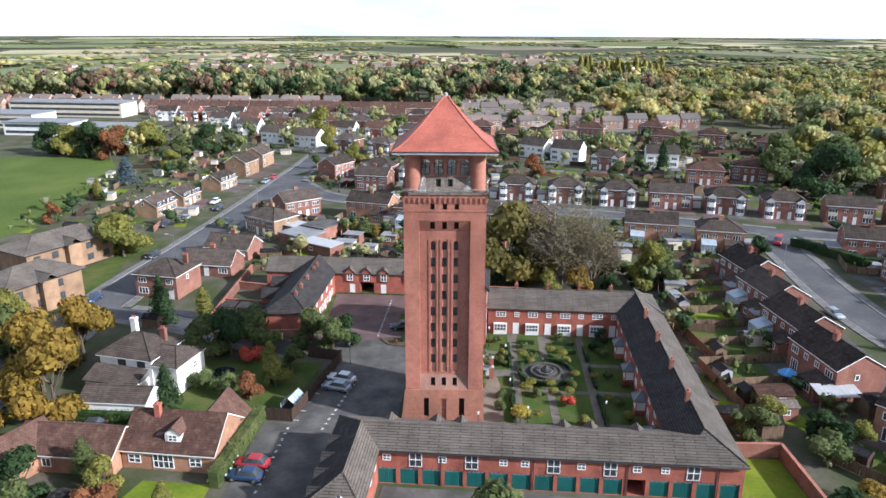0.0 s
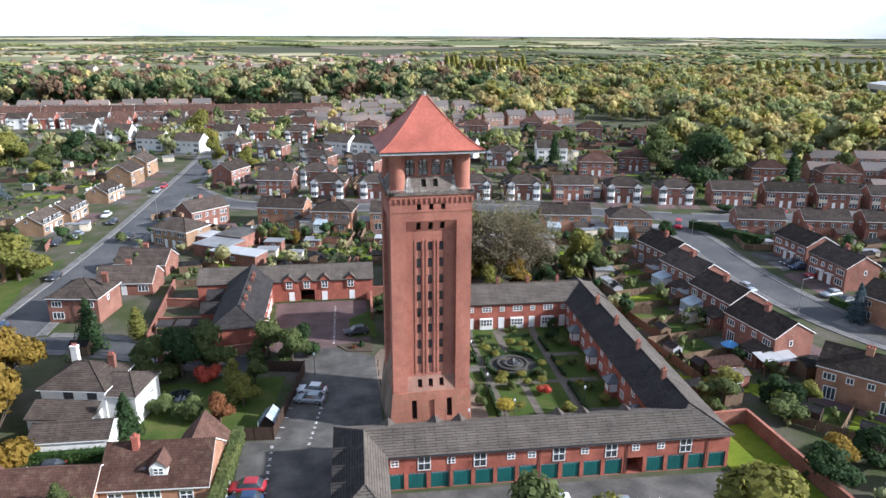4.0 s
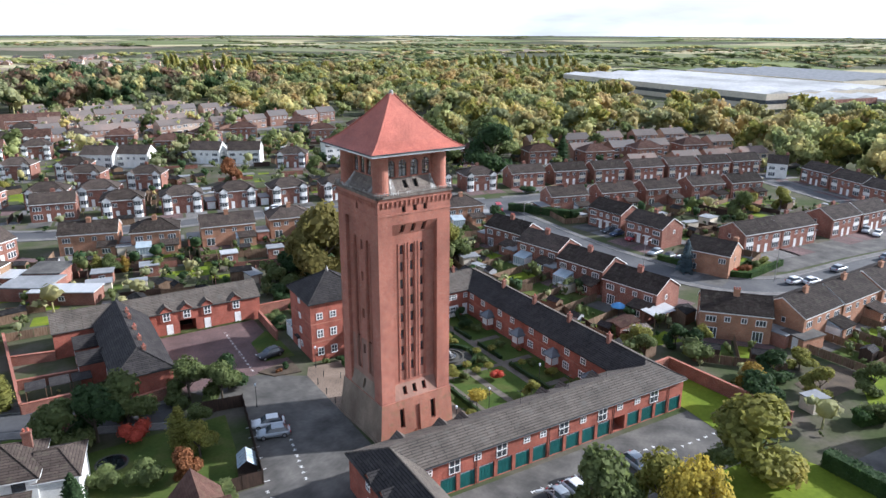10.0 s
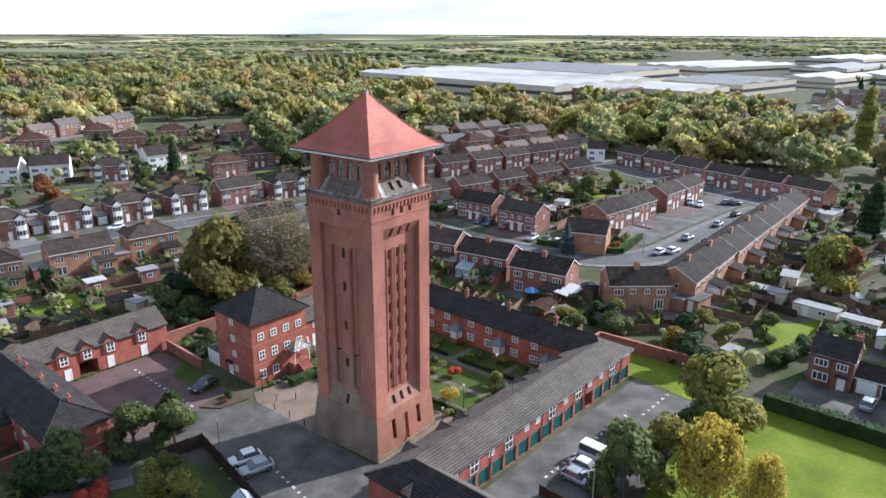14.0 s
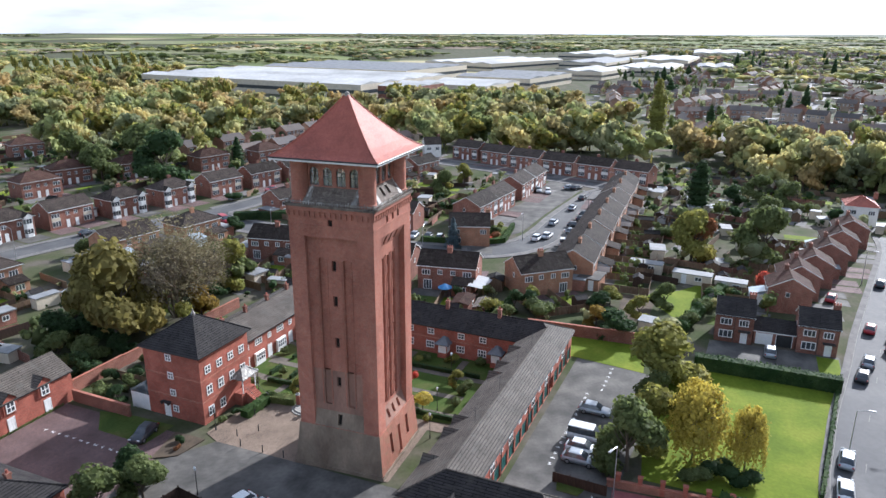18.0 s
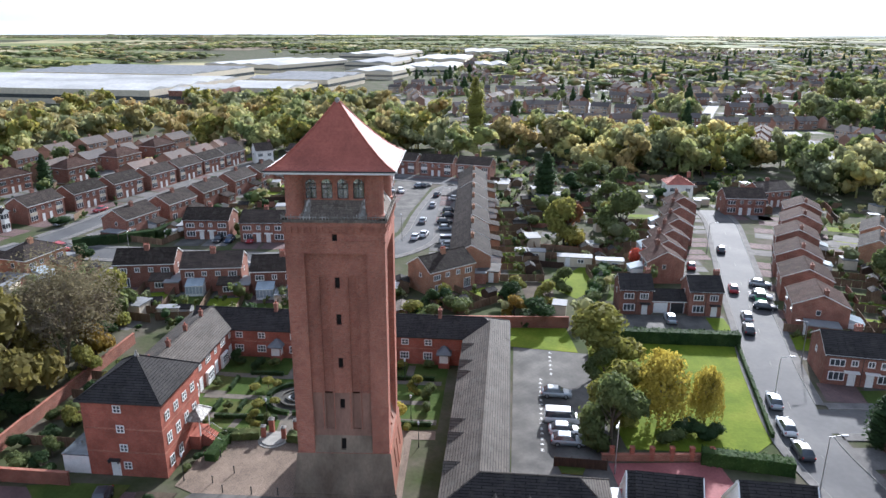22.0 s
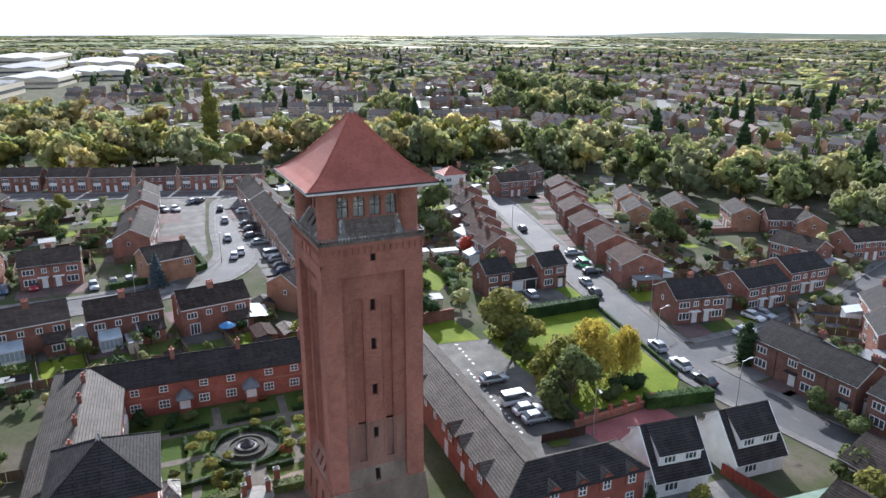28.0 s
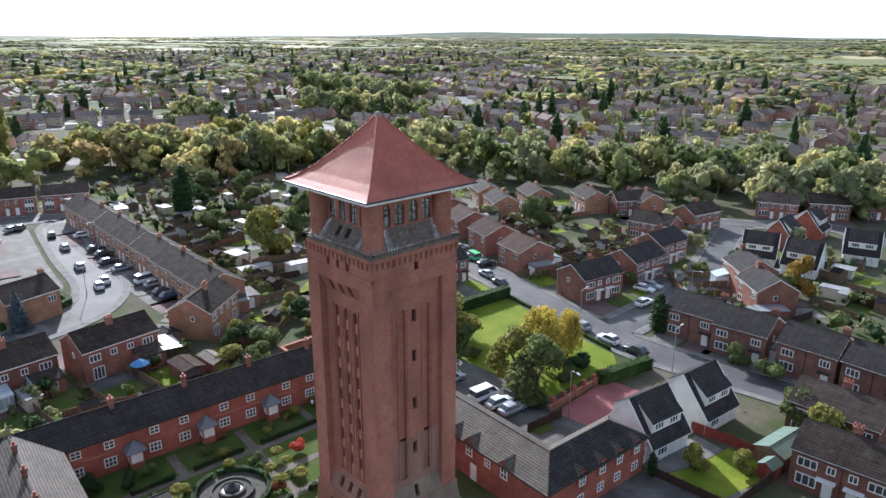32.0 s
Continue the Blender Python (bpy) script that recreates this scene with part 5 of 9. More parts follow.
street("semi", "brown brick semi-detached pair with broad white windows", [(66, 117.5, -12), (110, 101.8, -16), (124.5, 97, -18), (138, 92, -18), (151.5, 87, -18), (164.5, 82.8, -18), (177.5, 79, -18), (190.5, 75.5, -18)], 12.0, 7.4, 4.9, 7.0, BRICK_BROWN, HOUSE_TILE, False, "houses along the north street", near=False, panels=RENDER_CREAM)
street("semi", "red-brown brick semi-detached pair backing on gardens", [(-21, 103.5, 162), (7.7, 93.3, 168), (51, 83.5, 166)], 12.5, 7.4, 4.9, 7.0, BRICK_BUFF, HOUSE_TILE, False, "houses south of the north street", lean=1, near=False)
street("semi_bay", "hipped brick semi-detached pair with rear extension", [(-8, 97, 165), (22.8, 91.3, 168), (65.6, 76.6, 166)], 10.5, 7.6, 4.9, 7.1, BRICK_BUFF, HOUSE_TILE, True, "houses south of the north street", lean=1, near=False)
street("semi", "red brick semi-detached pair with rear canopy", [(62.5, 50.5, 97), (60.8, 36.5, 97), (59.4, 22.3, 96), (58.0, 8.2, 97)], 11.6, 7.4, 4.9, 7.0, BRICK_BROWN, HOUSE_TILE, False, "houses on the east street", lean=1, garden=14, panels=WHITE)
street("semi", "orange brick pair with a dark brown tiled roof", [(61.8, -8.9, 129)], 11.2, 7.4, 4.9, 7.1, BRICK_BUFF, HOUSE_TILE, False, "houses on the east street", garden=10)
street("semi", "brown brick pair across the east street", [(96, 49.3, -90), (94, 34.8, -90)], 11.2, 7.6, 4.9, 7.0, BRICK_BROWN, HOUSE_TILE, False, "houses on the east street")
street("semi", "brick semi-detached pair behind the crescent with red panels", [(98, 70.3, 163), (113.5, 66, 163), (128, 62, 163), (144, 58, 163), (157, 53.5, 163)], 11.6, 7.4, 4.9, 7.0, BRICK_BROWN, HOUSE_TILE, False, "houses on the crescent", lean=1, near=False, panels=RUST_TILE)
street("detached", "buff brick corner house with a pale gable", [(87.4, 13.4, -74)], 9.5, 7.6, 4.9, 7.1, BRICK_BUFF, HOUSE_TILE, False, "houses on the crescent", near=False)
street("semi", "terrace pair with white upper panels", [(108.5, 18.3, -9), (120.5, 16.5, -8), (139, 14.8, -5), (151.5, 13.6, -5)], 11.9, 7.8, 4.9, 7.0, BRICK_BROWN, HOUSE_TILE, False, "houses on the crescent", near=False, panels=WHITE)
street("semi", "orange brick terrace pair with rooflights", [(72, -14.8, 180), (84.2, -15, 180), (97, -15.4, 180), (109.5, -15.6, 179), (122, -15.9, 179), (135, -16.2, 179), (147, -16.4, 179)], 12.0, 8.2, 5.0, 7.3, BRICK_BUFF, HOUSE_TILE, False, "terrace on the crescent", lean=1, near=False)
street("semi", "brown brick terrace pair by the wood", [(195, 47, -107), (188.5, 33.5, -107), (183, 21, -105), (178.5, 8, -105), (174.8, -5, -106), (170.5, -18, -109)], 12.0, 7.6, 4.9, 7.0, BRICK_BROWN, HOUSE_TILE, False, "terrace by the wood", near=False, panels=RENDER_WHITE)
street("detached", "small white rendered house", [(194, 63, -60)], 6.5, 6.5, 5.2, 7.6, RENDER_WHITE, HOUSE_TILE, False, "terrace by the wood", near=False)
street("detached", "red brick detached house with white windows", [(51.0, -44.6, -92), (50.4, -56.9, -92)], 5.8, 6.0, 4.8, 6.7, BRICK_BROWN, SLATE_AND_SHADE, False, "houses behind the green", garden=0)
link = thing("double_garage", "low double garage with a dark pitched roof between two houses", "garage", pose(51.2, -50.8, 0, 0, 0, -92))
part("wall", gabled_walls(-3.1, 3.1, -2.4, 2.4, 2.3, 3.7), BRICK_BROWN, link)
part("roof", gable_roof(Geo(), -3.1, 3.1, -2.4, 2.4, 2.3, 3.7, 0.2, edge=1), [SLATE_AND_SHADE, WHITE], link)
for px, door_m, words in ((-1.5, WHITE, "white up-and-over garage door"), (1.5, BLACK, "black garage door")):
    part("garage_door", Geo().box(px - 1.15, px + 1.15, -2.46, -2.4, 0.03, 2.0), door_m, link, words)
    part("door_frame", Geo().box(px - 1.25, px - 1.15, -2.48, -2.4, 0.03, 2.1).box(px + 1.15, px + 1.25, -2.48, -2.4, 0.03, 2.1), WHITE, link)
street("detached", "staggered red brick house with a russet roof", [(67.6, -54.3, 1), (75.8, -56.7, 0), (84.2, -60.2, -1), (94.0, -64.3, -1), (105.5, -68.2, -1), (116.4, -72.2, -1)], 6.2, 7.4, 4.7, 6.7, BRICK_BROWN, RUST_TILE, False, "staggered houses", near=False)
street("detached", "white rendered house with a red tiled roof", [(140, -78.5, -92)], 7.5, 7.5, 5.0, 7.3, RENDER_WHITE, CLAY_TILE, True, "staggered houses", near=False)
street("semi", "brown brick pair at the road end", [(124.5, -92, -92), (134, -103, -70)], 11.0, 7.5, 4.8, 6.9, BRICK_BROWN, HOUSE_TILE, False, "staggered houses", near=False)
street("detached", "red-brown brick house with a russet gabled roof", [(112, -103, 160), (99.5, -97, 160), (86, -90, 160), (72, -84, 160), (58.6, -79.3, 162), (45, -75.2, 164)], 8.6, 8.8, 4.8, 6.8, BRICK_BROWN, RUST_TILE, False, "houses south of the road", near=False)
street("semi", "brown brick pair with garages between", [(25.4, -71.5, -101), (25.0, -87, -93), (27.6, -101.4, -93)], 10.2, 7.6, 4.8, 6.9, BRICK_BROWN, SLATE_AND_SHADE, False, "houses on the south road")
street("detached", "dark red brick house with small white windows", [(1.2, -69.1, 183), (-7.4, -68.5, 184), (-17.7, -68.8, 180), (-27.0, -68.6, 176)], 8.4, 7.8, 4.9, 7.1, BRICK_DARK, SLATE_AND_SHADE, False, "houses south of the junction")
street("semi", "tan brick pair under the trees", [(79.5, -105, 150), (79, -119, 150), (66, -128, 150), (53, -136, 150), (92, -112, 150)], 10.5, 7.2, 4.6, 6.5, BRICK_BUFF, HOUSE_TILE, False, "houses by the far wood", near=False)
street("semi", "brown brick pair at the close", [(25.5, -160, 202), (15.8, -169, 212), (6, -180, 220), (35.5, -133, -102), (37.4, -115.4, 187), (55.7, -132.4, 240)], 10.5, 7.2, 4.6, 6.6, BRICK_BROWN, HOUSE_TILE, False, "houses by the far wood", near=False)
street("semi", "brick bungalow pair by the west road", [(-83, 106, 80), (-80, 118, 80), (-75.5, 140, 76)], 10.0, 7.0, 3.0, 5.2, BRICK_TAN, HOUSE_TILE, False, "bungalows on the west road", near=False)
street("detached", "tan brick house on the west road", [(-74.5, 163, 78), (-73, 180, 80)], 10.0, 8.0, 4.9, 7.4, BRICK_TAN, HOUSE_TILE, False, "bungalows on the west road", near=False)
street("detached", "hipped brick house beside a spruce", [(-55.5, 44.4, -12)], 9.0, 8.5, 4.6, 6.8, BRICK_BROWN, HOUSE_TILE, True, "houses on the west road", garden=0)
street("bungalow", "brick bungalow with a dark tiled roof", [(-50.5, 56.5, -8), (-49.5, 68, -14)], 11.0, 6.8, 2.6, 5.0, BRICK_BROWN, HOUSE_TILE, False, "houses on the west road", garden=0)
street("semi", "brick house with a hipped brown roof", [(-45.2, 87.5, -35)], 10.5, 8.0, 4.4, 6.6, BRICK_TAN, HOUSE_TILE, True, "houses on the west road", garden=9, near=False)
street("semi", "brown brick pair with a gabled roof", [(-42.5, 105, 40), (-24.2, 120.6 + 20, -13), (-40, 160.5, 60)], 11.0, 7.6, 4.9, 7.1, BRICK_BROWN, HOUSE_TILE, False, "houses on the west road", near=False)
street("semi_bay", "white-bayed brick pair behind the north street", [(-11, 152, -18), (-24, 156.5, -18), (6, 168, -30), (-10, 180, -30), (-11, 198, -27), (-27.5, 207.5, -27), (-43.6, 216.5, -27), (60, 177, -30)], 11.0, 7.6, 4.9, 7.2, BRICK_BROWN, HOUSE_TILE, True, "houses behind the north street", near=False)
street("semi", "white rendered semi-detached pair", [(-62, 226, -24), (-79, 236, -20), (0, 213, -38), (11, 208, -38), (36, 202, -40), (48, 194, -30), (82, 183, -10)], 12.0, 8.0, 5.2, 8.0, RENDER_WHITE, HOUSE_TILE, False, "houses behind the north street", near=False)
street("semi", "brick pair near the park wood", [(49, 249, 10), (69, 256, -20), (100, 262, -30), (30, 235, -20), (16, 262, -20), (120, 236, -20), (98, 232, -20), (138, 214, -25), (106, 158, -25), (122, 146, -20), (88, 152, -15), (142, 130, -18), (160, 118, -18), (182, 112, -18), (205, 108, -18)], 12.0, 8.0, 5.0, 7.4, BRICK_BROWN, RUST_TILE, True, "houses near the park wood", near=False)
terr_rows = [(-175 + 12.2 * i, 343 - 1.2 * i * 0.4, -3) for i in range(15)]
street("semi", "red brick terrace with gabled white bays", terr_rows, 12.0, 8.5, 5.6, 8.6, BRICK_BROWN, RUST_TILE, False, "long terrace below the wood", near=False, garden=0)
north_rows = [(-160 + 13 * i, 318 - i, -4) for i in range(12)] + [(-120 + 15 * i, 288 - 2 * i, -8) for i in range(9)] + [(-98 + 16 * i, 262 - 3 * i, -12) for i in range(6)]
street("semi_bay", "white rendered pair with gabled bays", north_rows[0::3], 11.0, 8.0, 5.2, 7.9, RENDER_WHITE, HOUSE_TILE, False, "long terrace below the wood", near=False, garden=0)
street("semi_bay", "red brick pair with gabled white bays", north_rows[1::3], 11.0, 8.0, 5.2, 8.1, BRICK_RED, RUST_TILE, False, "long terrace below the wood", near=False, garden=0)
street("semi_bay", "brown brick pair with a hipped roof", north_rows[2::3], 11.0, 8.0, 5.2, 7.7, BRICK_BROWN, HOUSE_TILE, True, "long terrace below the wood", near=False, garden=0)

# chalet houses with steep dark roofs and long dormers
def chalet(m, group, half=3.5, deep=3.8, ze=2.45, zr=7.0, wall=None, words="white rendered"):
    ob = thing("chalet_house", f"{words} chalet house with steep dark roof and dormer", "house", m, group)
    part("wall", gabled_walls(-half, half, -deep, deep, ze, zr), wall or RENDER_WHITE, ob)
    part("roof", gable_roof(Geo(), -half, half, -deep, deep, ze, zr, 0.4, edge=1), [SLATE_AND_SHADE, WHITE], ob, "steep grey tiled roof with its shaded west slope coloured dark")
    slope = (zr - ze) / deep
    for s, turn in ((-1, 0), (1, 180)):
        yd, w_ = 3.0, half - 0.75
        z0, z1 = ze + (deep - yd) * slope + 0.1, ze + (deep - yd) * slope + 1.5
        g = Geo().quad((-w_, -yd, z0), (w_, -yd, z0), (w_, -yd, z1), (-w_, -yd, z1))
        g.poly([(-w_, -yd, z0), (-w_, -yd, z1), (-w_, -0.3, zr)]).poly([(w_, -yd, z1), (w_, -yd, z0), (w_, -0.3, zr)])
        g.quad((-w_ - 0.15, -yd - 0.25, z1), (w_ + 0.15, -yd - 0.25, z1), (w_ + 0.15, -0.1, zr + 0.2), (-w_ - 0.15, -0.1, zr + 0.2), 1)
        g.quad((-w_ - 0.15, -yd - 0.25, z1 - 0.14), (w_ + 0.15, -yd - 0.25, z1 - 0.14), (w_ + 0.15, -yd - 0.25, z1), (-w_ - 0.15, -yd - 0.25, z1), 0)
        d = part("dormer", g, [RENDER_WHITE, SLATE_AND_SHADE], ob, "wide white dormer under the steep roof", turn=turn)
        add_window(d, -w_ / 2, -yd, z0 + 0.25, 1.6, 0.95, 3, 1)
        add_window(d, w_ / 2, -yd, z0 + 0.25, 1.6, 0.95, 3, 1)
        add_window(ob, -1.4, s * deep, 0.7, 1.8, 1.3, 3, 1, turn)
        add_door(ob, 1.6 * -s, s * deep, 0.05, turn=turn)
    for e in (-half - 0.24, half + 0.24):
        for s in (-1, 1):
            part("barge_board", Geo().tube((e, s * (deep + 0.4), ze - 0.35), (e, 0, zr + 0.1), 0.09, 0.09, 4), WHITE, ob)
    return ob


first_chalet = chalet(pose(-10.5, -33.2, 0, 0, 0, -98), "white chalet houses")
for cx, cy, ct in ((-11.7, -43.9, -96), (11.2, -116, 18), (1.8, -116, 7), (-4, -134, 17)):
    copy_thing(first_chalet, pose(cx, cy, 0, 0, 0, ct))
second_chalet = chalet(pose(13, -133, 0, 0, 0, 90), "brick chalet houses", wall=BRICK_RED, words="red brick")
copy_thing(second_chalet, pose(12, -147, 0, 0, 0, 92))
street("detached", "dark roofed brick house beside the chalets", [(-1.6, -89.4, -42), (5.5, -98, -42)], 8.5, 7.5, 4.8, 7.0, BRICK_BROWN, SLATE_AND_SHADE, False, "houses by the close", near=False)
street("semi", "grey roofed brick house by the garden", [(-31.5, -41.5, 184), (-27, -52, 180)], 10.5, 7.5, 4.8, 6.9, BRICK_BROWN, HOUSE_TILE, False, "houses by the close", garden=0)

# the white house and its outbuildings
wh = thing("white_house", "white rendered house with brown hipped roof and lean-tos", "house", pose(-45.2, 7.6, 0, 0, 0, -14))
part("wall", Geo().box(-4.3, 4.3, -3.6, 3.6, 0, 5.0, 0, "wesn"), RENDER_WHITE, wh)
part("roof", hip_roof(Geo(), -4.3, 4.3, -3.6, 3.6, 5.0, 7.4, 0.4, edge=1), [HOUSE_TILE, WHITE], wh, "brown tiled hipped roof")
part("side_wing", Geo().box(4.3, 8.2, -3.4, 3.4, 0, 4.2, 0, "esn"), RENDER_WHITE, wh)
part("wing_roof", hip_roof(Geo(), 4.0, 8.2, -3.4, 3.4, 4.2, 5.9, 0.3, edge=1, west=False), [HOUSE_TILE, WHITE], wh)
part("lean_to", Geo().box(-4.9, 3.6, -6.4, -3.6, 0, 2.5, 0, "wes"), RENDER_WHITE, wh)
part("lean_to_roof", Geo().quad((-5.1, -6.7, 2.45), (3.8, -6.7, 2.45), (3.8, -3.6, 3.7), (-5.1, -3.6, 3.7)).box(-5.1, 3.8, -6.7, -6.6, 2.25, 2.45), HOUSE_TILE, wh)
chimney(wh, -2.6, 2.4, 5.5, 8.6, 0.9, 0.7, RENDER_WHITE, 2)
chimney(wh, 3.0, 1.5, 5.8, 7.9, 0.9, 0.6, BRICK_BROWN, 2)
for px, pz in ((-0.6, 3.2), (2.6, 3.2)):
    add_window(wh, px, -3.6, pz + 0.6, 1.3, 1.1, 2, 2, frame_mat=BLACK)
for px in (-3, 0.5):
    add_window(wh, px, -6.4, 0.8, 1.3, 1.1, 2, 2)
add_window(wh, 6.2, -1.5, 2.6, 1.2, 1.1, 2, 2)
add_window(wh, 8.2, 1.0, 2.4, 1.0, 1.1, 2, 2, 90)
gar = thing("white_garage", "long low white garage with brown tiled roof", "garage", pose(-44.6, -1.3, 0, 0, 0, -4))
part("wall", gabled_walls(-4.7, 4.7, -2.4, 2.4, 2.2, 3.4), RENDER_WHITE, gar)
part("roof", gable_roof(Geo(), -4.7, 4.7, -2.4, 2.4, 2.2, 3.4, 0.25, edge=1), [HOUSE_TILE, WHITE], gar)

# the red-roofed bungalow and its neighbour
bg = thing("bungalow", "brick bungalow with russet tiled roof and gabled dormer", "house", pose(-32.2, -11.4, 0, 0, 0, -6))
part("wall", gabled_walls(-5.8, 5.8, -4.2, 4.2, 2.6, 5.6), BRICK_BUFF, bg)
part("roof", gable_roof(Geo(), -5.8, 5.8, -4.2, 4.2, 2.6, 5.6, 0.35, edge=1), [RUST_TILE, WHITE], bg, "russet tiled roof")
part("cross_gable", Geo().box(0.6, 5.8, 4.2, 6.6, 0, 2.6, 0, "wen").poly([(5.8, 6.6, 2.6), (0.6, 6.6, 2.6), (3.2, 6.6, 5.3)]), BRICK_BUFF, bg)
cg = Geo()
for s in (-1, 1):
    pts4 = [(3.2 + s * 2.9, 6.9, 2.3), (3.2, 6.9, 5.5), (3.2, 0.2, 5.5), (3.2 + s * 2.9, 3.9, 2.3)]
    cg.poly(pts4 if s > 0 else pts4[::-1])
part("cross_roof", cg, RUST_TILE, bg)
dormer(bg, 0.4, -3.3, 3.3, 1.9, 1.2, 2.2, wall=RENDER_WHITE, tile=RUST_TILE)
part("rooflight", Geo().box(-0.35, 0.35, -0.5, 0.5, 0, 0.08), GLASS, bg, "glazed rooflight", at=(-1.4, -2.6, 3.98))
chimney(bg, -2.6, -0.6, 4.8, 6.8, 0.7, 0.7, BRICK_RED, 1)
for px, w_ in ((-4.2, 1.6), (-0.6, 2.6), (3.4, 1.5)):
    add_window(bg, px, -4.2, 0.3 if w_ > 2 else 0.8, w_, 1.9 if w_ > 2 else 1.2, 4 if w_ > 2 else 2, 2)
bg2 = thing("bungalow", "long russet-roofed bungalow with a cross wing", "house", pose(-44.6, -12.9, 0, 0, 0, -5))
part("wall", gabled_walls(-6.2, 6.2, -3.4, 3.4, 2.5, 4.5), BRICK_BUFF, bg2)
part("roof", gable_roof(Geo(), -6.2, 6.2, -3.4, 3.4, 2.5, 4.5, 0.35, edge=1), [RUST_TILE, WHITE], bg2, "russet tiled roof")
part("cross_wall", gabled_walls(-4.6, 4.6, -3.2, 3.2, 2.5, 4.7).turned(pose(-6.5, -3.4, 0, 0, 0, 68)), BRICK_BUFF, bg2)
part("cross_roof", gable_roof(Geo(), -4.6, 4.6, -3.2, 3.2, 2.5, 4.7, 0.35).turned(pose(-6.5, -3.4, 0, 0, 0, 68)), RUST_TILE, bg2)
add_window(bg2, 2.5, -3.4, 0.8, 1.6, 1.2, 3, 1)
add_window(bg2, -2.0, -3.4, 0.8, 1.2, 1.2, 2, 1)

# brown flats by the west road
for fx, fy, ft, fl in ((-86, 60, 62, 20), (-79, 37, 64, 15)):
    fb = thing("flats", "tan brick flats with a grey hipped roof", "building", pose(fx, fy, 0, 0, 0, ft), "flats by the road")
    part("wall", Geo().box(-fl / 2, fl / 2, -5, 5, 0, 5.6, 0, "wesn"), BRICK_TAN, fb)
    part("roof", hip_roof(Geo(), -fl / 2, fl / 2, -5, 5, 5.6, 8.0, 0.7, edge=1), [GREY_TILE, BLACK], fb, "grey hipped roof")
    for i in range(int(fl // 4)):
        for z in (0.9, 3.5):
            px = -fl / 2 + 2.2 + 4 * i
            add_window(fb, px, -5, z, 1.5, 1.4, 2, 1, frame_mat=BLACK)
            add_window(fb, px, 5, z, 1.5, 1.4, 2, 1, 180, frame_mat=BLACK)
    bayb = part("stair_bay", Geo().box(-1.5, 1.5, -6.4, -5, 0, 5.8, 0, "wes"), BRICK_TAN, fb)
    part("bay_roof", gable_roof(Geo(), -2.2, 2.2, -1.6, 1.6, 5.8, 7.0, 0.2).turned(pose(0, -4.6, 0, 0, 0, 90)), GREY_TILE, bayb)

# school in the north-west and the great sheds in the north-east
for sx, sy, sl, sd, sh, sm in ((-225, 338, 70, 18, 8, RENDER_CREAM), (-200, 262, 34, 16, 6, RENDER_WHITE), (-235, 290, 40, 20, 7, RENDER_CREAM), (-165, 255, 30, 18, 5, BRICK_BROWN)):
    sb = thing("school_building", "pale flat-roofed school building with strip windows", "building", pose(sx, sy, 0, 0, 0, -6), "school buildings")
    part("wall", Geo().box(-sl / 2, sl / 2, -sd / 2, sd / 2, 0, sh, 0, "wesn"), sm, sb)
    part("roof", Geo().box(-sl / 2 - 0.4, sl / 2 + 0.4, -sd / 2 - 0.4, sd / 2 + 0.4, sh, sh + 0.5), ROOF_LIGHT, sb)
    for z in range(1, int(sh), 3):
        part("window_strip", Geo().box(-sl / 2 + 1, sl / 2 - 1, -sd / 2 - 0.1, -sd / 2, z, z + 1.3, 0, "sewtb"), GLASS, sb)
SHED_SHEET = mat("weathered_roof_sheet", (0.36, 0.355, 0.34), (0.56, 0.55, 0.53), rough=0.8, scale=0.02, fine=0.4, c=(0.47, 0.465, 0.45), spec=0.06)
SHEDS = ((472, 292, 228, 128, 10, 80.7, SHEET), (610, 290, 170, 120, 11, 80.7, ROOF_LIGHT), (422, 164, 30, 44, 9, 80.7, BRICK_BROWN), (470, 135, 60, 60, 8, 80.7, SHEET), (560, 120, 70, 90, 9, 78, ROOF_LIGHT),
         (820, 210, 160, 100, 9, -20, SHEET), (900, 90, 150, 60, 8, -10, ROOF_LIGHT), (690, 70, 90, 50, 8, -12, SHEET), (780, 20, 110, 60, 8, -6, SHEET), (980, 10, 150, 70, 9, -5, SHEET), (840, -50, 90, 40, 7, 0, ROOF_LIGHT), (1180, 120, 200, 90, 9, -10, SHEET), (1300, -60, 180, 80, 9, 0, SHEET))
for sx, sy, sl, sd, sh, st, sm in SHEDS:
    sb = thing("warehouse", "long pale metal warehouse with a low ridged roof", "building", pose(sx, sy, 0, 0, 0, st), "warehouses")
    part("wall", Geo().box(-sl / 2, sl / 2, -sd / 2, sd / 2, 0, sh, 0, "wesn"), sm if sm == BRICK_BROWN else RENDER_CREAM, sb)
    part("dark_band", Geo().box(-sl / 2 - 0.1, sl / 2 + 0.1, -sd / 2 - 0.1, sd / 2 + 0.1, sh * 0.35, sh * 0.6, 0, "wesntb"), GLASS, sb)
    rg_ = Geo()
    n = max(2, int(sd // 25))
    for i in range(n):
        y0_, y1_ = -sd / 2 + sd * i / n, -sd / 2 + sd * (i + 1) / n
        ym = (y0_ + y1_) / 2
        rg_.quad((-sl / 2, y0_, sh), (sl / 2, y0_, sh), (sl / 2, ym, sh + 1.8), (-sl / 2, ym, sh + 1.8))
        rg_.quad((-sl / 2, ym, sh + 1.8), (sl / 2, ym, sh + 1.8), (sl / 2, y1_, sh), (-sl / 2, y1_, sh))
        for s in (-1, 1):
            rg_.poly([(s * sl / 2, y0_, sh), (s * sl / 2, y1_, sh), (s * sl / 2, ym, sh + 1.8)])
    part("roof", rg_, ROOF_LIGHT if sm == ROOF_LIGHT else SHED_SHEET, sb)

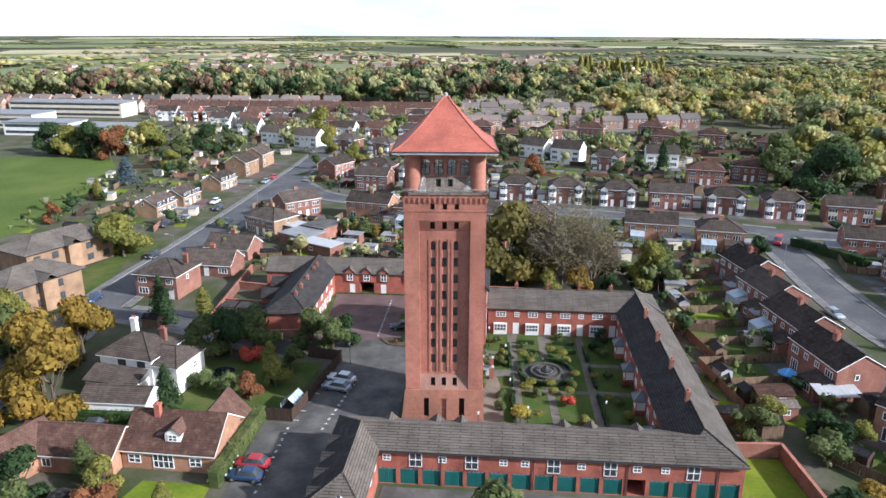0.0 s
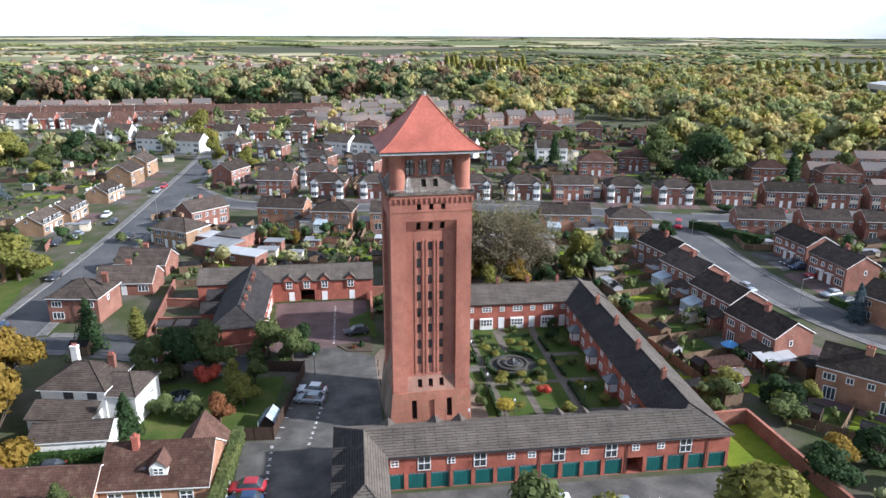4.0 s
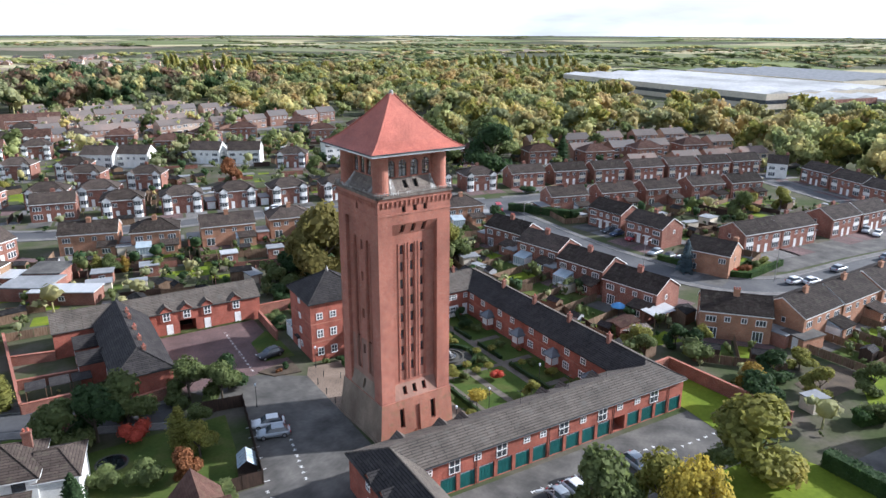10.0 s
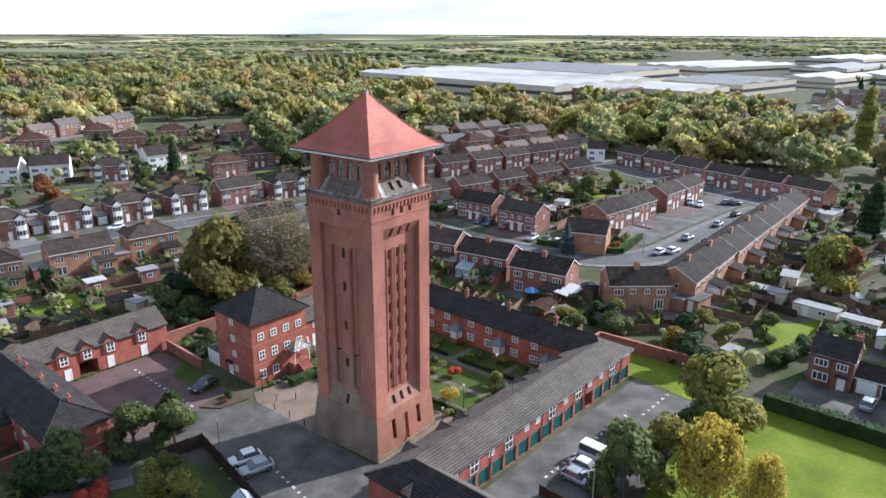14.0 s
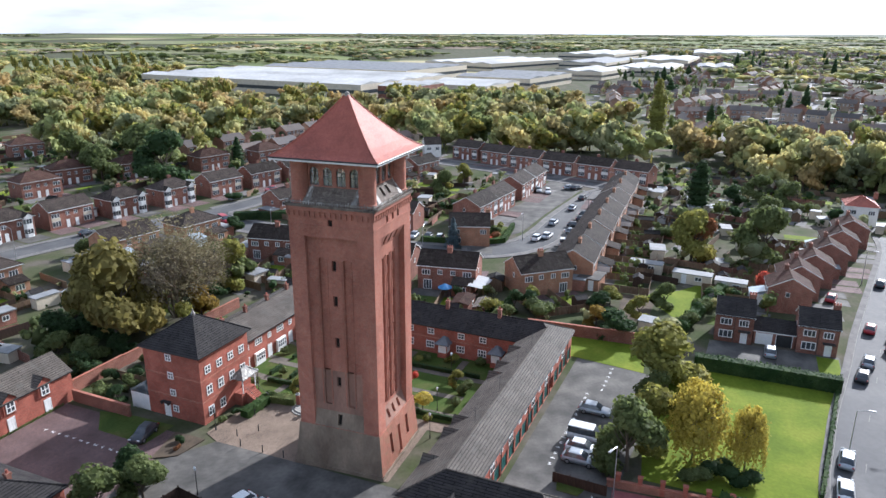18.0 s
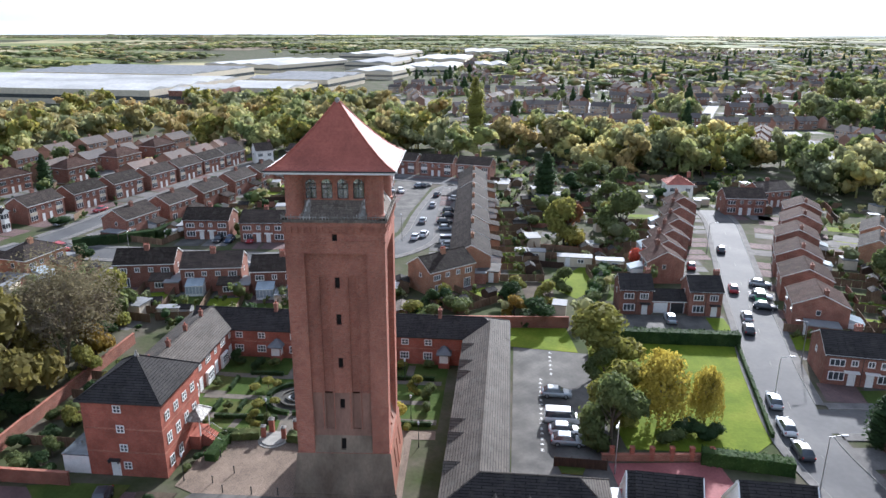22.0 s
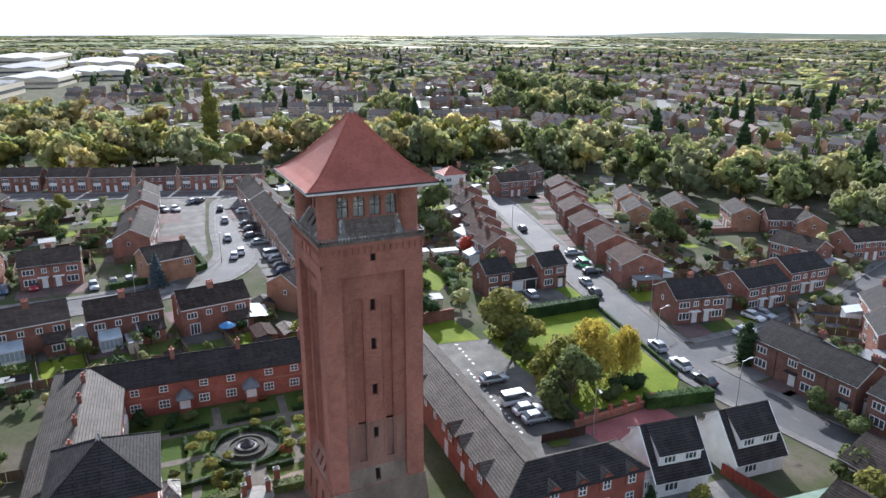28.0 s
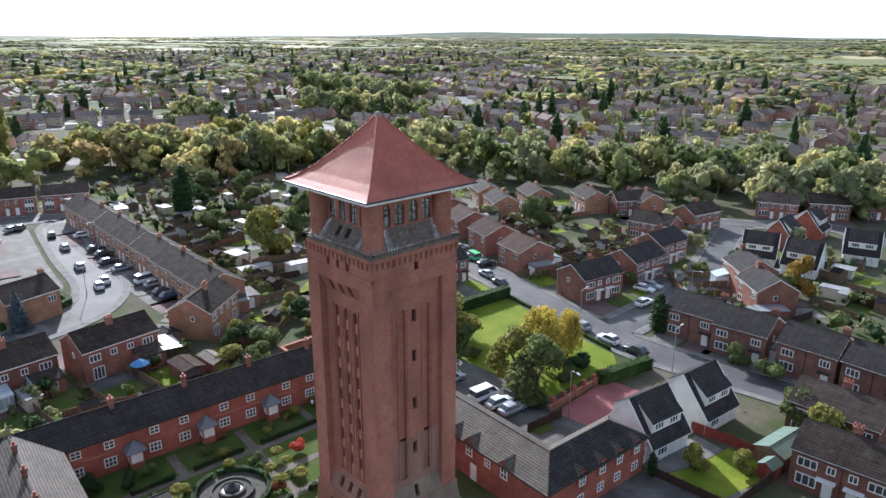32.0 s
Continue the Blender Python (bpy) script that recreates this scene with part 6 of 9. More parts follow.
# ---- far suburbs, joined ----
rng = np.random.default_rng(5)


def replicate(name, label, category, template, mats, places, m_index, facets=False):
    """One object of many alike small forms: places are rows of x, y, turn, scale along, across and up."""
    v, f = np.array(template.v, float), template.f
    places = np.asarray(places, float)
    n, k = len(places), len(v)
    c, s = np.cos(places[:, 2])[:, None], np.sin(places[:, 2])[:, None]
    px, py, pz = v[None, :, 0] * places[:, 3:4], v[None, :, 1] * places[:, 4:5], v[None, :, 2] * places[:, 5:6]
    out = np.stack([px * c - py * s + places[:, 0:1], px * s + py * c + places[:, 1:2], pz], -1).reshape(-1, 3)
    me = bpy.data.meshes.new(name)
    counts = np.array([len(q) for q in f])
    flat = np.concatenate([np.array(q) for q in f])
    loops = (flat[None, :] + (np.arange(n) * k)[:, None]).ravel()
    me.vertices.add(n * k)
    me.vertices.foreach_set("co", out.ravel())
    me.loops.add(len(loops))
    me.loops.foreach_set("vertex_index", loops.astype(np.int32))
    totals = np.tile(counts, n)
    me.polygons.add(len(totals))
    me.polygons.foreach_set("loop_start", np.r_[0, np.cumsum(totals)[:-1]].astype(np.int32))
    me.polygons.foreach_set("loop_total", totals.astype(np.int32))
    for one in mats:
        me.materials.append(one)
    me.polygons.foreach_set("material_index", np.tile(np.array(m_index), n).astype(np.int32))
    me.update(calc_edges=True)
    me.validate()
    if facets:
        me.shade_flat()
    return tagged(new(name, me), label, category, "", "stuff")


far_house = Geo()
far_house.box(-5.5, 5.5, -3.7, 3.7, 0, 4.9, 0, "wesn")
for s in (-1, 1):
    pts5 = [(s * 5.5, -3.7, 4.9), (s * 5.5, 3.7, 4.9), (s * 5.5, 0, 7.0)]
    far_house.poly(pts5 if s > 0 else pts5[::-1], 0)
far_house.quad((-5.7, -4, 4.75), (5.7, -4, 4.75), (5.7, 0, 7.1), (-5.7, 0, 7.1), 1).quad((5.7, 4, 4.75), (-5.7, 4, 4.75), (-5.7, 0, 7.1), (5.7, 0, 7.1), 1)
far_house.box(-0.5, 0.5, -0.2, 0.4, 6.5, 8.0, 0, "wesnt")
for s in (-1, 1):
    for px, pz, w_ in ((-3.6, 3.1, 2.0), (3.6, 3.1, 2.0), (-3.6, 0.8, 2.2), (3.6, 0.8, 2.2), (-1.1, 3.2, 0.9), (1.1, 3.2, 0.9)):
        y0_, y1_ = sorted((s * 3.7, s * 3.75))
        far_house.box(px - w_ / 2, px + w_ / 2, y0_, y1_, pz, pz + 1.2, 2, "sn")
        y0_, y1_ = sorted((s * 3.7, s * 3.77))
        for q in (-1, 1):
            far_house.box(px + q * w_ / 4 - w_ / 4 + 0.1, px + q * w_ / 4 + w_ / 4 - 0.1, y0_, y1_, pz + 0.12, pz + 1.08, 3, "sn")
FAR_BRICK = mat("far_brick", (0.25, 0.13, 0.095), (0.56, 0.46, 0.36), rough=0.9, scale=0.04, fine=2, c=(0.30, 0.18, 0.13), island=0.25)
FAR_TILE = mat("far_tiles", (0.115, 0.105, 0.10), (0.21, 0.155, 0.13), rough=0.8, scale=0.03, fine=1.5, c=(0.15, 0.128, 0.115), island=0.25, spec=0.06)
WOODS = []


def in_wood(x, y):
    return any(math.hypot((x - cx) / rx, (y - cy) / ry) < 1 for cx, cy, rx, ry in WOODS)


WOODS += [(225, 5, 22, 95), (205, -85, 40, 40), (150, -145, 60, 24), (80, -168, 60, 18), (20, -190, 60, 22), (191, -108, 16, 22), (240, 180, 120, 75), (330, 120, 90, 60), (150, 300, 160, 90), (-60, 470, 240, 70), (-260, 470, 160, 70), (-330, 400, 60, 90), (300, 330, 120, 100), (120, 170, 26, 22), (400, 60, 90, 40), (40, 560, 300, 60), (330, 40, 50, 50)]
far_rows = []
for bx in range(240, 1500, 62):
    for by in range(-900, 60, 54):
        d = math.hypot(bx, by)
        if d > 1500 or rng.random() < 0.10 or by > 40 - (bx - 240) * 0.02 or (bx < 420 and by > 0) or (bx > 560 and by > -20):
            continue
        t = math.radians(float(rng.choice([8, 14, 98, 104, -24, 66])))
        for i in range(4):
            x_, y_ = bx + math.cos(t) * (i - 1.5) * 14.5 + rng.normal(0, 1), by + math.sin(t) * (i - 1.5) * 14.5 + rng.normal(0, 1)
            if not in_wood(x_, y_) and not inside_road(x_, y_, ""):
                far_rows.append((x_, y_, t, *rng.uniform(0.85, 1.12, 2), rng.uniform(0.9, 1.08)))
for bx in range(-60, 260, 60):
    for by in range(-620, -185, 52):
        t = math.radians(float(rng.choice([8, 14, 98, 104, -24])))
        for i in range(4):
            x_, y_ = bx + math.cos(t) * (i - 1.5) * 14.5, by + math.sin(t) * (i - 1.5) * 14.5
            if not in_wood(x_, y_):
                far_rows.append((x_, y_, t, *rng.uniform(0.85, 1.12, 2), rng.uniform(0.9, 1.05)))
for bx in range(-420, -90, 60):
    for by in range(360, 420, 30):
        for i in range(4):
            far_rows.append((bx + i * 14, by + rng.normal(0, 2), rng.normal(0, 0.1), 1, 1, 1.1))
for i in range(150):
    x_, y_ = rng.uniform(-500, 300), rng.uniform(600, 1300)
    far_rows.append((x_, y_, rng.uniform(0, 3), 1, 1, 1))
for bx in range(160, 232, 16):
    for by in (95, 125, 150):
        far_rows.append((bx + rng.normal(0, 1), by - (bx - 160) * 0.25, -0.3, 1, 1, 1))
for by in (288, 306, 328, 350, 374, 398):
    for bx in range(-6, 150, 15):
        if rng.random() < 0.72 and math.hypot((bx - 180) / 88, (by - 330) / 50) > 1 and math.hypot((bx - 120) / 60, (by - 400) / 28) > 1:
            far_rows.append((bx + rng.normal(0, 1.5), by + (bx - 80) * 0.06 + rng.normal(0, 1.5), rng.normal(0.06, 0.06), *rng.uniform(0.85, 1.1, 2), rng.uniform(0.95, 1.15)))
replicate("far_houses", "distant brick houses with brown tiled roofs, many streets", "houses", far_house, [FAR_BRICK, FAR_TILE, WHITE, GLASS], far_rows, far_house.m, True)
far_gardens, far_sheds = Geo(), []
for i, (x_, y_, t, *_rest) in enumerate(far_rows):
    c_, s_ = math.cos(t), math.sin(t)
    for q, (v0, v1) in enumerate(((4.4, 19.0), (-12.5, -4.4))):
        cut = rng.uniform(-2, 2)
        for u0, u1 in ((-7.2, cut), (cut, 7.2)):
            far_gardens.poly([(x_ + c_ * u - s_ * v, y_ + s_ * u + c_ * v, 0.1 + 0.00002 * i + 0.03 * q) for u, v in ((u0, v0), (u1, v0), (u1, v1), (u0, v1))], int(rng.choice(4, p=[0.42, 0.25, 0.18, 0.15])) if q == 0 else int(rng.choice([1, 3])))
    if rng.random() < 0.55:
        u, v = rng.uniform(-6, 6), rng.uniform(7, 16)
        far_sheds.append((x_ + c_ * u - s_ * v, y_ + s_ * u + c_ * v, t, rng.uniform(1.4, 3.2), rng.uniform(1.2, 2.6), rng.uniform(2.0, 2.7)))
solid("far_gardens", far_gardens, [LAWN_DULL, PAVING, SOIL, ASPHALT], "gardens, drives and yards of distant houses", "garden ground", "stuff")
# pale boxes for garages and garden rooms; their paleness also stands in for roof glare
far_shed = Geo().box(-1, 1, -1, 1, 0, 0.9, 0, "wesn").box(-1.08, 1.08, -1.08, 1.08, 0.9, 1.0, 1)
replicate("far_outbuildings", "pale garages and garden rooms behind distant houses, also standing in for roof glare", "outbuildings", far_shed, [RENDER_CREAM, ROOF_LIGHT], far_sheds, far_shed.m, True)
FAR_STREET = Geo()
for a_, b_, w_ in (((445, -208), (300, -180), 9), ((300, -180), (205, -160), 8), ((445, -208), (900, -420), 10), ((288, -303), (235, -268), 9), ((235, -268), (198, -200), 8), ((288, -303), (420, -420), 9), ((240, -60), (520, -120), 7), ((520, -120), (1000, -160), 8), ((260, -120), (700, -300), 7)):
    d_ = Vector((b_[0] - a_[0], b_[1] - a_[1])).normalized()
    n_ = Vector((-d_.y, d_.x)) * w_ / 2
    FAR_STREET.quad((a_[0] - n_.x, a_[1] - n_.y, 0.3), (b_[0] - n_.x, b_[1] - n_.y, 0.3), (b_[0] + n_.x, b_[1] + n_.y, 0.3), (a_[0] + n_.x, a_[1] + n_.y, 0.3))
solid("road", FAR_STREET, ROADWAY, "distant suburban streets", "road", "structure")

# open fields to the horizon
FIELD_MATS = [mat("pasture", (0.16, 0.175, 0.095), (0.215, 0.215, 0.12), scale=0.01, fine=0.2, spec=0.03), mat("stubble_field", (0.36, 0.32, 0.19), (0.44, 0.39, 0.24), scale=0.01, fine=0.2, spec=0.03), mat("ploughed_field", (0.20, 0.165, 0.125), (0.27, 0.22, 0.16), scale=0.01, fine=0.2, spec=0.03), mat("rough_pasture", (0.14, 0.17, 0.075), (0.20, 0.22, 0.10), scale=0.01, fine=0.2, spec=0.03)]
field_geo = Geo()
for i in range(420):
    ang, dist = rng.uniform(-1.5, 2.2), rng.uniform(750, 4300) if i > 60 else rng.uniform(620, 1200)
    cx, cy = dist * math.cos(ang), dist * math.sin(ang)
    if -0.95 < ang < 0.32 and dist < 1900:
        continue
    a_, w_, h_ = rng.uniform(0, 3.14), rng.uniform(60, 190) * (0.6 + dist / 2500), rng.uniform(50, 120) * (0.6 + dist / 2500)
    pts6 = [(cx + math.cos(a_) * u * w_ - math.sin(a_) * v_ * h_, cy + math.sin(a_) * u * w_ + math.cos(a_) * v_ * h_, 0.15 + 0.004 * i) for u, v_ in ((-1, -1), (1, -0.9), (0.95, 1), (-1, 0.9))]
    field_geo.poly(pts6, int(rng.choice(4, p=[0.35, 0.2, 0.1, 0.35])))
ridge_geo = Geo()
ridge = []
for i in range(90):
    ang = radians(-100 + 1.1 * i)
    up = 16 + 14 * math.sin(i * 0.13 + 2.2) + 5 * math.sin(i * 0.41) + rng.uniform(0, 2.5)
    ridge.append((ang, max(3.0, up * min(1, i / 8, (89 - i) / 20))))
for (a0, h0), (a1, h1) in zip(ridge, ridge[1:]):
    p = [(r_ * math.cos(q) + 40, r_ * math.sin(q) + 20, z_) for r_, q, z_ in ((4300, a0, 0.0), (4300, a1, 0.0), (4850, a1, h1), (4850, a0, h0))]
    ridge_geo.quad(*p)
solid("far_hills", ridge_geo, mat("hill_wood", (0.075, 0.09, 0.06), (0.13, 0.15, 0.10), scale=0.012, fine=0.05, spec=0.03), "low wooded hills along the horizon", "hills", "structure")
solid("far_fields", field_geo, FIELD_MATS, "distant green and straw fields between hedges", "fields", "structure")

# ---- trees, hedges and woods ----


def leaf_quads(g, pts, normals, size, r):
    """Small crossed leaf sprays at points, turned roughly outwards."""
    for p, n in zip(pts, normals):
        n = Vector(n) + Vector(r.normal(0, 0.42, 3))
        n = n.normalized() if n.length > 1e-6 else Vector((0, 0, 1))
        u = n.orthogonal().normalized()
        u.rotate(Matrix.Rotation(r.uniform(0, 6.28), 3, n))
        w = n.cross(u)
        s = size * r.uniform(0.6, 1.35)
        p = Vector(p)
        a = s * r.uniform(0.7, 1.0)
        g.poly([tuple(p - u * s), tuple(p - w * a * 0.8 + u * 0.2 * s), tuple(p + u * s + n * 0.15 * s), tuple(p + w * a)])


def blob(g, c, r3, sides=7):
    """A rough closed core inside a lobe of leaves."""
    c = Vector(c)
    rings = [(0.02, -1), (0.75, -0.6), (1.0, 0.0), (0.72, 0.62), (0.02, 1)]
    n = len(g.v)
    for rad, z in rings:
        g.v += [(c.x + r3[0] * rad * math.cos(6.283 * i / sides), c.y + r3[1] * rad * math.sin(6.283 * i / sides), c.z + r3[2] * z) for i in range(sides)]
    for k in range(4):
        for i in range(sides):
            j = (i + 1) % sides
            g.f.append((n + k * sides + i, n + k * sides + j, n + (k + 1) * sides + j, n + (k + 1) * sides + i))
            g.m.append(0)


def clump(g, r, c, r3, sides=5):
    """A small uneven closed mass of foliage."""
    rings = [(0.1, -0.95), (0.9, -0.45), (0.92, 0.4), (0.12, 0.97)]
    n = len(g.v)
    for rad, z in rings:
        off = r.uniform(0, 6.28)
        for i in range(sides):
            k = rad * r.uniform(0.86, 1.14)
            a = off * 0.2 + 6.283 * i / sides
            g.v.append((c[0] + r3[0] * k * math.cos(a), c[1] + r3[1] * k * math.sin(a), c[2] + r3[2] * (z + r.uniform(-0.08, 0.08))))
    for q in range(3):
        for i in range(sides):
            j = (i + 1) % sides
            g.f.append((n + q * sides + i, n + q * sides + j, n + (q + 1) * sides + j, n + (q + 1) * sides + i))
            g.m.append(0)


def on_lobe(r, c, r3, count, low=-0.35):
    d = r.normal(0, 1, (count * 2, 3))
    d /= np.linalg.norm(d, axis=1)[:, None]
    d = d[d[:, 2] > low][:count]
    k = r.uniform(0.78, 1.08, (len(d), 1))
    return np.array(c) + d * np.array(r3) * k, d


def tree_meshes(kind, leaves, variant):
    """Trunk and crown of a tree one metre high."""
    def make():
        r = np.random.default_rng(hash((len(kind), variant)) % 1000 + variant * 17)
        t, c = Geo(), Geo()
        if kind == "broad":
            t.tube((0, 0, 0), (0.01, 0, 0.34), 0.028, 0.02, 7)
            for i in range(7):
                a = 2 * math.pi * i / 7 + r.uniform(-0.3, 0.3)
                t.tube((0.01, 0, 0.25 + 0.02 * i), (0.2 * math.cos(a), 0.2 * math.sin(a), 0.5 + r.uniform(0, 0.2)), 0.012, 0.004, 5)
            lobes = [((0, 0, 0.7), (0.24, 0.24, 0.26))]
            for i in range(32):
                a, h = 2.4 * i + r.uniform(-0.4, 0.4), 0.1 + 0.75 * ((i * 0.618) % 1)
                d = 0.34 * math.sin(math.pi * min(0.95, (h + 0.22) / 1.13)) ** 0.7 * r.uniform(0.72, 1.08)
                s = r.uniform(0.1, 0.18)
                lobes.append(((d * math.cos(a), d * math.sin(a), h), (s, s, s * 0.9)))
            for ce, r3 in lobes:
                clump(c, r, ce, [q * 0.8 for q in r3], 6)
                p, n = on_lobe(r, ce, r3, int(84 * min(2, (r3[0] / 0.15) ** 2)), -0.6)
                leaf_quads(c, p, n, 0.036, r)
        elif kind == "conifer":
            t.tube((0, 0, 0), (0, 0, 0.95), 0.02, 0.004, 6)
            for k in range(17):
                h = 0.06 + 0.9 * k / 17
                rad = 0.24 * (1 - h) ** 0.8 + 0.008
                blob(c, (0, 0, h), (rad * 0.7, rad * 0.7, 0.05), 8)
                for i in range(int(26 * (1.1 - h)) + 5):
                    a = r.uniform(0, 6.28)
                    p = [(rad * q * math.cos(a), rad * q * math.sin(a), h - 0.05 * q + r.uniform(0, 0.02)) for q in (0.45, 0.75, 1.0)]
                    leaf_quads(c, p, [(math.cos(a), math.sin(a), 0.6)] * 3, 0.024, r)
        elif kind == "column":
            t.tube((0, 0, 0), (0, 0, 0.3), 0.02, 0.015, 6)
            for k in range(9):
                h = 0.1 + 0.1 * k
                rad = 0.15 * math.sin(math.pi * min(0.97, 0.2 + 0.78 * h)) * r.uniform(0.9, 1.1)
                ce = (r.normal(0, 0.01), r.normal(0, 0.01), h)
                blob(c, ce, (rad * 0.8, rad * 0.8, 0.09))
                p, n = on_lobe(r, ce, (rad, rad, 0.1), 150, -0.8)
                leaf_quads(c, p, n, 0.015, r)
        elif kind == "weeping":
            t.tube((0, 0, 0), (0.02, 0, 0.75), 0.022, 0.008, 6)
            for i in range(330):
                a, h, d = r.uniform(0, 6.28), r.uniform(0.4, 0.97), 0.4 * math.sqrt(r.uniform(0.02, 1))
                d *= math.sqrt(max(0.1, 1 - ((h - 0.5) / 0.52) ** 2))
                if i % 4 == 0:
                    t.tube((0.02, 0, h * 0.7), (d * math.cos(a), d * math.sin(a), h), 0.006, 0.002, 4)
                top = Vector((d * math.cos(a), d * math.sin(a), h))
                n, drop = 20, r.uniform(0.12, 0.38)
                p = [tuple(top + Vector((r.normal(0, 0.02), r.normal(0, 0.02), 0.02 - q * drop))) for q in np.linspace(0, 1, n)]
                leaf_quads(c, p, [(math.cos(a), math.sin(a), 0.5)] * n, 0.02, r)
        elif kind == "bare":
            def limb(p, d, l, rad, depth):
                q = p + d * l
                t.tube(p, q, rad, rad * 0.62, 5 if depth > 1 else 3)
                if depth == 0:
                    return
                for _ in range(4 if depth > 2 else 3):
                    e = (d + Vector(r.normal(0, 0.42, 3)) + Vector((0, 0, 0.12))).normalized()
                    limb(p + d * l * r.uniform(0.55, 1.0), e, l * r.uniform(0.62, 0.8), rad * 0.55, depth - 1)
            for i in range(4):
                a = 1.57 * i + r.uniform(-0.3, 0.3)
                limb(Vector((0.02 * math.cos(a), 0.02 * math.sin(a), 0.05)), Vector((0.42 * math.cos(a), 0.42 * math.sin(a), 1)).normalized(), 0.27, 0.016, 5)
            d3 = r.normal(0, 1, (9000, 3))
            d3 = d3 / np.linalg.norm(d3, axis=1)[:, None] * r.uniform(0.3, 1.0, (9000, 1)) * np.array((0.5, 0.5, 0.42)) + np.array((0, 0, 0.55))
            p = [tuple(q) for q in d3 if q[2] > 0.16 and math.sin(q[0] * 19 + variant) + math.sin(q[1] * 17) + math.sin(q[2] * 21) > -0.7]
            leaf_quads(c, p, [(0, 0, 1)] * len(p), 0.011, r)
        else:
            t.tube((0, 0, 0), (0, 0, 0.3), 0.04, 0.03, 6)
            for i in range(6):
                ce = (r.normal(0, 0.2), r.normal(0, 0.2), r.uniform(0.35, 0.6))
                s = r.uniform(0.25, 0.36)
                blob(c, ce, (s * 0.85, s * 0.85, s * 0.85))
                p, n = on_lobe(r, ce, (s, s, s), 80, -0.5)
                leaf_quads(c, p, n, 0.045, r)
        return t.mesh("trunk", PALE_BARK if kind in ("bare", "weeping") else BARK), c.mesh("crown", leaves)
    return cached(("tree", kind, leaves.name, variant), make)


TREE_WORDS = {"green_leaves": "green", "dark_evergreen_leaves": "dark evergreen", "olive_autumn_leaves": "olive and yellow autumn", "golden_autumn_leaves": "golden autumn", "russet_autumn_leaves": "russet autumn", "red_autumn_leaves": "red autumn", "blue_spruce_needles": "blue-green", "hedge_leaves": "green", "pale_willow_leaves": "pale grey-olive", "amber_autumn_leaves": "amber yellow", "brown_olive_leaves": "brown-olive autumn"}
KIND_WORDS = {"broad": ("tree", "broadleaf tree with a rounded crown"), "conifer": ("tree", "conifer with drooping tiers"), "column": ("tree", "slender upright tree"), "weeping": ("tree", "weeping birch with hanging sprays"), "bare": ("tree", "tall half-bare tree with grey branches"), "shrub": ("shrub", "rounded garden shrub")}


def tree(x, y, h, kind="broad", leaves=None, wide=1.0, z=0.0):
    leaves = leaves or L_GREEN
    v = int(abs(x * 7 + y * 3)) % 3 if kind == "broad" else int(abs(x + y)) % 2
    t, c = tree_meshes(kind, leaves, v)
    name, words = KIND_WORDS[kind]
    if kind == "shrub":
        ob = new("shrub", c)
        ob.matrix_basis = pose(x, y, z, 0, 0, (x * 37 + y * 71) % 360) @ Matrix.Diagonal((h * wide, h * wide, h, 1))
        return tagged(ob, f"{TREE_WORDS[leaves.name]} {words}", "shrub")
    ob = thing(name, f"{TREE_WORDS[leaves.name]} {words}", name, pose(x, y, z, 0, 0, (x * 37 + y * 71) % 360) @ Matrix.Diagonal((h * wide, h * wide, h, 1)))
    part("trunk", t, None, ob)
    part("crown", c, None, ob)
    return ob


def hedge(x0, y0, x1, y1, w=1.0, h=1.6, leaves=None, label="clipped green garden hedge"):
    r = np.random.default_rng(int(abs(x0 * 13 + y1 * 7)) + 3)
    g, d = Geo(), Vector((x1 - x0, y1 - y0, 0))
    length = d.length
    g.box(0.05, length - 0.05, -w * 0.42, w * 0.42, 0, h * 0.94)
    n = int(length * (w + 2 * h) * 13)
    pts, nor = [], []
    for _ in range(n):
        u, q = r.uniform(0, length), r.uniform(0, w + 2 * h)
        if q < w:
            pts.append((u, q - w / 2, h + r.normal(0, 0.06)))
            nor.append((0, 0, 1))
        else:
            s = 1 if q < w + h else -1
            pts.append((u, s * (w / 2 + r.normal(0, 0.05)), (q - w) % h))
            nor.append((0, s, 0.2))
    leaf_quads(g, pts, nor, 0.13, r)
    ob = solid("hedge", g, leaves or L_HEDGE, label, "hedge", m=pose(x0, y0, 0, 0, 0, math.degrees(math.atan2(d.y, d.x))))
    return ob


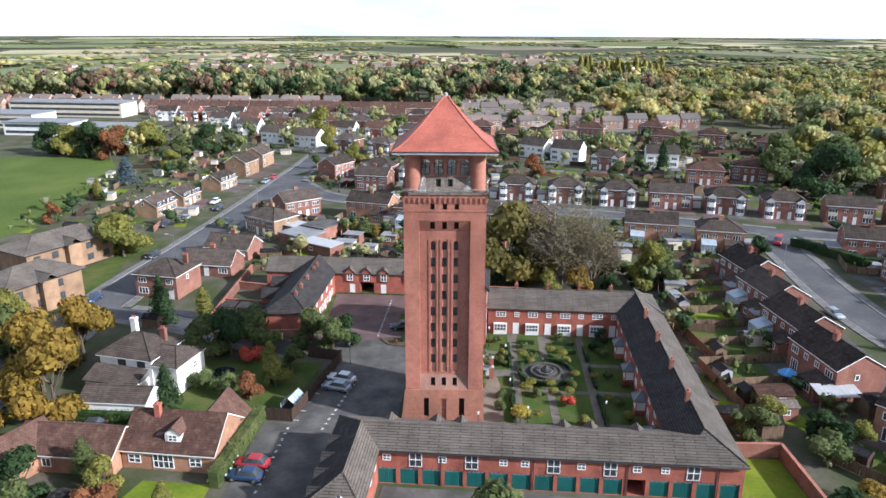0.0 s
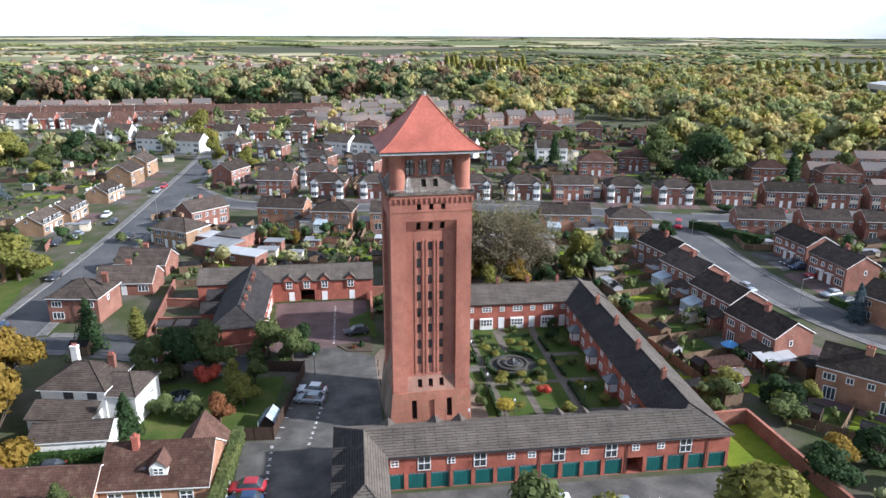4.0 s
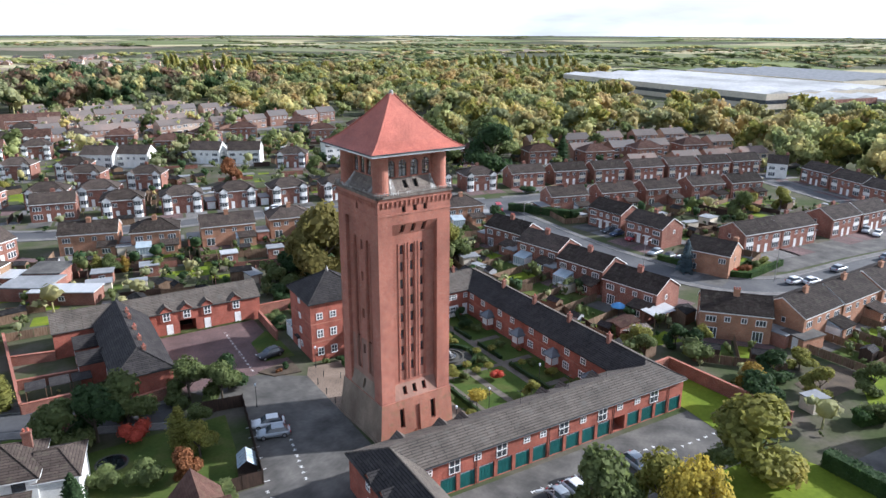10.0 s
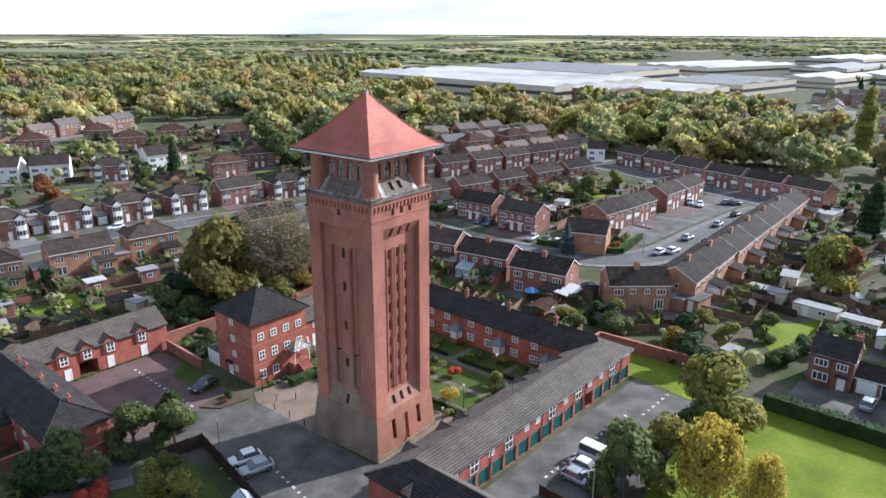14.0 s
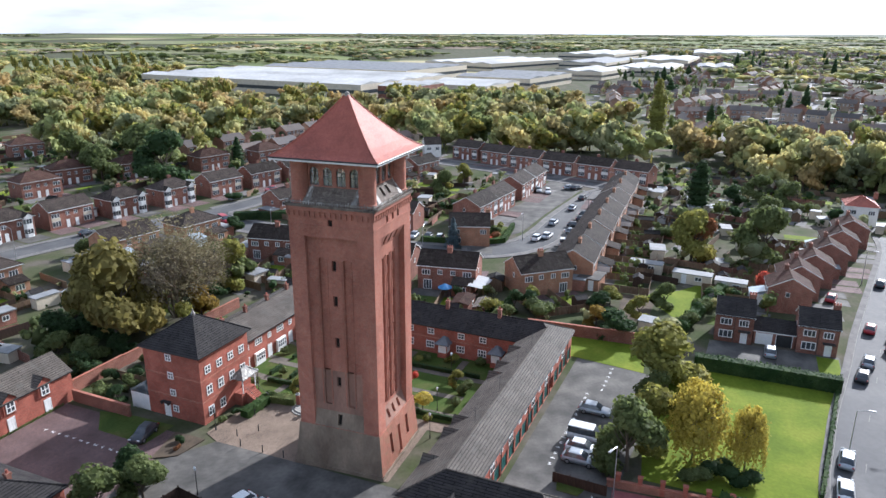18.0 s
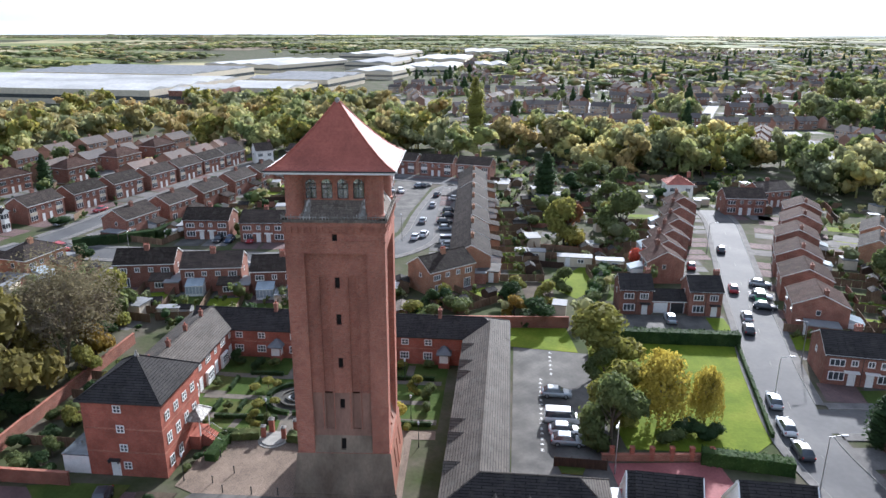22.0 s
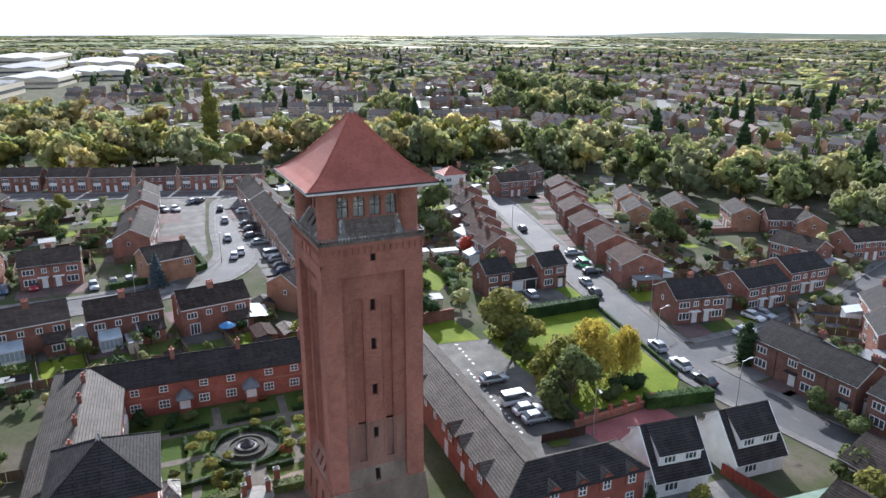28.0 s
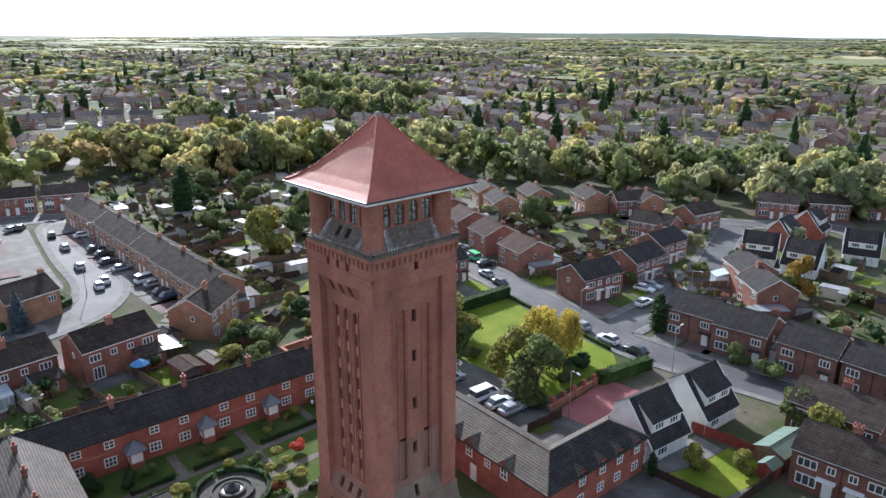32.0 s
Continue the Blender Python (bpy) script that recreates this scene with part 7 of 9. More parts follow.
# near the tower and on the green
for row in ((28, -35, 10.0, "broad", L_OLIVE, 1.22), (5.8, -31.6, 10.2, "broad", L_GREEN, 0.9), (12, -33.8, 8.8, "broad", L_OLIVE, 1.0), (10.9, -38.9, 10.4, "weeping", L_AMBER, 0.9), (10.3, -44.6, 8.6, "weeping", L_AMBER, 0.66),
            (8.2, -41.6, 2.6, "shrub", L_DARK, 1.5), (7.4, -44.2, 2.3, "shrub", L_DARK, 1.5), (6.3, -38.8, 2.4, "shrub", L_GREEN, 1.4), (22.5, -33.8, 5.5, "broad", L_GREEN, 1.1), (42.7, -26, 5.5, "broad", L_DARK, 1.35), (46.5, -22.5, 4.2, "broad", L_GOLD, 1.3),
            (40.5, -7.5, 4.6, "broad", L_GREEN, 1.3), (43, -4, 4.4, "broad", L_OLIVE, 1.3), (47.5, -12, 4, "shrub", L_GREEN, 1.2), (53, -29, 4.5, "broad", L_OLIVE, 1.2), (60, -33, 5, "broad", L_GREEN, 1.1),
            (89.5, -37.2, 12.5, "broad", L_OLIVE, 0.9), (92.0, -39.4, 10, "broad", L_RUST, 0.8), (96, -52, 13, "broad", L_GREEN, 1.05), (136.5, -38, 15, "column", L_DARK, 1.7), (81.5, 15.6, 7.8, "conifer", L_BLUE, 1.15), (74.5, -52, 5, "shrub", L_RED, 0.8)):
    tree(*row)
# west side: garden of the white house and the road
for row in ((-53, -3, 12.5, "broad", L_GOLD, 1.0), (-58, 3, 13.5, "broad", L_GOLD, 0.95), (-57, 13, 11.5, "broad", L_GOLD, 0.95), (-60, -8, 7, "broad", L_GOLD, 0.9), (-68, 12, 10, "broad", L_GREEN, 0.9), (-70, 4, 12, "broad", L_GREEN, 0.9), (-74, 22, 9, "broad", L_OLIVE, 0.9),
            (-74.4, 66, 10.8, "broad", L_OLIVE, 1.2), (-50.7, 28.5, 9.5, "conifer", L_DARK, 1.25), (-43.8, 30.5, 6.2, "column", L_OLIVE, 1.7), (-39, 0.4, 6.4, "conifer", L_DARK, 1.4), (-18.2, 17, 6.4, "broad", L_GREEN, 1.0), (-16.5, 19.5, 5.6, "broad", L_DARK, 1.0),
            (-38.2, 15.5, 7.0, "broad", L_GREEN, 1.15), (-34.5, 15.5, 8.4, "broad", L_DARK, 1.0), (-30.5, 17.3, 8.2, "broad", L_GREEN, 1.0), (-22.0, 19.6, 7.0, "broad", L_GREEN, 1.12), (-30.2, 12.8, 3.2, "shrub", L_RED, 1.1), (-26.4, 8.2, 6.0, "column", L_OLIVE, 1.7), (-24.8, 5.0, 5.2, "broad", L_OLIVE, 1.0), (-27.5, 1.0, 4.6, "broad", L_RUST, 0.9), (-31.5, 2.2, 3.6, "shrub", L_GREEN, 1.1), (-35.5, 4.2, 3.2, "shrub", L_GREEN, 1.1), (-23.5, 10.5, 4.5, "broad", L_GREEN, 1.0),
            (-41.5, -17.5, 5.6, "column", L_GREEN, 1.8), (-38.6, -19.5, 4.4, "broad", L_OLIVE, 1.1), (-47, -21, 6.5, "broad", L_DARK, 1.1), (-52, -22, 7.5, "broad", L_DARK, 1.0), (-57, -18, 7.5, "broad", L_GREEN, 1.0), (-37, -24, 4.2, "shrub", L_RUST, 1.0), (-44, -27, 6.5, "broad", L_GREEN, 1.0), (-30, -24, 4.5, "column", L_OLIVE, 1.8), (-82, 70, 5, "broad", L_RUST, 1.0), (-60, 92, 3, "shrub", L_GREEN, 1.2), (-107, 121.5, 7, "column", L_OLIVE, 1.5), (-108.5, 145, 10, "conifer", L_BLUE, 1.9), (-106.5, 94.8, 6, "broad", L_RUST, 1.0),
            (-166, 203, 14, "broad", L_DARK, 1.0), (-156, 198, 13, "broad", L_OLIVE, 1.0), (-144, 195, 15, "broad", L_DARK, 0.95), (-138, 204, 12, "broad", L_RUST, 1.0), (-124, 204, 14, "broad", L_OLIVE, 1.0), (-101, 205, 13, "broad", L_DARK, 1.0), (-60, 245, 16, "broad", L_OLIVE, 0.95)):
    tree(*row)
# north and east gardens
for row in ((23.5, 47.0, 20.5, "bare", L_PALE, 0.9), (29.5, 47.5, 16.5, "bare", L_PALE, 0.9), (12.6, 49.5, 18.0, "broad", L_UMBER, 0.92), (18.6, 52, 15, "broad", L_UMBER, 0.8), (26, 43.5, 7, "broad", L_GOLD, 0.9), (20, 42, 6, "broad", L_OLIVE, 0.9), (41, 48, 10.5, "broad", L_OLIVE, 0.85), (44.5, 49, 8.5, "broad", L_GREEN, 0.9), (37, 56, 4, "shrub", L_GREEN, 1.1),
            (-23, 84, 4.5, "column", L_OLIVE, 2.2), (-20.5, 83, 4.5, "broad", L_GREEN, 1.1), (-18, 82.5, 3.8, "column", L_GOLD, 2.0), (48, 92, 5, "shrub", L_GREEN, 1.0), (73, 70, 5, "broad", L_DARK, 1.1), (103, 92, 3.0, "shrub", L_DARK, 1.6), (118, 130, 18, "broad", L_DARK, 1.15), (130, 146, 18, "broad", L_GREEN, 1.1), (112, 150, 13, "broad", L_GREEN, 1.1), (143, 118, 12, "column", L_DARK, 1.4), (122, 172, 15, "broad", L_GREEN, 1.1), (78, 168, 13, "conifer", L_DARK, 1.2), (152, 140, 11, "broad", L_OLIVE, 1.0), (170, 128, 10, "broad", L_GREEN, 1.1), (58, 152, 8, "broad", L_GREEN, 0.9), (30, 158, 9, "broad", L_RUST, 0.9), (-36, 182, 9, "broad", L_OLIVE, 0.9), (-50, 205, 10, "broad", L_OLIVE, 0.8), (-95, 215, 8, "broad", L_GREEN, 1.1), (-110, 200, 9, "broad", L_GREEN, 1.2), (-125, 205, 9, "column", L_GREEN, 1.8), (-105, 175, 7, "broad", L_OLIVE, 1.2), (-135, 190, 12, "broad", L_RUST, 1.0), (-150, 200, 13, "broad", L_GREEN, 1.0), (-95, 160, 6, "broad", L_GREEN, 1.2),
            (150, 35, 7, "broad", L_OLIVE, 0.9), (132, 36, 8, "broad", L_GREEN, 1.0), (140, 38, 6, "broad", L_OLIVE, 0.9), (106, -30, 4, "shrub", L_GREEN, 1.2), (118, -38, 6, "broad", L_GREEN, 1.1), (130, -55, 8, "broad", L_GREEN, 1.1), (146, -62, 9, "broad", L_GREEN, 1.1), (150, -48, 6, "broad", L_DARK, 1.2), (112, -52, 6, "broad", L_OLIVE, 1.1), (160, -55, 8, "broad", L_GREEN, 1.2),
            (61, -98, 10, "broad", L_GREEN, 1.0), (6.2, -64.9, 7.2, "column", L_DARK, 1.9), (-9, -61.8, 4.0, "broad", L_GREEN, 1.2), (-14, -61.8, 3.4, "shrub", L_GREEN, 1.2), (-27, -47, 6.5, "broad", L_OLIVE, 1.1), (-23, -50, 6.5, "broad", L_GREEN, 1.1), (-18, -32, 3.6, "broad", L_OLIVE, 1.0), (-22, -36, 3.0, "broad", L_OLIVE, 1.0), (-15, -27.5, 3.2, "column", L_DARK, 1.5), (-1, -80, 3.5, "shrub", L_GREEN, 1.1), (-3, -102, 8, "broad", L_GOLD, 0.9), (16, -99, 3, "shrub", L_GREEN, 1.2), (254, -19.6, 29, "column", L_OLIVE, 1.1)):
    tree(*row)

# hedges
hedge(36.5, -38.6, 35.4, -58.6, 1.8, 2.3, L_DARK, "tall dark clipped hedge beside the green")
hedge(2.3, -41.6, 0.1, -51.8, 1.7, 1.9)
hedge(34.6, -58.0, 7.5, -52.4, 0.45, 0.8)
hedge(89, 5.4, 103, 6.6, 1.1, 1.4)
hedge(83.5, 24.5, 84.6, 12, 1.1, 1.4)
hedge(84.6, 12, 89, 5.4, 1.1, 1.4)
hedge(93, 62.5, 84.5, 78.5, 2.0, 2.2, L_DARK, "tall dark hedge at a street corner")
hedge(93, 62.5, 104, 59.6, 2.0, 2.2, L_DARK, "tall dark hedge at a street corner")
hedge(-24.6, -3.8, -26.2, -19, 1.3, 2.3, L_GREEN, "tall green hedge beside the car park")
hedge(-50.5, -4.6, -38.5, -5.2, 1.0, 1.6)
hedge(0.5, 17.2, 6.4, 16.6, 1.6, 1.1)
hedge(5.5, 17.4, 6.0, 12.6, 1.5, 1.1, L_GREEN, "clipped green hedge along the garden front")
hedge(5.5, 9.0, 5.2, 5.2, 1.5, 1.1, L_GREEN, "clipped green hedge along the garden front")
for gx, gy in ((5.8, 12.1), (5.6, 9.5)):
    gp = thing("gate_pillar", "square brick gate pillar with a stone cap", "gate pillar", pose(gx, gy, 0), "garden gate pillars")
    part("shaft", Geo().box(-0.25, 0.25, -0.25, 0.25, 0, 1.7), BRICK_RED, gp)
    part("cap", Geo().box(-0.32, 0.32, -0.32, 0.32, 1.7, 1.82).ring(0, 0, [(0.3, 1.82), (0.03, 2.05)], 4), STONE, gp)
solid("round_step", Geo().ring(5.4, 10.8, [(1.9, 0.0), (1.9, 0.14), (1.5, 0.14), (1.5, 0.26), (0.02, 0.26)], 28), STONE, "curved stone step at the garden gate", "step", "structure")
hedge(-21.5, 100, -23, 112, 0.8, 1.2)
hedge(49, -36.2, 72, -43.4, 1.8, 1.9, L_HEDGE, "overgrown green hedge between back gardens")
for i in range(12):
    tree(49.6 + 2.0 * i, -36.5 - 0.62 * i + 0.5 * math.sin(2.3 * i), 2.7 + 0.7 * math.sin(1.7 * i), "shrub", (L_HEDGE, L_GREEN, L_HEDGE, L_DARK)[i % 4], 1.05)


def crown_template(seed, lobes=9, leaves=7, size=0.05, sides=5, core=0.85):
    """A rounded crown of clumps with loose sprays over them, about one metre high and wide."""
    r, g = np.random.default_rng(seed), Geo()
    spots = [((0, 0, 0.58), (0.3, 0.3, 0.3))]
    for i in range(lobes - 1):
        a, h = 2.4 * i + r.uniform(-0.3, 0.3), 0.13 + 0.71 * ((i * 0.618 + 0.2) % 1)
        d = 0.33 * math.sqrt(max(0.1, 1 - ((h - 0.5) / 0.5) ** 2)) * r.uniform(0.8, 1.12)
        s = r.uniform(0.125, 0.19)
        spots.append(((d * math.cos(a), d * math.sin(a), h), (s, s, s * 0.9)))
    for ce, r3 in spots:
        clump(g, r, ce, [q * core for q in r3], sides)
        p, n = on_lobe(r, ce, r3, leaves, -0.1)
        leaf_quads(g, p, n, size, r)
    g.tube((0, 0, 0), (0, 0, 0.3), 0.03, 0.02, 3)
    return g


def wood(name, label, leaves, zones, step, h0, h1, seed, wide=0.95, lobes=10, sprays=9):
    """Many crowns in oval zones; each kind of leaf is one object."""
    r = np.random.default_rng(seed)
    places = [[] for _ in leaves]
    for cx, cy, rx, ry in zones:
        for _ in range(int(math.pi * rx * ry / step ** 2)):
            a, q = r.uniform(0, 6.283), math.sqrt(r.uniform(0, 1))
            x_, y_ = cx + rx * q * math.cos(a), cy + ry * q * math.sin(a)
            h = r.uniform(h0, h1)
            places[int(r.integers(len(leaves)))].append((x_, y_, r.uniform(0, 6.28), h * wide * r.uniform(0.7, 1.15), h * wide * r.uniform(0.7, 1.15), h))
    for k, (words, m) in enumerate(leaves):
        if places[k]:
            g = crown_template(seed + k, lobes, sprays, 0.075, 4, 0.72)
            replicate(name, f"{words} {label}", "trees", g, [m], places[k], [0] * len(g.f))


AUTUMN = [("pale olive", L_WOOD_E), ("yellow-green", L_OLIVE), ("mixed green", L_WOOD_S), ("pale olive", L_WOOD_E), ("tawny", L_WOOD_G), ("golden", L_WOOD_G)]
SHADE = [("dark green", L_WOOD_S), ("olive", L_WOOD_E), ("green", L_GREEN)]
MIXED = [("dark evergreen", L_DARK), ("olive", L_WOOD_E), ("russet", L_WOOD_R), ("green", L_WOOD_S), ("dark green", L_WOOD_N)]
wood("east_wood", "trees in a belt behind the houses", AUTUMN[:5], [(225, 5, 20, 95), (205, -85, 34, 38), (191, -108, 14, 22)], 8.5, 9, 17, 11, lobes=17, sprays=20)
wood("south_wood", "trees of a belt across the suburb", SHADE, [(150, -145, 60, 20), (80, -168, 60, 16), (20, -190, 60, 20), (300, -220, 60, 20), (330, -130, 30, 14), (420, -300, 80, 22)], 8.5, 8, 16, 12, lobes=16, sprays=15)
wood("north_east_wood", "trees of a broad autumn wood", AUTUMN, [(240, 195, 100, 50), (300, 120, 70, 45), (285, 330, 95, 80), (180, 330, 90, 50), (345, 75, 50, 30), (310, 40, 45, 45), (420, 480, 130, 60), (220, 470, 130, 50), (330, 640, 150, 45), (120, 400, 60, 26)], 12.0, 9, 17, 13, wide=1.05, lobes=12, sprays=15)
wood("north_wood", "trees of a mixed park wood", MIXED, [(-60, 470, 240, 48), (-260, 480, 150, 50), (-330, 390, 40, 60), (-40, 560, 220, 40), (60, 660, 120, 30)], 13.0, 13, 22, 14, lobes=11, sprays=13)
wood("park_trees", "trees scattered among the northern houses", SHADE, [(-120, 225, 55, 30), (-40, 250, 50, 30), (60, 220, 60, 30), (20, 300, 130, 22), (160, 160, 60, 30), (60, 345, 75, 55)], 15, 6, 12, 15)
rs = np.random.default_rng(21)
for words, m, count, seed in (("dark green", L_WOOD_S, 560, 31), ("olive", L_WOOD_E, 620, 32), ("green", L_GREEN, 420, 33), ("dark evergreen", L_DARK, 200, 34)):
    scatter = []
    for i in range(count):
        x_, y_ = (rs.uniform(230, 1500), rs.uniform(-950, 60)) if i % 5 else (rs.uniform(-80, 300), rs.uniform(-640, -190))
        w_ = rs.uniform(4, 10)
        scatter.append((x_, y_, rs.uniform(0, 6.28), w_, w_, rs.uniform(5, 13)))
    lo_crown = crown_template(seed, 4, 7, 0.12, 4, 0.75)
    replicate("suburb_trees", f"{words} garden trees among distant houses", "trees", lo_crown, [m], scatter, [0] * len(lo_crown.f))
cypress = Geo()
r_cy = np.random.default_rng(61)
for k in range(6):
    h_, rad = 0.1 + 0.15 * k, (0.34, 0.44, 0.46, 0.4, 0.28, 0.14)[k]
    clump(cypress, r_cy, (0, 0, h_), (rad, rad, 0.16), 6)
    leaf_quads(cypress, *on_lobe(r_cy, (0, 0, h_), (rad, rad, 0.16), 9, -0.6), 0.09, r_cy)
cypress.tube((0, 0, 0), (0, 0, 0.1), 0.06, 0.06, 4)
rows = [(rs.uniform(250, 1300), rs.uniform(-850, 40)) for _ in range(95)] + [(rs.uniform(-40, 300), rs.uniform(-600, -200)) for _ in range(40)]
replicate("suburb_cypresses", "tall dark cypresses among distant houses", "trees", cypress, [L_DARK], [(*p, rs.uniform(0, 6), *[rs.uniform(5, 9)] * 2, rs.uniform(10, 19)) for p in rows], [0] * len(cypress.f))
for words, m, seed in (("olive", L_WOOD_E, 41), ("dull green", L_WOOD_S, 42), ("dark green", L_WOOD_N, 43), ("deep green", L_GREEN, 44)):
    hedgerow = []
    for _ in range(120):
        ang, dist = rs.uniform(-1.5, 2.3), 750 + 3800 * rs.uniform(0, 1) ** 1.5
        if ang > 0.55 and rs.random() < 0.5:
            continue
        cx, cy, t, n = dist * math.cos(ang), dist * math.sin(ang), rs.uniform(0, 3.14), int(rs.integers(10, 34))
        sc = 1 + dist / 2200
        for i in range(n):
            x_, y_ = cx + math.cos(t) * i * 10 * sc + rs.normal(0, 4), cy + math.sin(t) * i * 10 * sc + rs.normal(0, 4)
            if math.hypot(x_, y_) < 4700 and not (380 < x_ < 1250 and -40 < y_ < 400):
                hedgerow.append((x_, y_, rs.uniform(0, 6.28), rs.uniform(16, 30) * sc, rs.uniform(16, 30) * sc, rs.uniform(6, 13) * (1 - dist / 9000)))
    far_crown = crown_template(seed, 1, 6, 0.16, 4)
    replicate("hedgerow_trees", f"{words} hedgerows and copses towards the horizon", "trees", far_crown, [m], hedgerow, [0] * len(far_crown.f))
poplars = [(130 + 5.5 * i + rs.normal(0, 1), 640 + rs.normal(0, 4), 0, 9, 9, rs.uniform(22, 30)) for i in range(16)] + [(430 + 7 * i, 560 - 5 * i, 0, 9, 9, rs.uniform(20, 28)) for i in range(14)] + [(288 + 4.2 * i, 254 - 2.6 * i, 0, 7.5, 7.5, rs.uniform(16, 22)) for i in range(6)]
lo_crown = crown_template(51, 10, 8)
replicate("poplar_rows", "tall yellowing poplar rows beyond the wood", "trees", lo_crown, [L_OLIVE], poplars, [0] * len(lo_crown.f))

# ---- courtyard, car parks and greens ----
sheet("car_park", [(-25, -33), (-14.2, -33.6), (-13.8, -25), (-6.6, -11.4), (-5.9, 5), (-5.4, 17.2), (-11.8, 21.6), (-21.5, 22), (-16.4, 13.6), (-20.4, -4.6), (-24.4, -4.3)], 0.05, ASPHALT, "dark asphalt car park with white bay marks")
sheet("car_park", [(-8.5, -30.5), (0.5, -30.8), (18, -33), (31.2, -33.4), (33.4, -21.4), (-7.0, -18.2)], 0.05, ASPHALT, "dark asphalt car park behind the garages")
sheet("mews_court", [(-22, 21.9), (-12, 21.7), (-5.5, 23), (-4.6, 42.6), (-22.3, 43.6)], 0.056, SETTS, "purple-brown brick paved mews court")
sheet("forecourt", [(-5.9, 5), (-5.7, -6.3), (6.0, -6.6), (6.0, -9.6), (8.0, -9.6), (8.2, 6.4), (7.4, 12.3), (6.8, 18.2), (-4.2, 19.6), (-5.4, 17.2)], 0.058, BUFF_PAVE, "buff paved forecourt at the tower's foot")
sheet("courtyard_lawn", [(8.4, -9.8), (26.6, -11), (28.7, 23), (6.0, 25.2), (6.9, 18)], 0.05, YARD_GRASS, "formal garden lawn in the courtyard")
sheet("green", [(4.6, -33.4), (24, -32.2), (34.4, -33.6), (36, -38.8), (35.2, -58.2), (27, -56.3), (19, -54.3), (7, -52.4), (3.2, -48), (4.3, -44)], 0.06, LAWN, "bright mown grass of the green")
sheet("garage_lawn", [(33.8, -12), (41.2, -12.2), (41.2, -31), (31.6, -31.6), (33.6, -21)], 0.07, LAWN, "small lawn beside the garage court")
sheet("back_lawn", [(64.6, -28.6), (70, -35.6), (76.7, -40.4), (65.4, -44.2), (55.3, -35)], 0.05, LAWN, "mown back lawn between garden hedges")
sheet("house_drive", [(37.6, -40), (47.8, -41), (47.6, -60.2), (37, -59.4)], 0.048, ASPHALT, "dark asphalt drive before two houses")
sheet("front_lawn", [(38.4, -56.4), (46.8, -56.8), (46.6, -60.0), (38.0, -59.4)], 0.064, LAWN, "small front lawn behind a hedge")
sheet("back_garden", [(54.4, -40.5), (62, -43), (61, -61.5), (53.8, -61)], 0.047, LAWN_DULL, "back garden lawn behind two houses")
sheet("red_court", [(1.6, -30.5), (2.2, -43.6), (-5.8, -44.5), (-7.5, -31)], 0.062, RED_COURT, "worn red tarmac yard")
sheet("playing_field", [(-111.5, 79), (-108.4, 94.7), (-112.8, 131), (-120.8, 164.7), (-137, 195), (-182, 194), (-262, 184), (-270, 100), (-180, 58)], 0.06, PLAYING_GRASS, "green playing field beyond the flats")
sheet("white_house_garden", [(-38.5, -4.8), (-22, -3.4), (-19.2, 13), (-38, 13.5), (-40, 4)], 0.045, LAWN_DULL, "rough garden lawn with a small pond")
sheet("bungalow_lawn", [(-36.5, -22.5), (-26.8, -22), (-26.8, -18.2), (-35, -17.6)], 0.05, LAWN, "small lawn behind a bungalow")
sheet("grass_bank", [(-72, 62), (-70, 40), (-74, 36), (-80, 52), (-74, 74), (-69, 80)], 0.05, LAWN_DULL, "grass verge beside the west road")
for vx0, vy0, vx1, vy1, vw in ((-22, 43.8, -5, 42.8, 1.2), (-22.4, 42, -22.1, 24, 1.6)):
    hedge(vx0, vy0, vx1, vy1, vw, 0.35, L_GREEN, "low planting strip along the mews")
pond = thing("garden_pond", "small dark pond among shrubs", "pond", pose(-34.0, 9.6, 0))
part("water", Geo().ring(0, 0, [(1.75, 0.05), (1.75, 0.09)], 18), WATER, pond)
part("pond_edge", Geo().ring(0, 0, [(1.95, 0.0), (1.95, 0.1), (1.7, 0.1), (1.7, 0.02)], 18, cap=False), DARK_STONE, pond)

# fountain in the middle of the garden
FX, FY = 15.5, 10.0
fountain = thing("fountain", "round stone fountain basin with a dark centre stone", "fountain", pose(FX, FY, 0.05))
part("outer_wall", Geo().ring(0, 0, [(2.45, 0), (2.45, 0.5), (2.15, 0.5), (2.15, 0.1)], 32, cap=False), DARK_STONE, fountain)
part("basin_floor", Geo().ring(0, 0, [(2.15, 0.1), (2.15, 0.3)], 32), DARK_STONE, fountain)
part("inner_ring", Geo().ring(0, 0, [(1.5, 0.3), (1.5, 0.62), (1.22, 0.62), (1.22, 0.35)], 28, cap=False), DARK_STONE, fountain)
part("water", Geo().ring(0, 0, [(1.2, 0.3), (1.2, 0.45)], 28), POOL_SKY_PALE, fountain, "shallow water, coloured pale for the sky's reflection")
part("centre_stone", Geo().ring(0, 0, [(0.95, 0.3), (0.9, 0.7), (0.5, 0.95), (0.2, 1.3), (0.02, 1.45)], 7), BLACK, fountain)
solid("fountain_paving", Geo().ring(FX, FY, [(3.75, 0.05), (3.75, 0.13)], 40), DARK_STONE, "round dark stone walk about the fountain", "paving", "structure")
for rad, w_, gap0 in ((4.1, 0.55, 0.12),):
    for k in range(4):
        g = Geo()
        rr = np.random.default_rng(k + 40)
        a0, a1 = math.pi / 2 * k + gap0 / 2, math.pi / 2 * (k + 1) - gap0 / 2
        inner = [(rad - w_ / 2) * Vector((math.cos(a0 + (a1 - a0) * i / 12), math.sin(a0 + (a1 - a0) * i / 12))) for i in range(13)]
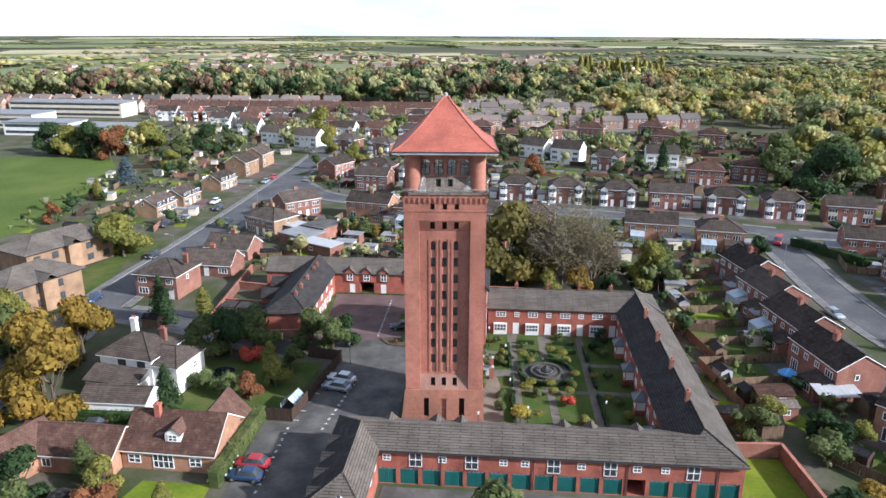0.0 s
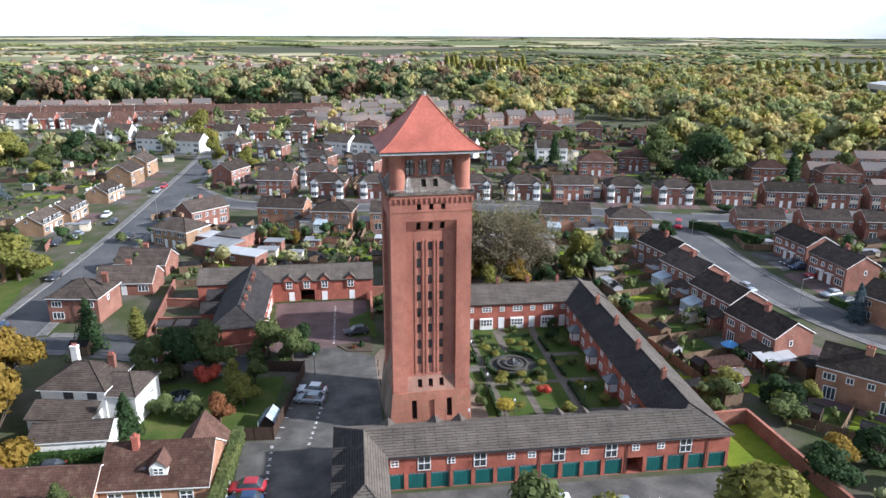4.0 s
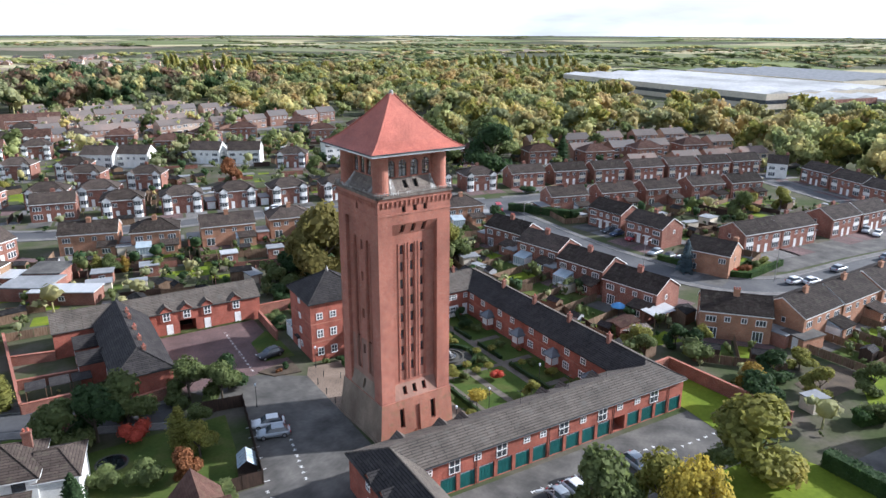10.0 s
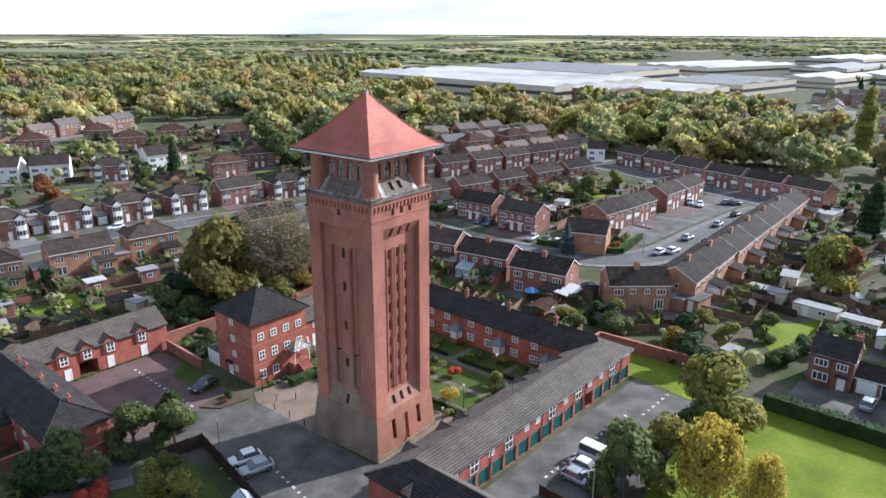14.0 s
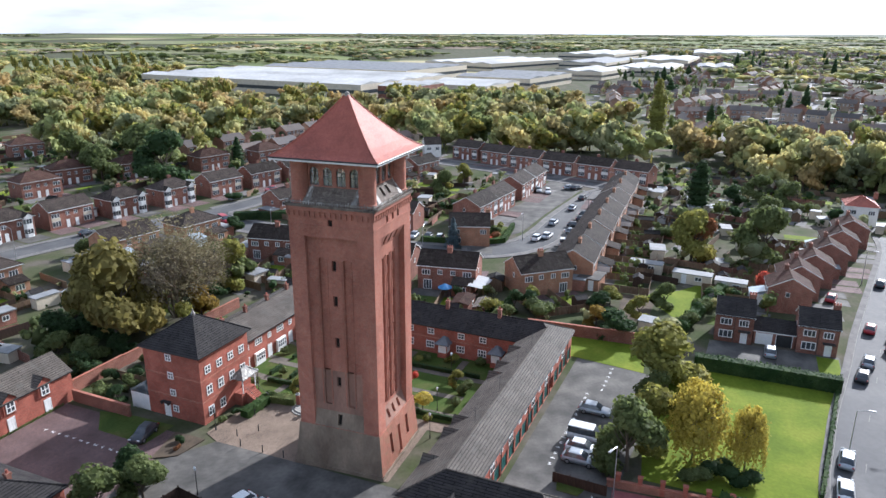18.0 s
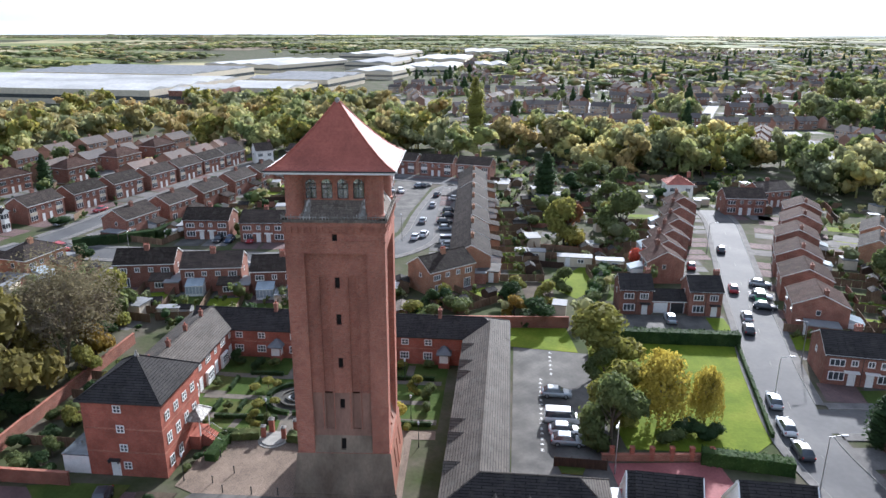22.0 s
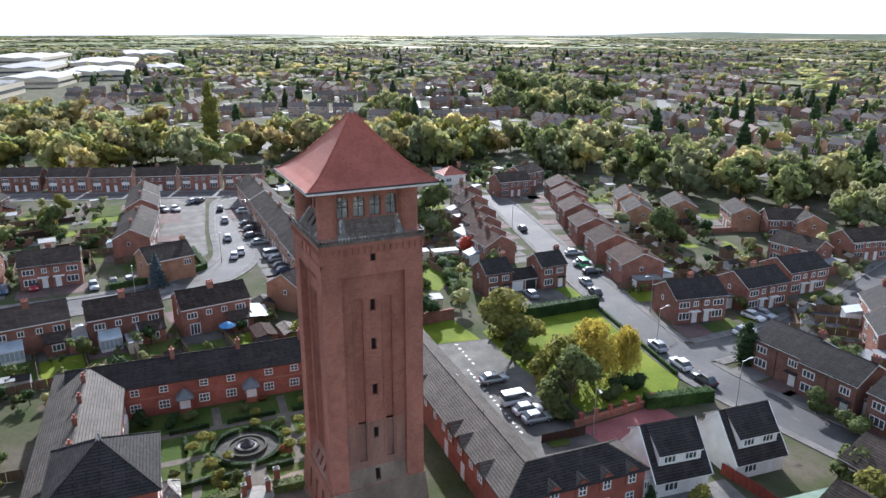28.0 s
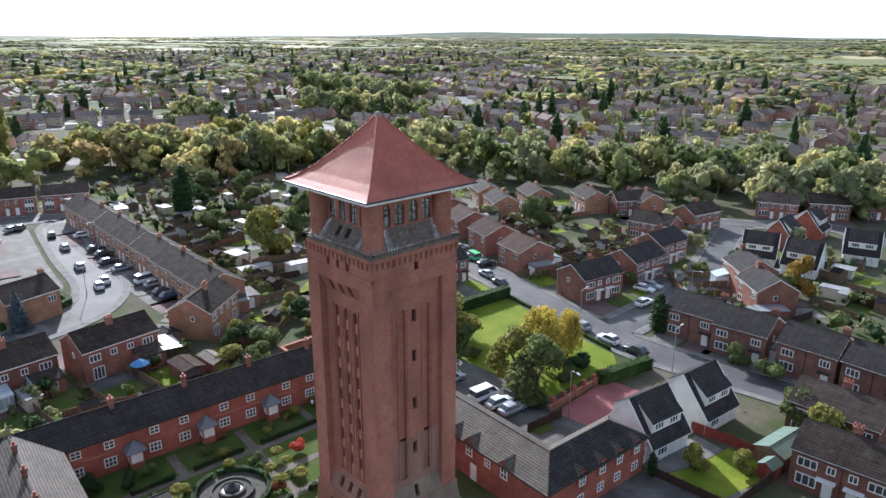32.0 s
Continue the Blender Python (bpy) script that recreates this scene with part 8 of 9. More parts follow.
        outer = [(rad + w_ / 2) * Vector((math.cos(a0 + (a1 - a0) * i / 12), math.sin(a0 + (a1 - a0) * i / 12))) for i in range(13)]
        ribbon(g, [tuple(p) for p in inner], [tuple(p) for p in outer], 0.62, 0)
        pts7 = [((rad + rr.uniform(-w_ / 2, w_ / 2)) * math.cos(q), (rad + rr.uniform(-w_ / 2, w_ / 2)) * math.sin(q), 0.62 + rr.normal(0, 0.04)) for q in rr.uniform(a0, a1, 260)]
        leaf_quads(g, pts7, [(0, 0, 1)] * len(pts7), 0.08, rr)
        solid("box_hedge", g, L_DARK, "low curved box hedge round the fountain", "hedge", group="box hedges round the fountain", m=pose(FX, FY, 0.05))
GARDEN_PATHS = [((10.0, -9.6), (11.2, 24.2), 1.3), ((20.6, -10), (22.6, 22.5), 1.2), ((15, -8.5), (15.4, 5.4), 1.1), ((15.8, 14.6), (16.3, 23.4), 1.2), ((10.6, 4.6), (21.4, 3.8), 0.9), ((11, 10.2), (13, 10.1), 1.1), ((21.6, 12.6), (27.3, 12.2), 1.1), ((21.2, 3.9), (26.8, 3.4), 1.1), ((20.9, -5), (26.2, -5.4), 1.1), ((7.2, 9.8), (11, 10), 2.2), ((11.2, 20.4), (11.9, 24.6), 1.0), ((17.0, 20.5), (17.4, 24.4), 1.0), ((22.4, 19.5), (22.9, 24), 1.0), ((10.8, 16.5), (6.6, 17.2), 1.0)]
for i, (a_, b_, w_) in enumerate(GARDEN_PATHS):
    d_ = Vector((b_[0] - a_[0], b_[1] - a_[1])).normalized()
    n_ = Vector((-d_.y, d_.x)) * w_ / 2
    sheet("path", [(a_[0] - n_.x, a_[1] - n_.y), (b_[0] - n_.x, b_[1] - n_.y), (b_[0] + n_.x, b_[1] + n_.y), (a_[0] + n_.x, a_[1] + n_.y)], 0.075 + 0.003 * i, GRAVEL, "narrow brown gravel garden path")
for a_, b_ in (((9.1, -9), (9.9, 3.5)), ((9.9, 5.5), (10.1, 8.8)), ((10.2, 11.5), (10.4, 20)), ((21.5, -9), (22.0, 2.8)), ((22.2, 5), (22.4, 11.4)), ((22.5, 13.6), (22.7, 18.6)), ((12, 17.2), (14.6, 17.0)), ((17.4, 17.0), (21.2, 16.8)), ((12, 20.6), (14.8, 20.4)), ((17.8, 20.2), (21.4, 20))):
    hedge(*a_, *b_, 0.45, 0.7, L_DARK, "low clipped box hedge along a garden path")
for row in ((12.2, 5.8, 1.5, "shrub", L_RUST), (18.6, 5.6, 1.8, "shrub", L_GREEN), (13.4, 3.0, 1.6, "shrub", L_GREEN), (17.2, 0.3, 1.9, "shrub", L_RED), (18.3, -6.5, 2.8, "broad", L_OLIVE), (16.6, -8, 2.4, "shrub", L_GREEN), (13.2, -8.3, 1.6, "shrub", L_GREEN), (24.5, 0.6, 1.4, "shrub", L_GREEN), (25, -2.8, 1.3, "shrub", L_OLIVE), (24.6, 8.5, 1.5, "shrub", L_GREEN), (25.2, 15.8, 1.8, "shrub", L_GREEN), (24.5, 18.2, 2.2, "shrub", L_DARK), (26.2, 21.5, 2.6, "broad", L_DARK), (19.2, 22.4, 1.4, "shrub", L_GREEN), (12.8, 18.8, 1.3, "shrub", L_GREEN), (9.0, 14.2, 2.3, "broad", L_OLIVE), (8.8, 12.4, 2.0, "broad", L_GREEN), (7.9, 2.5, 1.5, "shrub", L_GREEN), (7.8, -1, 1.6, "shrub", L_GREEN), (8.5, 20.8, 1.5, "shrub", L_GREEN), (8.2, -6, 1.3, "shrub", L_OLIVE), (26.5, 6, 1.1, "shrub", L_RUST), (25.5, -8, 1.6, "shrub", L_GREEN), (14.2, 14.8, 1.3, "shrub", L_GREEN), (19.2, 13.6, 1.4, "shrub", L_OLIVE), (-7.2, 21.2, 1.2, "shrub", L_DARK), (-8.6, 20.6, 0.9, "shrub", L_RUST), (3.6, 17.5, 1.2, "shrub", L_GREEN), (0.8, 18.8, 1.2, "shrub", L_DARK), (-1.2, 19.2, 1.1, "shrub", L_GREEN)):
    tree(*row)
def topiary(x, y, h=1.5, leaves=None):
    """A clipped standard: a short stem under a flattened round head."""
    def make():
        r, c = np.random.default_rng(71), Geo()
        clump(c, r, (0, 0, 0.72), (0.46, 0.46, 0.24), 9)
        p, n = on_lobe(r, (0, 0, 0.72), (0.5, 0.5, 0.28), 260, -0.5)
        leaf_quads(c, p, n, 0.06, r)
        return c.mesh("head", leaves or L_OLIVE)
    ob = thing("topiary", "clipped standard shrub with a flat round head", "shrub", pose(x, y, 0.05, 0, 0, x * 50) @ Matrix.Diagonal((h, h, h, 1)), "clipped garden standards")
    part("stem", cached("topiary_stem", lambda: Geo().tube((0, 0, 0), (0, 0, 0.6), 0.03, 0.025, 6).mesh("stem", BARK)), None, ob)
    part("head", cached(("topiary", leaves), make), None, ob)


for px, py, ph in ((18.6, 14.9, 1.7), (16.9, 16.3, 1.6), (17.9, 2.9, 1.5), (15.6, 2.9, 1.4), (15.4, 5.1, 1.5), (12.6, 5.3, 1.6), (11.7, 3.3, 1.9), (23.1, 1.2, 1.3), (22.3, 7.6, 1.4), (19.6, 8.2, 1.4), (12.2, 14.6, 1.7), (13.4, 12.6, 1.4), (24.8, -3.9, 1.6), (12.6, -3.5, 1.4)):
    topiary(px, py, ph)
topiary(10.2, -4.4, 2.6, L_AMBER)
sheet("planted_island", [(-5.6, 18.8), (-9.6, 19.6), (-11.2, 22.3), (-5.4, 23.4)], 0.16, SOIL, "kerbed planting island at the mews entrance", low=0)


def lamp_post(x, y, h=3.2, head=0.22):
    ob = thing("lamp_post", "slim black lamp post with a small lantern", "lamp post", pose(x, y, 0))
    part("pole", cached(("pole", h), lambda: Geo().ring(0, 0, [(0.09, 0), (0.07, 0.5), (0.045, 0.55), (0.04, h)], 8).mesh("pole", BLACK)), None, ob)
    part("lantern", cached(("lantern", head), lambda: Geo().ring(0, 0, [(head * 0.4, 0), (head * 0.7, 0.3), (head * 0.8, 0.32), (0.02, 0.5)], 6).mesh("lantern", LAMP_CLEAR)), None, ob, at=(0, 0, h))
    return ob


for lx, ly in ((10.9, -6.2), (21.4, -4.6), (-3.2, 18.9), (-14.9, 12.6), (4.4, -7.6), (7.2, 19.4), (9.4, 12.6), (-21, 23.5), (9.2, 1.5)):
    lamp_post(lx, ly)


def street_lamp(x, y, turn, h=7.0):
    ob = thing("street_lamp", "tall grey steel street lamp with an outreach arm", "street lamp", pose(x, y, 0, 0, 0, turn))
    part("pole", cached(("spole", h), lambda: Geo().ring(0, 0, [(0.1, 0), (0.1, 1.2), (0.06, 1.3), (0.05, h)], 8).tube((0, 0, h), (1.3, 0, h + 0.25), 0.04, 0.035, 6).mesh("pole", ALLOY)), None, ob)
    part("lamp_head", cached("shead", lambda: Geo().box(1.2, 1.9, -0.12, 0.12, 0.18, 0.32).mesh("lamp_head", SHEET)), None, ob, at=(0, 0, h))


for lx, ly, lt in ((74, 60, 0), (73, 20, 0), (92, 1.5, 180), (120, -10, 90), (150, -13.5, 120), (29, -65.8, 90), (16.5, -56.3, 270), (86, -70, 270), (8.5, -80, 180), (-60, 60, 180), (-55, 110, 180), (40, 104, 90), (-0.5, -30.8, 160), (-3, -53.3, 270)):
    street_lamp(lx, ly, lt)
for i, (bx, by) in enumerate([(-3.5, 15.5), (-1.6, 13.6), (-5.2, 13.8), (-5.4, 10.5), (-5.5, 7.5), (1.5, 16.2)]):
    bo = thing("bollard", "short black iron bollard", "bollard", pose(bx, by, 0.05), "forecourt bollards")
    part("post", cached("bollard", lambda: Geo().ring(0, 0, [(0.09, 0), (0.07, 0.1), (0.06, 0.8), (0.09, 0.85), (0.06, 0.98), (0.01, 1.0)], 8).mesh("post", BLACK)), None, bo)
# gate piers and steps into the garden
for px, py in ((7.0, 8.2), (7.2, 11.4)):
    gp = thing("gate_pier", "red brick gate pier with a stone cap", "gate pier", pose(px, py, 0))
    part("shaft", Geo().box(-0.3, 0.3, -0.3, 0.3, 0, 1.9), BRICK_RED, gp)
    part("cap", Geo().box(-0.38, 0.38, -0.38, 0.38, 1.9, 2.02).ring(0, 0, [(0.4, 2.02), (0.05, 2.3)], 4), STONE, gp)


def brick_wall(pts, h, label="red brick garden wall with a coping", t=0.3, material=None):
    ob = thing("garden_wall", label, "wall")
    for (ax, ay), (bx, by) in zip(pts, pts[1:]):
        d_ = math.hypot(bx - ax, by - ay)
        w_ = part("wall_run", Geo().box(0, d_, -t / 2, t / 2, 0, h), material or BRICK_BROWN, ob, at=(ax, ay, 0), turn=math.degrees(math.atan2(by - ay, bx - ax)))
        part("coping", Geo().box(-0.05, d_ + 0.05, -t / 2 - 0.06, t / 2 + 0.06, h, h + 0.09), BRICK, w_)
    return ob


brick_wall([(35.3, -11.8), (41.4, -11.8), (41.6, -31.5)], 2.0)
brick_wall([(2.2, -29.8), (2.6, -44)], 0.9)
for i in range(6):
    py = -31 - 2.4 * i
    solid("wall_pier", Geo().box(-0.25, 0.25, -0.25, 0.25, 0, 1.75).box(-0.3, 0.3, -0.3, 0.3, 1.75, 1.85), BRICK_RED, "brick pier of a yard wall", "pier", group="yard wall piers", m=pose(2.4 + 0.03 * i, py, 0))
brick_wall([(-3.6, 42), (-4.4, 31.5)], 1.7)
brick_wall([(-22.6, 22.0), (-38.8, 20.2)], 1.8)
brick_wall([(-4, 44), (7, 43.2)], 1.9)
brick_wall([(7, 43.2), (33, 40.8)], 1.8)


def fence(x0, y0, x1, y1, h=1.6, material=None, label="weathered timber panel fence", group="garden fences"):
    """Panels between posts, each a part."""
    d_ = math.hypot(x1 - x0, y1 - y0)
    n = max(1, round(d_ / 1.9))
    w_ = d_ / n
    material = material or WOOD
    ob = thing("fence", label, "fence", pose(x0, y0, 0, 0, 0, math.degrees(math.atan2(y1 - y0, x1 - x0))), group)

    def make_panel():
        g, k, side = Geo(), 7, []
        for i in range(k):
            z0, z1 = 0.05 + (h - 0.1) * i / k, 0.05 + (h - 0.1) * (i + 1) / k
            side += [(0.03, z0), (0.014, z1)]
        loop = side + [(-y_, z_) for y_, z_ in side[::-1]]
        n, c = len(g.v), len(loop)
        g.v += [(0.04, y_, z_) for y_, z_ in loop] + [(1.86, y_, z_) for y_, z_ in loop]
        for i in range(c):
            j = (i + 1) % c
            g.f.append((n + j, n + i, n + c + i, n + c + j))
            g.m.append(0)
        return g.mesh("panel", material)
    pm = cached(("panel", h, material.name), make_panel)
    for i in range(n):
        o = part("panel", pm, None, ob, at=(i * w_, 0, 0))
        o.scale = (w_ / 1.9, 1, 1)
        if material == DARK_WOOD:
            part("post", cached(("post", h), lambda: Geo().box(-0.05, 0.05, -0.05, 0.05, 0, h + 0.12).mesh("post", material)), None, ob, at=(i * w_, 0, 0))
    return ob


fence(-20.4, -4.4, -16.4, 13.8, 1.9, DARK_WOOD, "dark stained timber fence beside the car park")
fence(-16.4, 13.8, -22, 15, 1.9, DARK_WOOD, "dark stained timber fence beside the car park")
fence(-20.4, -4.4, -25, -3.9, 1.9, DARK_WOOD, "dark stained timber fence beside the car park")
fence(0.2, -30, 0.9, -23.8, 1.4, DARK_WOOD, "dark timber screen in the garage court")
gh = thing("greenhouse", "small dark-framed greenhouse beside a fence", "greenhouse", pose(-21.0, -0.6, 0, 0, 0, 74))
part("frame", Geo().box(-1.6, 1.6, -1.1, 1.1, 0, 0.5).box(-1.6, 1.6, -0.04, 0.04, 2.15, 2.25), DARK_WOOD, gh)
for i in range(5):
    for s in (-1, 1):
        p0 = -1.55 + 0.63 * i
        g = Geo().quad((p0, s * 1.1, 1.3), (p0 + 0.58, s * 1.1, 1.3), (p0 + 0.58, 0, 2.2), (p0, 0, 2.2)).quad((p0, s * 1.1, 0.5), (p0 + 0.58, s * 1.1, 0.5), (p0 + 0.58, s * 1.1, 1.3), (p0, s * 1.1, 1.3))
        part("pane", g, CLEAR, gh)

# bay marks
marks = Geo()


def bay_line(ax, ay, bx, by, step=1.22, z=0.05, tick=0.0):
    """A row of painted T marks, every second one turned, with bay ticks beside it."""
    d = Vector((bx - ax, by - ay))
    turn, n = math.degrees(math.atan2(d.y, d.x)), int(d.length / step)
    for i in range(n + 1):
        p, g = Vector((ax, ay)) + d * (i / n), Geo()
        if i % 2:
            g.box(-0.05, 0.05, -0.26, 0.26, 0, 0.006, 0, "t").box(0.05, 0.27, -0.05, 0.05, 0, 0.006, 0, "t")
        else:
            g.box(-0.24, -0.15, -0.2, 0.2, 0, 0.006, 0, "t").box(0.12, 0.21, -0.2, 0.2, 0, 0.006, 0, "t").box(-0.15, 0.12, -0.045, 0.045, 0, 0.006, 0, "t")
        if tick and i % 2:
            g.box(-0.05, 0.05, tick - 0.5, tick + 0.5, 0, 0.006, 0, "t")
        g.turned(pose(p.x, p.y, z, 0, 0, turn))
        k = len(marks.v)
        marks.v += g.v
        marks.f += [tuple(q + k for q in f) for f in g.f]
        marks.m += g.m


bay_line(-16.0, -6.2, -13.3, 7.2, tick=4.4)
bay_line(-21.3, -19.5, -20.6, -6.1)
bay_line(-11.6, 23.4, -10.6, 39.4, z=0.057)
bay_line(24.3, -26.4, 31.4, -27.0)
bay_line(4.2, -22.9, 22.5, -24.6)
solid("bay_markings", marks, WHITE, "white painted parking bay marks", "road marking", "structure")
lane = Geo()
for name_, step_ in (("west", 4), ("south_east", 6)):
    line_, _ = ROADS[name_]
    for i in range(0, len(line_) - 2, step_):
        (ax, ay), (bx, by) = line_[i], line_[i + 1]
        d_ = Vector((bx - ax, by - ay)).normalized()
        n_ = Vector((-d_.y, d_.x)) * 0.04
        lane.quad((ax - n_.x, ay - n_.y, 0.072), (bx - n_.x, by - n_.y, 0.072), (bx + n_.x, by + n_.y, 0.072), (ax + n_.x, ay + n_.y, 0.072))
solid("lane_markings", lane, KERB, "broken white centre line of the roads", "road marking", "structure")

# yards west of the mews
brick_wall([(-41.8, 28.4), (-42.0, 56.0)], 1.7)
brick_wall([(-41.8, 28.4), (-31.0, 27.6)], 1.5)
brick_wall([(-41.8, 36.4), (-33.5, 35.2)], 1.5)
brick_wall([(-42.0, 45.6), (-35.8, 44.0)], 1.6)
fence(-42, 56, -35.6, 55.6, 1.6)
fence(-35.6, 55.6, -3, 53, 1.6)
for k, (lx, ly) in enumerate(((-39.6, 31.8), (-36.6, 31.6), (-33.8, 31.4))):
    lt = thing("lean_to", "dark glazed lean-to shelter on timber posts", "shelter", pose(lx, ly, 0, 0, 0, -3), "lean-to shelters")
    part("roof", Geo().box(-1.3, 1.3, -1.5, 1.5, 2.2, 2.28), SLATE_AND_SHADE, lt)
    for sx_, sy_ in ((-1.2, -1.4), (1.2, -1.4), (-1.2, 1.4), (1.2, 1.4)):
        part("post", cached("lean_post", lambda: Geo().box(-0.05, 0.05, -0.05, 0.05, 0, 2.2).mesh("post", WOOD)), None, lt, at=(sx_, sy_, 0))
for bx_, by_, bl_, bd_, bh_, bt_, words in ((-35.5, 78.0, 9.0, 7.5, 2.7, -35, "pale"), (-30.6, 70.8, 12.0, 4.6, 2.5, -32, "grey"), (-31.8, 84.2, 7.0, 7.5, 3.1, -30, "dark"), (-39.5, 85.5, 6.0, 5.0, 2.8, -35, "grey"), (-23.0, 78.5, 4.0, 3.0, 2.3, -15, "pale"), (-14, 78, 3.6, 3.2, 2.3, -12, "pale"), (2.5, 76.5, 3.4, 2.8, 2.4, -12, "grey"), (12.5, 74.8, 3.4, 2.8, 2.4, -12, "pale"), (30, 72, 3.6, 2.8, 2.4, -12, "grey"), (41, 70, 4.0, 3.0, 2.4, -12, "pale")):
    ex = thing("flat_roofed_outbuilding", f"single-storey brick outbuilding with a {words} flat roof", "outbuilding", pose(bx_, by_, 0, 0, 0, bt_), "flat-roofed outbuildings")
    part("wall", Geo().box(-bl_ / 2, bl_ / 2, -bd_ / 2, bd_ / 2, 0, bh_, 0, "wesn"), BRICK_BROWN, ex)
    part("roof", Geo().box(-bl_ / 2 - 0.2, bl_ / 2 + 0.2, -bd_ / 2 - 0.2, bd_ / 2 + 0.2, bh_, bh_ + 0.2), {"pale": ROOF_LIGHT, "grey": SHEET, "dark": ASPHALT}[words], ex)
    add_window(ex, 0, -bd_ / 2, 0.9, 1.2, 1.0, 2, 1)
    add_window(ex, -bl_ / 2, 0, 0.9, 1.0, 1.0, 2, 1, -90)
# sheds and canopies in the garden behind the terrace
cn = thing("canopy", "pale corrugated canopy on timber posts beside a house", "canopy", pose(54.7, 0.9, 0, 0, 0, 0))
part("roof", Geo().quad((-3.0, -1.5, 2.3), (3.0, -1.8, 2.45), (3.0, 1.3, 2.75), (-3.0, 1.7, 2.65)).quad((-3.0, 1.7, 2.57), (3.0, 1.3, 2.67), (3.0, -1.8, 2.37), (-3.0, -1.5, 2.22)), SHEET, cn)
for px_, py_ in ((-2.8, -1.4), (0, -1.5), (2.8, -1.6), (-2.8, 1.5), (2.8, 1.2)):
    part("post", cached("canopy_leg", lambda: Geo().box(-0.06, 0.06, -0.06, 0.06, 0, 2.4).mesh("post", WOOD)), None, cn, at=(px_, py_, 0))
gz = thing("gazebo", "small garden gazebo with a blue and white canopy", "gazebo", pose(50.6, 6.7, 0))
part("cover", Geo().ring(0, 0, [(1.45, 2.1), (1.4, 2.18), (0.7, 2.6), (0.03, 2.9)], 8), BLUE_SHEET, gz)
for k in range(4):
    a_ = math.pi / 4 + math.pi / 2 * k
    part("post", cached("gazebo_leg", lambda: Geo().box(-0.04, 0.04, -0.04, 0.04, 0, 2.15).mesh("post", BLACK)), None, gz, at=(1.2 * math.cos(a_), 1.2 * math.sin(a_), 0))
for bx_, by_, bl_, bd_, words, rm_ in ((46.0, 1.6, 5.2, 3.2, "russet", RUST_TILE), (45.2, -2.2, 4.8, 2.2, "mossy", MOSS_TILE)):
    ex = thing("garden_building", f"long low brick garden building with a {words} roof", "outbuilding", pose(bx_, by_, 0, 0, 0, 3), "garden buildings")
    part("wall", Geo().box(-bl_ / 2, bl_ / 2, -bd_ / 2, bd_ / 2, 0, 2.1, 0, "wesn"), BRICK_BROWN, ex)
    part("roof", gable_roof(Geo(), -bl_ / 2, bl_ / 2, -bd_ / 2, bd_ / 2, 2.1, 2.5, 0.2, 0.1), rm_, ex)
    add_window(ex, 0.8, -bd_ / 2, 0.9, 1.0, 0.8, 2, 1)
ga = thing("flat_roofed_outbuilding", "brick garage with a dark flat roof beside a house", "outbuilding", pose(66.5, -18.7, 0, 0, 0, -8), "flat-roofed outbuildings")
part("wall", Geo().box(-2.5, 2.5, -2.1, 2.1, 0, 2.3, 0, "wesn"), BRICK_BUFF, ga)
part("roof", Geo().box(-2.7, 2.7, -2.3, 2.3, 2.3, 2.5), ASPHALT, ga)
add_door(ga, -2.5, -0.6, 0.02, turn=-90)
sheet("crescent_drives", [(163, 2), (153, -3.0), (120, 1.5), (100, 3.4), (91, 8.0), (92, 16.0), (132, 10.5), (163, 9)], 0.024, ASPHALT, "dark asphalt drives in front of the crescent houses")
sheet("corner_garden", [(86.2, 11.6), (89.6, 6.3), (103, 7.5), (104, 12.2), (93, 13.5)], 0.05, LAWN_DULL, "front garden of the corner house inside its hedge")
for row in ((88.6, 9.6, 1.8, "shrub", L_RED, 1.2), (91.5, 8.6, 2.2, "shrub", L_RUST, 1.2), (94.5, 9.4, 2.4, "broad", L_DARK, 1.2), (97.5, 9.0, 1.8, "shrub", L_GREEN, 1.3), (100.5, 9.6, 2.0, "shrub", L_OLIVE, 1.2), (90.2, 11.6, 1.4, "shrub", L_GREEN, 1.2)):
    tree(*row)
sheet("front_lawn", [(15.9, -69.5), (20.4, -70.2), (20.8, -77), (16.2, -76)], 0.06, LAWN_DULL, "front lawn beside the south road")
sheet("front_lawn", [(19.6, -98), (23, -98.5), (23.6, -106), (21.2, -106)], 0.06, LAWN_DULL, "front lawn beside the south road")
sheet("bare_plot", [(53, -25.4), (64, -25.0), (64.5, -31.5), (51, -30.5)], 0.05, SOIL, "bare brown earth of a garden plot")
for row in ((48.7, -7.4, 4.4, "broad", L_DARK, 1.0), (50.2, -10.2, 4.0, "broad", L_DARK, 1.1), (52.4, -9.6, 4.2, "broad", L_OLIVE, 1.0), (52.0, -22.5, 4.6, "broad", L_DARK, 1.4), (57.5, -23.5, 4.0, "broad", L_OLIVE, 1.3)):
    tree(*row)
for row in ((1, 36.5, 3.0, "broad", L_GREEN, 1.0), (4.5, 38.5, 2.2, "shrub", L_DARK, 1.1), (-1.5, 39, 2.6, "shrub", L_GREEN, 1.1), (7.5, 37.5, 3.2, "broad", L_OLIVE, 1.0), (11, 39, 2.4, "shrub", L_GREEN, 1.2), (15, 38.4, 2.8, "broad", L_DARK, 1.0), (19, 37.8, 2.2, "shrub", L_OLIVE, 1.1), (3, 41.6, 2.0, "shrub", L_DARK, 1.2), (9.5, 41, 2.0, "shrub", L_GREEN, 1.2), (23, 38, 2.6, "shrub", L_GREEN, 1.1)):
    tree(*row)
for fx_ in (3.0, 9.0, 14.5, 20.0):
    fence(fx_, 34.6, fx_ + 0.5, 41.6, 1.5)
